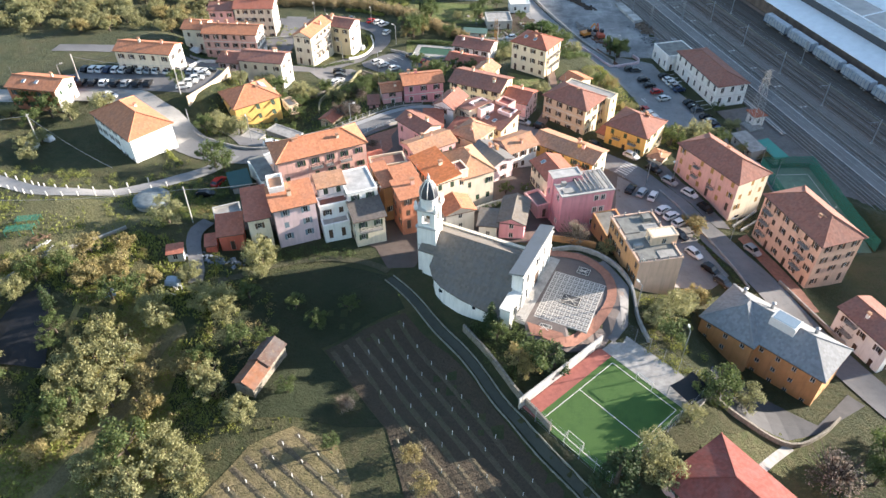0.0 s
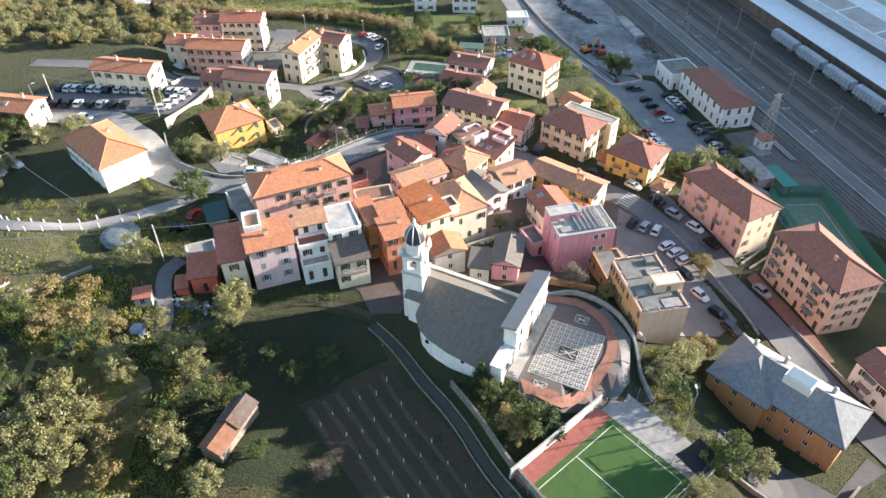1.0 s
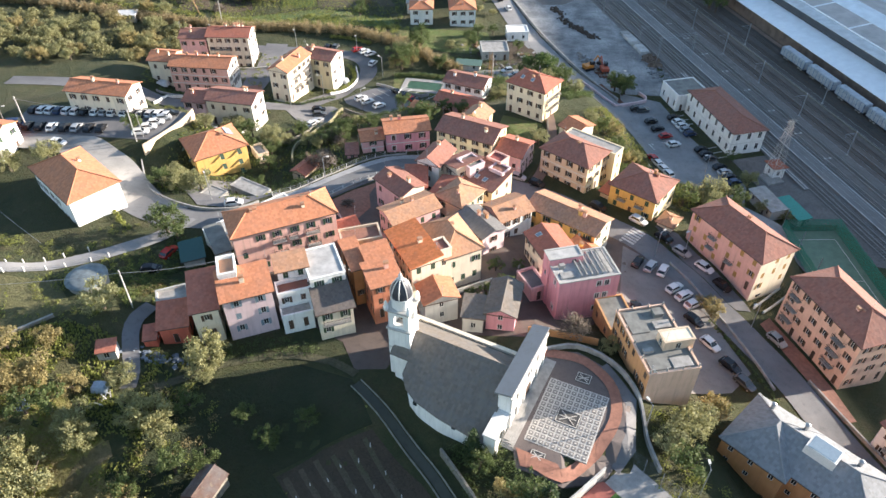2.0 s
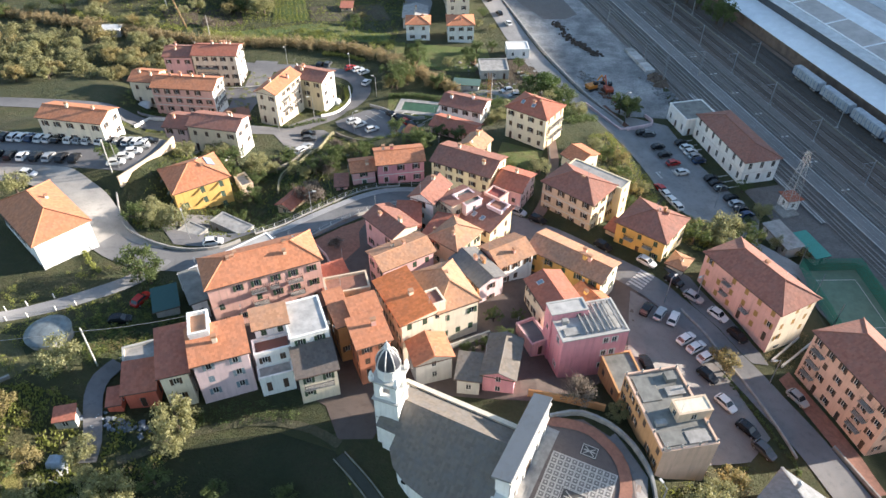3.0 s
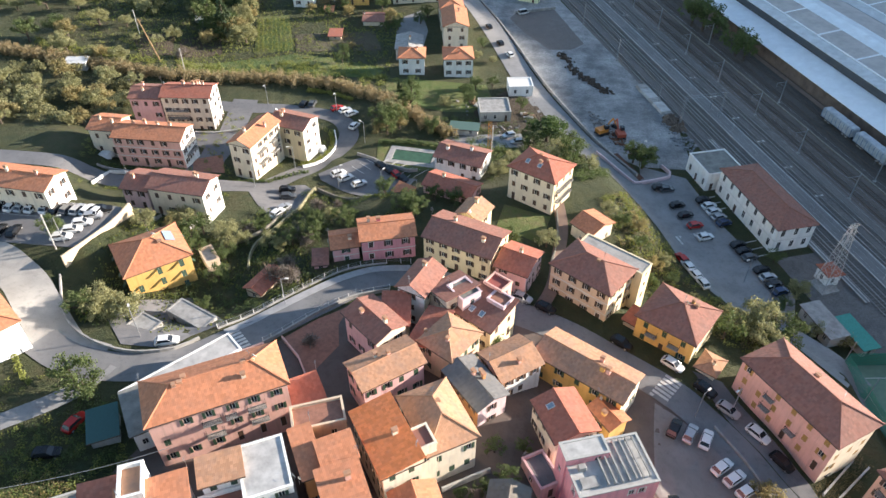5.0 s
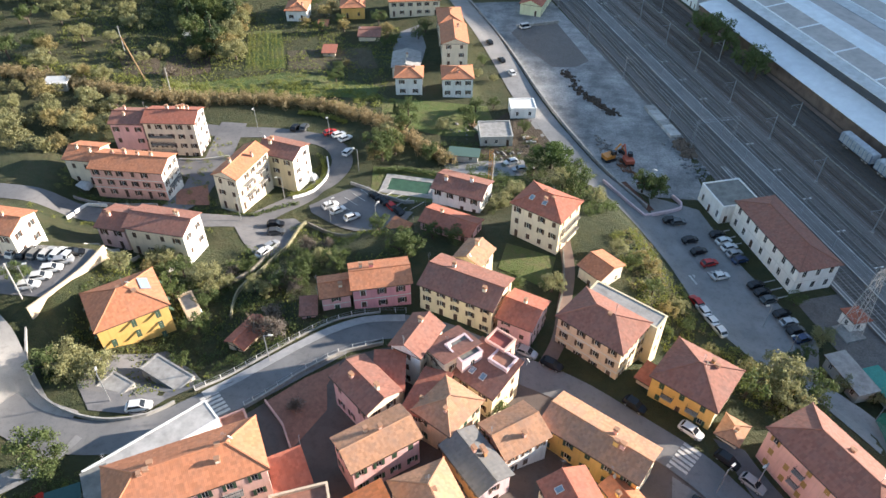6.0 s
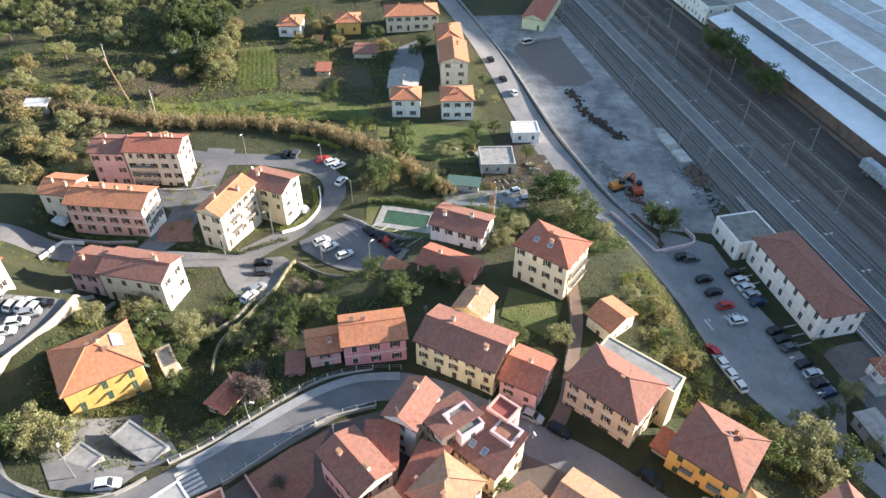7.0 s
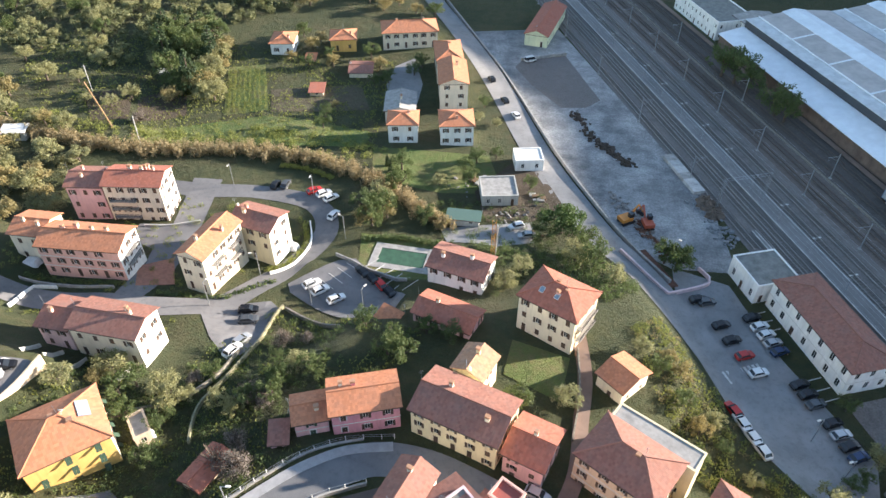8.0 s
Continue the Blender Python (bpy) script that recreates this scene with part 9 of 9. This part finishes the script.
# ---- leaning mast and planted rows in the fields ----
lean = thing("leaning_mast", pose(-103.3, 262.6, sheet(-103.3, 262.6)), "tall leaning timber mast with a crosspiece", "mast")
bm = bmesh.new()
tube(bm, [(0.3, 0, -0.5), (-1.6, 0, 7.0), (-3.4, 0, 14.0)], 0.2, 6)
part("pole", bm, plain("sunlit_timber", (0.38, 0.24, 0.12), 0.8, var=0.3), lean)
bm = bmesh.new()
beam(bm, (-3.9, -0.6, 13.2), (-2.4, 0.6, 13.6), 0.1, 5)
part("crosspiece", bm, WOOD, lean)
rows_ = []
for i in range(8):
    a, b = Vector((-82.6 + i * 1.45, 303.6 + i * 0.42)), Vector((-76.2 + i * 1.5, 279.0 + i * 0.45))
    for t in np.linspace(0, 1, 34):
        p = a + (b - a) * t
        rows_.append((p.x + VR.gauss(0, 0.15), p.y, sheet(p.x, p.y) + 0.3, VR.uniform(0.25, 0.5)))
vs, fs = leaf_cloud(rows_, 110, 0.12, 41)
tagged(new("vegetable_rows", cloud_mesh("vegetable_rows", vs, fs, F_WEED)), "straight rows of green plants in the plot", "crop rows", kind="stuff")

# ---- yards and gardens ----
plant("bare", -26.5, 140.3, 0.7)
for x0, y0, x1, y1 in ((-31.7, 141.2, -27.8, 137.0), (-27.8, 137.0, -25.5, 132.8)):
    fence_wall("courtyard_wall", ((x0, y0), (x1, y1)), 0.25, 0.8, SALMON, "low plastered wall round the courtyard")
fence_wall("terrace_wall", ((-84.1, 82.0), (-80.0, 88.5), (-74.6, 93.2), (-68.3, 98.8)), 0.35, 0.7, CONCRETE, "pale low wall below the dry terrace")
for x, y, a, L in ((-89.5, 94.0, 12, 5.0), (-89.0, 97.0, 12, 4.2)):
    fr = thing("garden_frame", pose(x, y, sheet(x, y), 0, 0, a), "teal netted garden frame on the dry terrace", "garden frame", "garden frames")
    for u in (0, L / 2, L):
        for v in (0, 1.8):
            bm = bmesh.new()
            beam(bm, (u, v, -0.2), (u, v, 1.3), 0.05, 5)
            part("post", bm, plain("green_net", (0.04, 0.22, 0.15), 0.8, var=0.25), fr)
    bm = bmesh.new()
    for v in np.linspace(0, 1.8, 9):
        beam(bm, (0, v, 1.3), (L, v, 1.3), 0.035, 3)
    for u in np.linspace(0, L, 14):
        beam(bm, (u, 0, 1.3), (u, 1.8, 1.3), 0.03, 3)
    part("net", bm, plain("green_net", (0.04, 0.22, 0.15), 0.8, var=0.25), fr)
wr = random.Random(4)
for cx, cy, n, mt, lab in ((-83.0, 93.6, 16, WOOD, "weathered timber lying in a pile on the terrace"), (-81.0, 91.0, 12, TRIM, "pale plank lying in a pile on the terrace"), (-54.6, 84.0, 5, TRIM, "pale board lying beside the garden plot")):
    for k in range(n):
        bm = bmesh.new()
        box(bm, -wr.uniform(0.4, 1.1), -0.09, 0, wr.uniform(0.4, 1.1), 0.09, 0.12)
        bmesh.ops.bevel(bm, geom=bm.edges[:], offset=0.015, affect="EDGES")
        ob = new("timber", link_mesh("timber", bm, mt))
        x, y = cx + wr.uniform(-1.4, 1.4), cy + wr.uniform(-1.6, 1.6)
        ob.matrix_basis = pose(x, y, sheet(x, y) + 0.05 + 0.1 * (k % 3), 0, 0, wr.uniform(0, 180))
        tagged(ob, lab, "timber", "timber piles")
for x, y, a, w, d, lab, col in ((-93.6, 204.0, -4, 3.6, 2.4, "white awning beside the apartment row", (0.7, 0.7, 0.7)), (-42.6, 218.6, -17, 3.8, 2.2, "white awning in the apartment garden", (0.7, 0.7, 0.7)), (-105.9, 130.9, 20, 3.4, 2.4, "white tarpaulin over a garden stack", (0.7, 0.7, 0.7)), (-103.6, 134.8, -15, 2.2, 1.8, "white tarpaulin over a garden stack", (0.7, 0.7, 0.7)), (-55.0, 86.0, 5, 2.6, 1.8, "pale blue tarpaulin over garden tools", (0.35, 0.42, 0.5)), (-63.7, 80.6, 30, 2.0, 1.4, "red tarpaulin over a garden stack", (0.35, 0.05, 0.05)), (-51.6, 162.6, 35, 3.0, 1.6, "white sheet roof of a garden lean-to", (0.7, 0.7, 0.7))):
    bm = bmesh.new()
    bmesh.ops.create_grid(bm, x_segments=8, y_segments=8, size=0.5)
    for v in bm.verts:
        e_ = max(abs(v.co.x), abs(v.co.y)) * 2
        v.co = Vector((v.co.x * w * (1 + 0.05 * math.sin(9 * v.co.y)), v.co.y * d, (1.15 if e_ < 0.8 else 0.0 if e_ > 0.98 else 0.95) + 0.1 * math.sin(7 * v.co.x + 5 * v.co.y)))
    ob = new("tarpaulin", link_mesh("tarpaulin", bm, plain("tarp_%d" % (col[0] * 100), col, 0.6, var=0.3, scale=1.5), True))
    ob.matrix_basis = pose(x, y, sheet(x, y), 0, 0, a)
    tagged(ob, lab, "tarpaulin")
for kind, x, y, s in (("broad", -45.9, 271.9, 1.0), ("broad", -23.1, 306.4, 1.1), ("broad", -21.0, 311.6, 1.1), ("broad", -30.8, 301.0, 1.0), ("dry", -44.9, 284.7, 0.7), ("broad", -35.0, 299.5, 0.9), ("olive", -116.9, 276.0, 0.9), ("broad", -20.8, 251.8, 1.2), ("broad", -20.6, 242.0, 1.4), ("dry", -26.5, 227.8, 1.5), ("broad", -23.3, 232.1, 1.5), ("dry", -8.8, 229.1, 1.0), ("broad", -12.6, 230.4, 1.1),
                      ("bare", -98.0, 268.0, 1.2), ("dry", -95.0, 284.0, 1.6), ("dry", -90.0, 290.0, 1.8), ("olive", -104.0, 300.0, 1.4), ("dry", -122.0, 262.0, 1.3), ("olive", -138.0, 268.0, 1.5), ("dry", -140.0, 276.0, 1.6), ("dry", -110.5, 236.0, 1.7), ("dry", -106.0, 229.0, 1.6), ("dry", -101.5, 226.0, 1.4), ("olive", -112.0, 246.0, 1.5)):
    plant(kind, x, y, s)
fence_wall("yard_wall", ((32.7, 223.7), (37.2, 216.7), (41.4, 210.9)), 0.4, 1.1, LILAC, "pale pink plastered wall of the station garden")
fence_wall("yard_wall_end", ((41.4, 210.9), (51.1, 215.0), (49.8, 219.8)), 0.4, 1.0, LILAC, "pale pink end wall of the station garden")
patch("rust_bed", ((34.5, 224.5), (41.6, 213), (44.5, 214), (39, 226)), plain("rust_soil", (0.16, 0.075, 0.05), 0.95, var=0.5, scale=1.2, grain=0.05), 0.12, "rust-brown heap of soil behind the wall", "yard")
fence_wall("lower_park_wall", ((-38.2, 197.4), (-31.5, 193.6), (-25.4, 190.4)), 0.35, 1.0, STONEWALL, "stone wall below the estate car park")
undergrowth("court_weeds", "shrubs beside the lane of the green shed", "scrub", scatter([(-62, 104), (-48, 102), (-46, 112), (-54, 124), (-60, 128), (-66, 120)], 90, 1.1, 0.4), (0.4, 1.3), 120, 0.12, foliage("shrub_leaves", (0.105, 0.145, 0.048)))
for x, y, s in ((5.5, 120.3, 0.7), (7.3, 115.6, 0.8), (6.2, 111.8, 0.7), (3.9, 113.9, 0.6), (1.1, 112.2, 0.6), (2.0, 117.6, 0.5), (9.8, 121.0, 0.6)):
    if free(x, y, 0.4, False):
        plant("broad", x, y, s)
fence_wall("alley_wall", ((-1.8, 113.4), (4.9, 117.0)), 0.3, 1.2, GREYWALL, "grey plastered wall in the alley")
for x, y, a in ((12.5, 229.5, 40), (14.5, 243, 10), (-1.0, 250.0, 70)):
    for k in range(5):
        bm = bmesh.new()
        box(bm, -wr.uniform(0.5, 1.3), -wr.uniform(0.3, 0.8), 0, wr.uniform(0.5, 1.3), wr.uniform(0.3, 0.8), wr.uniform(0.3, 0.9))
        bmesh.ops.bevel(bm, geom=bm.edges[:], offset=0.06, affect="EDGES")
        ob = new("stacked_crate", link_mesh("stacked_crate", bm, (CONCRETE, WOOD, GREYWALL)[k % 3]))
        px, py = x + wr.uniform(-2, 2), y + wr.uniform(-2, 2)
        ob.matrix_basis = pose(px, py, sheet(px, py), 0, 0, a + wr.uniform(-20, 20))
        tagged(ob, "weathered crate among the yard clutter", "crate", "yard clutter")
canopy = thing("net_canopy", pose(33.7, 68.0, sheet(33.7, 68.0), 0, 0, 36), "black net canopy on thin posts beside the pitch", "canopy")
bm = bmesh.new()
bmesh.ops.create_grid(bm, x_segments=10, y_segments=8, size=0.5)
for v in bm.verts:
    v.co = Vector((v.co.x * 5.0, v.co.y * 4.4, 2.5 - 1.0 * (0.25 - v.co.x * v.co.x) * (1 + v.co.y)))
ret = bmesh.ops.extrude_face_region(bm, geom=bm.faces[:], use_keep_orig=True)
for g in ret["geom"]:
    if isinstance(g, bmesh.types.BMVert):
        g.co.z -= 0.03
part("net", bm, plain("black_net", (0.018, 0.019, 0.022), 0.9, var=0.3), canopy)
for x in (-2.5, 2.5):
    for y in (-2.2, 2.2):
        bm = bmesh.new()
        beam(bm, (x, y, -0.5), (x, y, 2.55), 0.05, 6)
        part("post", bm, STEEL, canopy)
patch("institute_yard", ((36.6, 70.2), (39.6, 76), (46, 76), (56, 68.5), (64.3, 76.4), (66.3, 74.1), (55.2, 66.6), (49.6, 64.6), (41.9, 66.8)), asphalt("yard_asphalt", (0.055, 0.055, 0.058)), 0.09, "dark asphalt yard below the institute", "yard")
fence_wall("institute_wall", ((36.8, 69.0), (41.9, 65.8), (49.6, 63.4), (55.6, 66.2), (60, 70)), 0.35, 1.1, STONEWALL, "stone wall between the yard and the lawn")
strip("garden_path", ((43.1, 58.0), (46.5, 61), (49.6, 63.4)), 1.4, CONCRETE, 0.14, "pale concrete garden path across the lawn", "path", lanes=2)
for kind, x, y, s in (("broad", 60.5, 58.0, 1.2), ("broad", 64.0, 62.5, 1.1), ("broad", 36.2, 68.0, 1.0), ("olive", 33.0, 63.5, 0.9), ("broad", 66.5, 66.0, 0.9)):
    plant(kind, x, y, s)
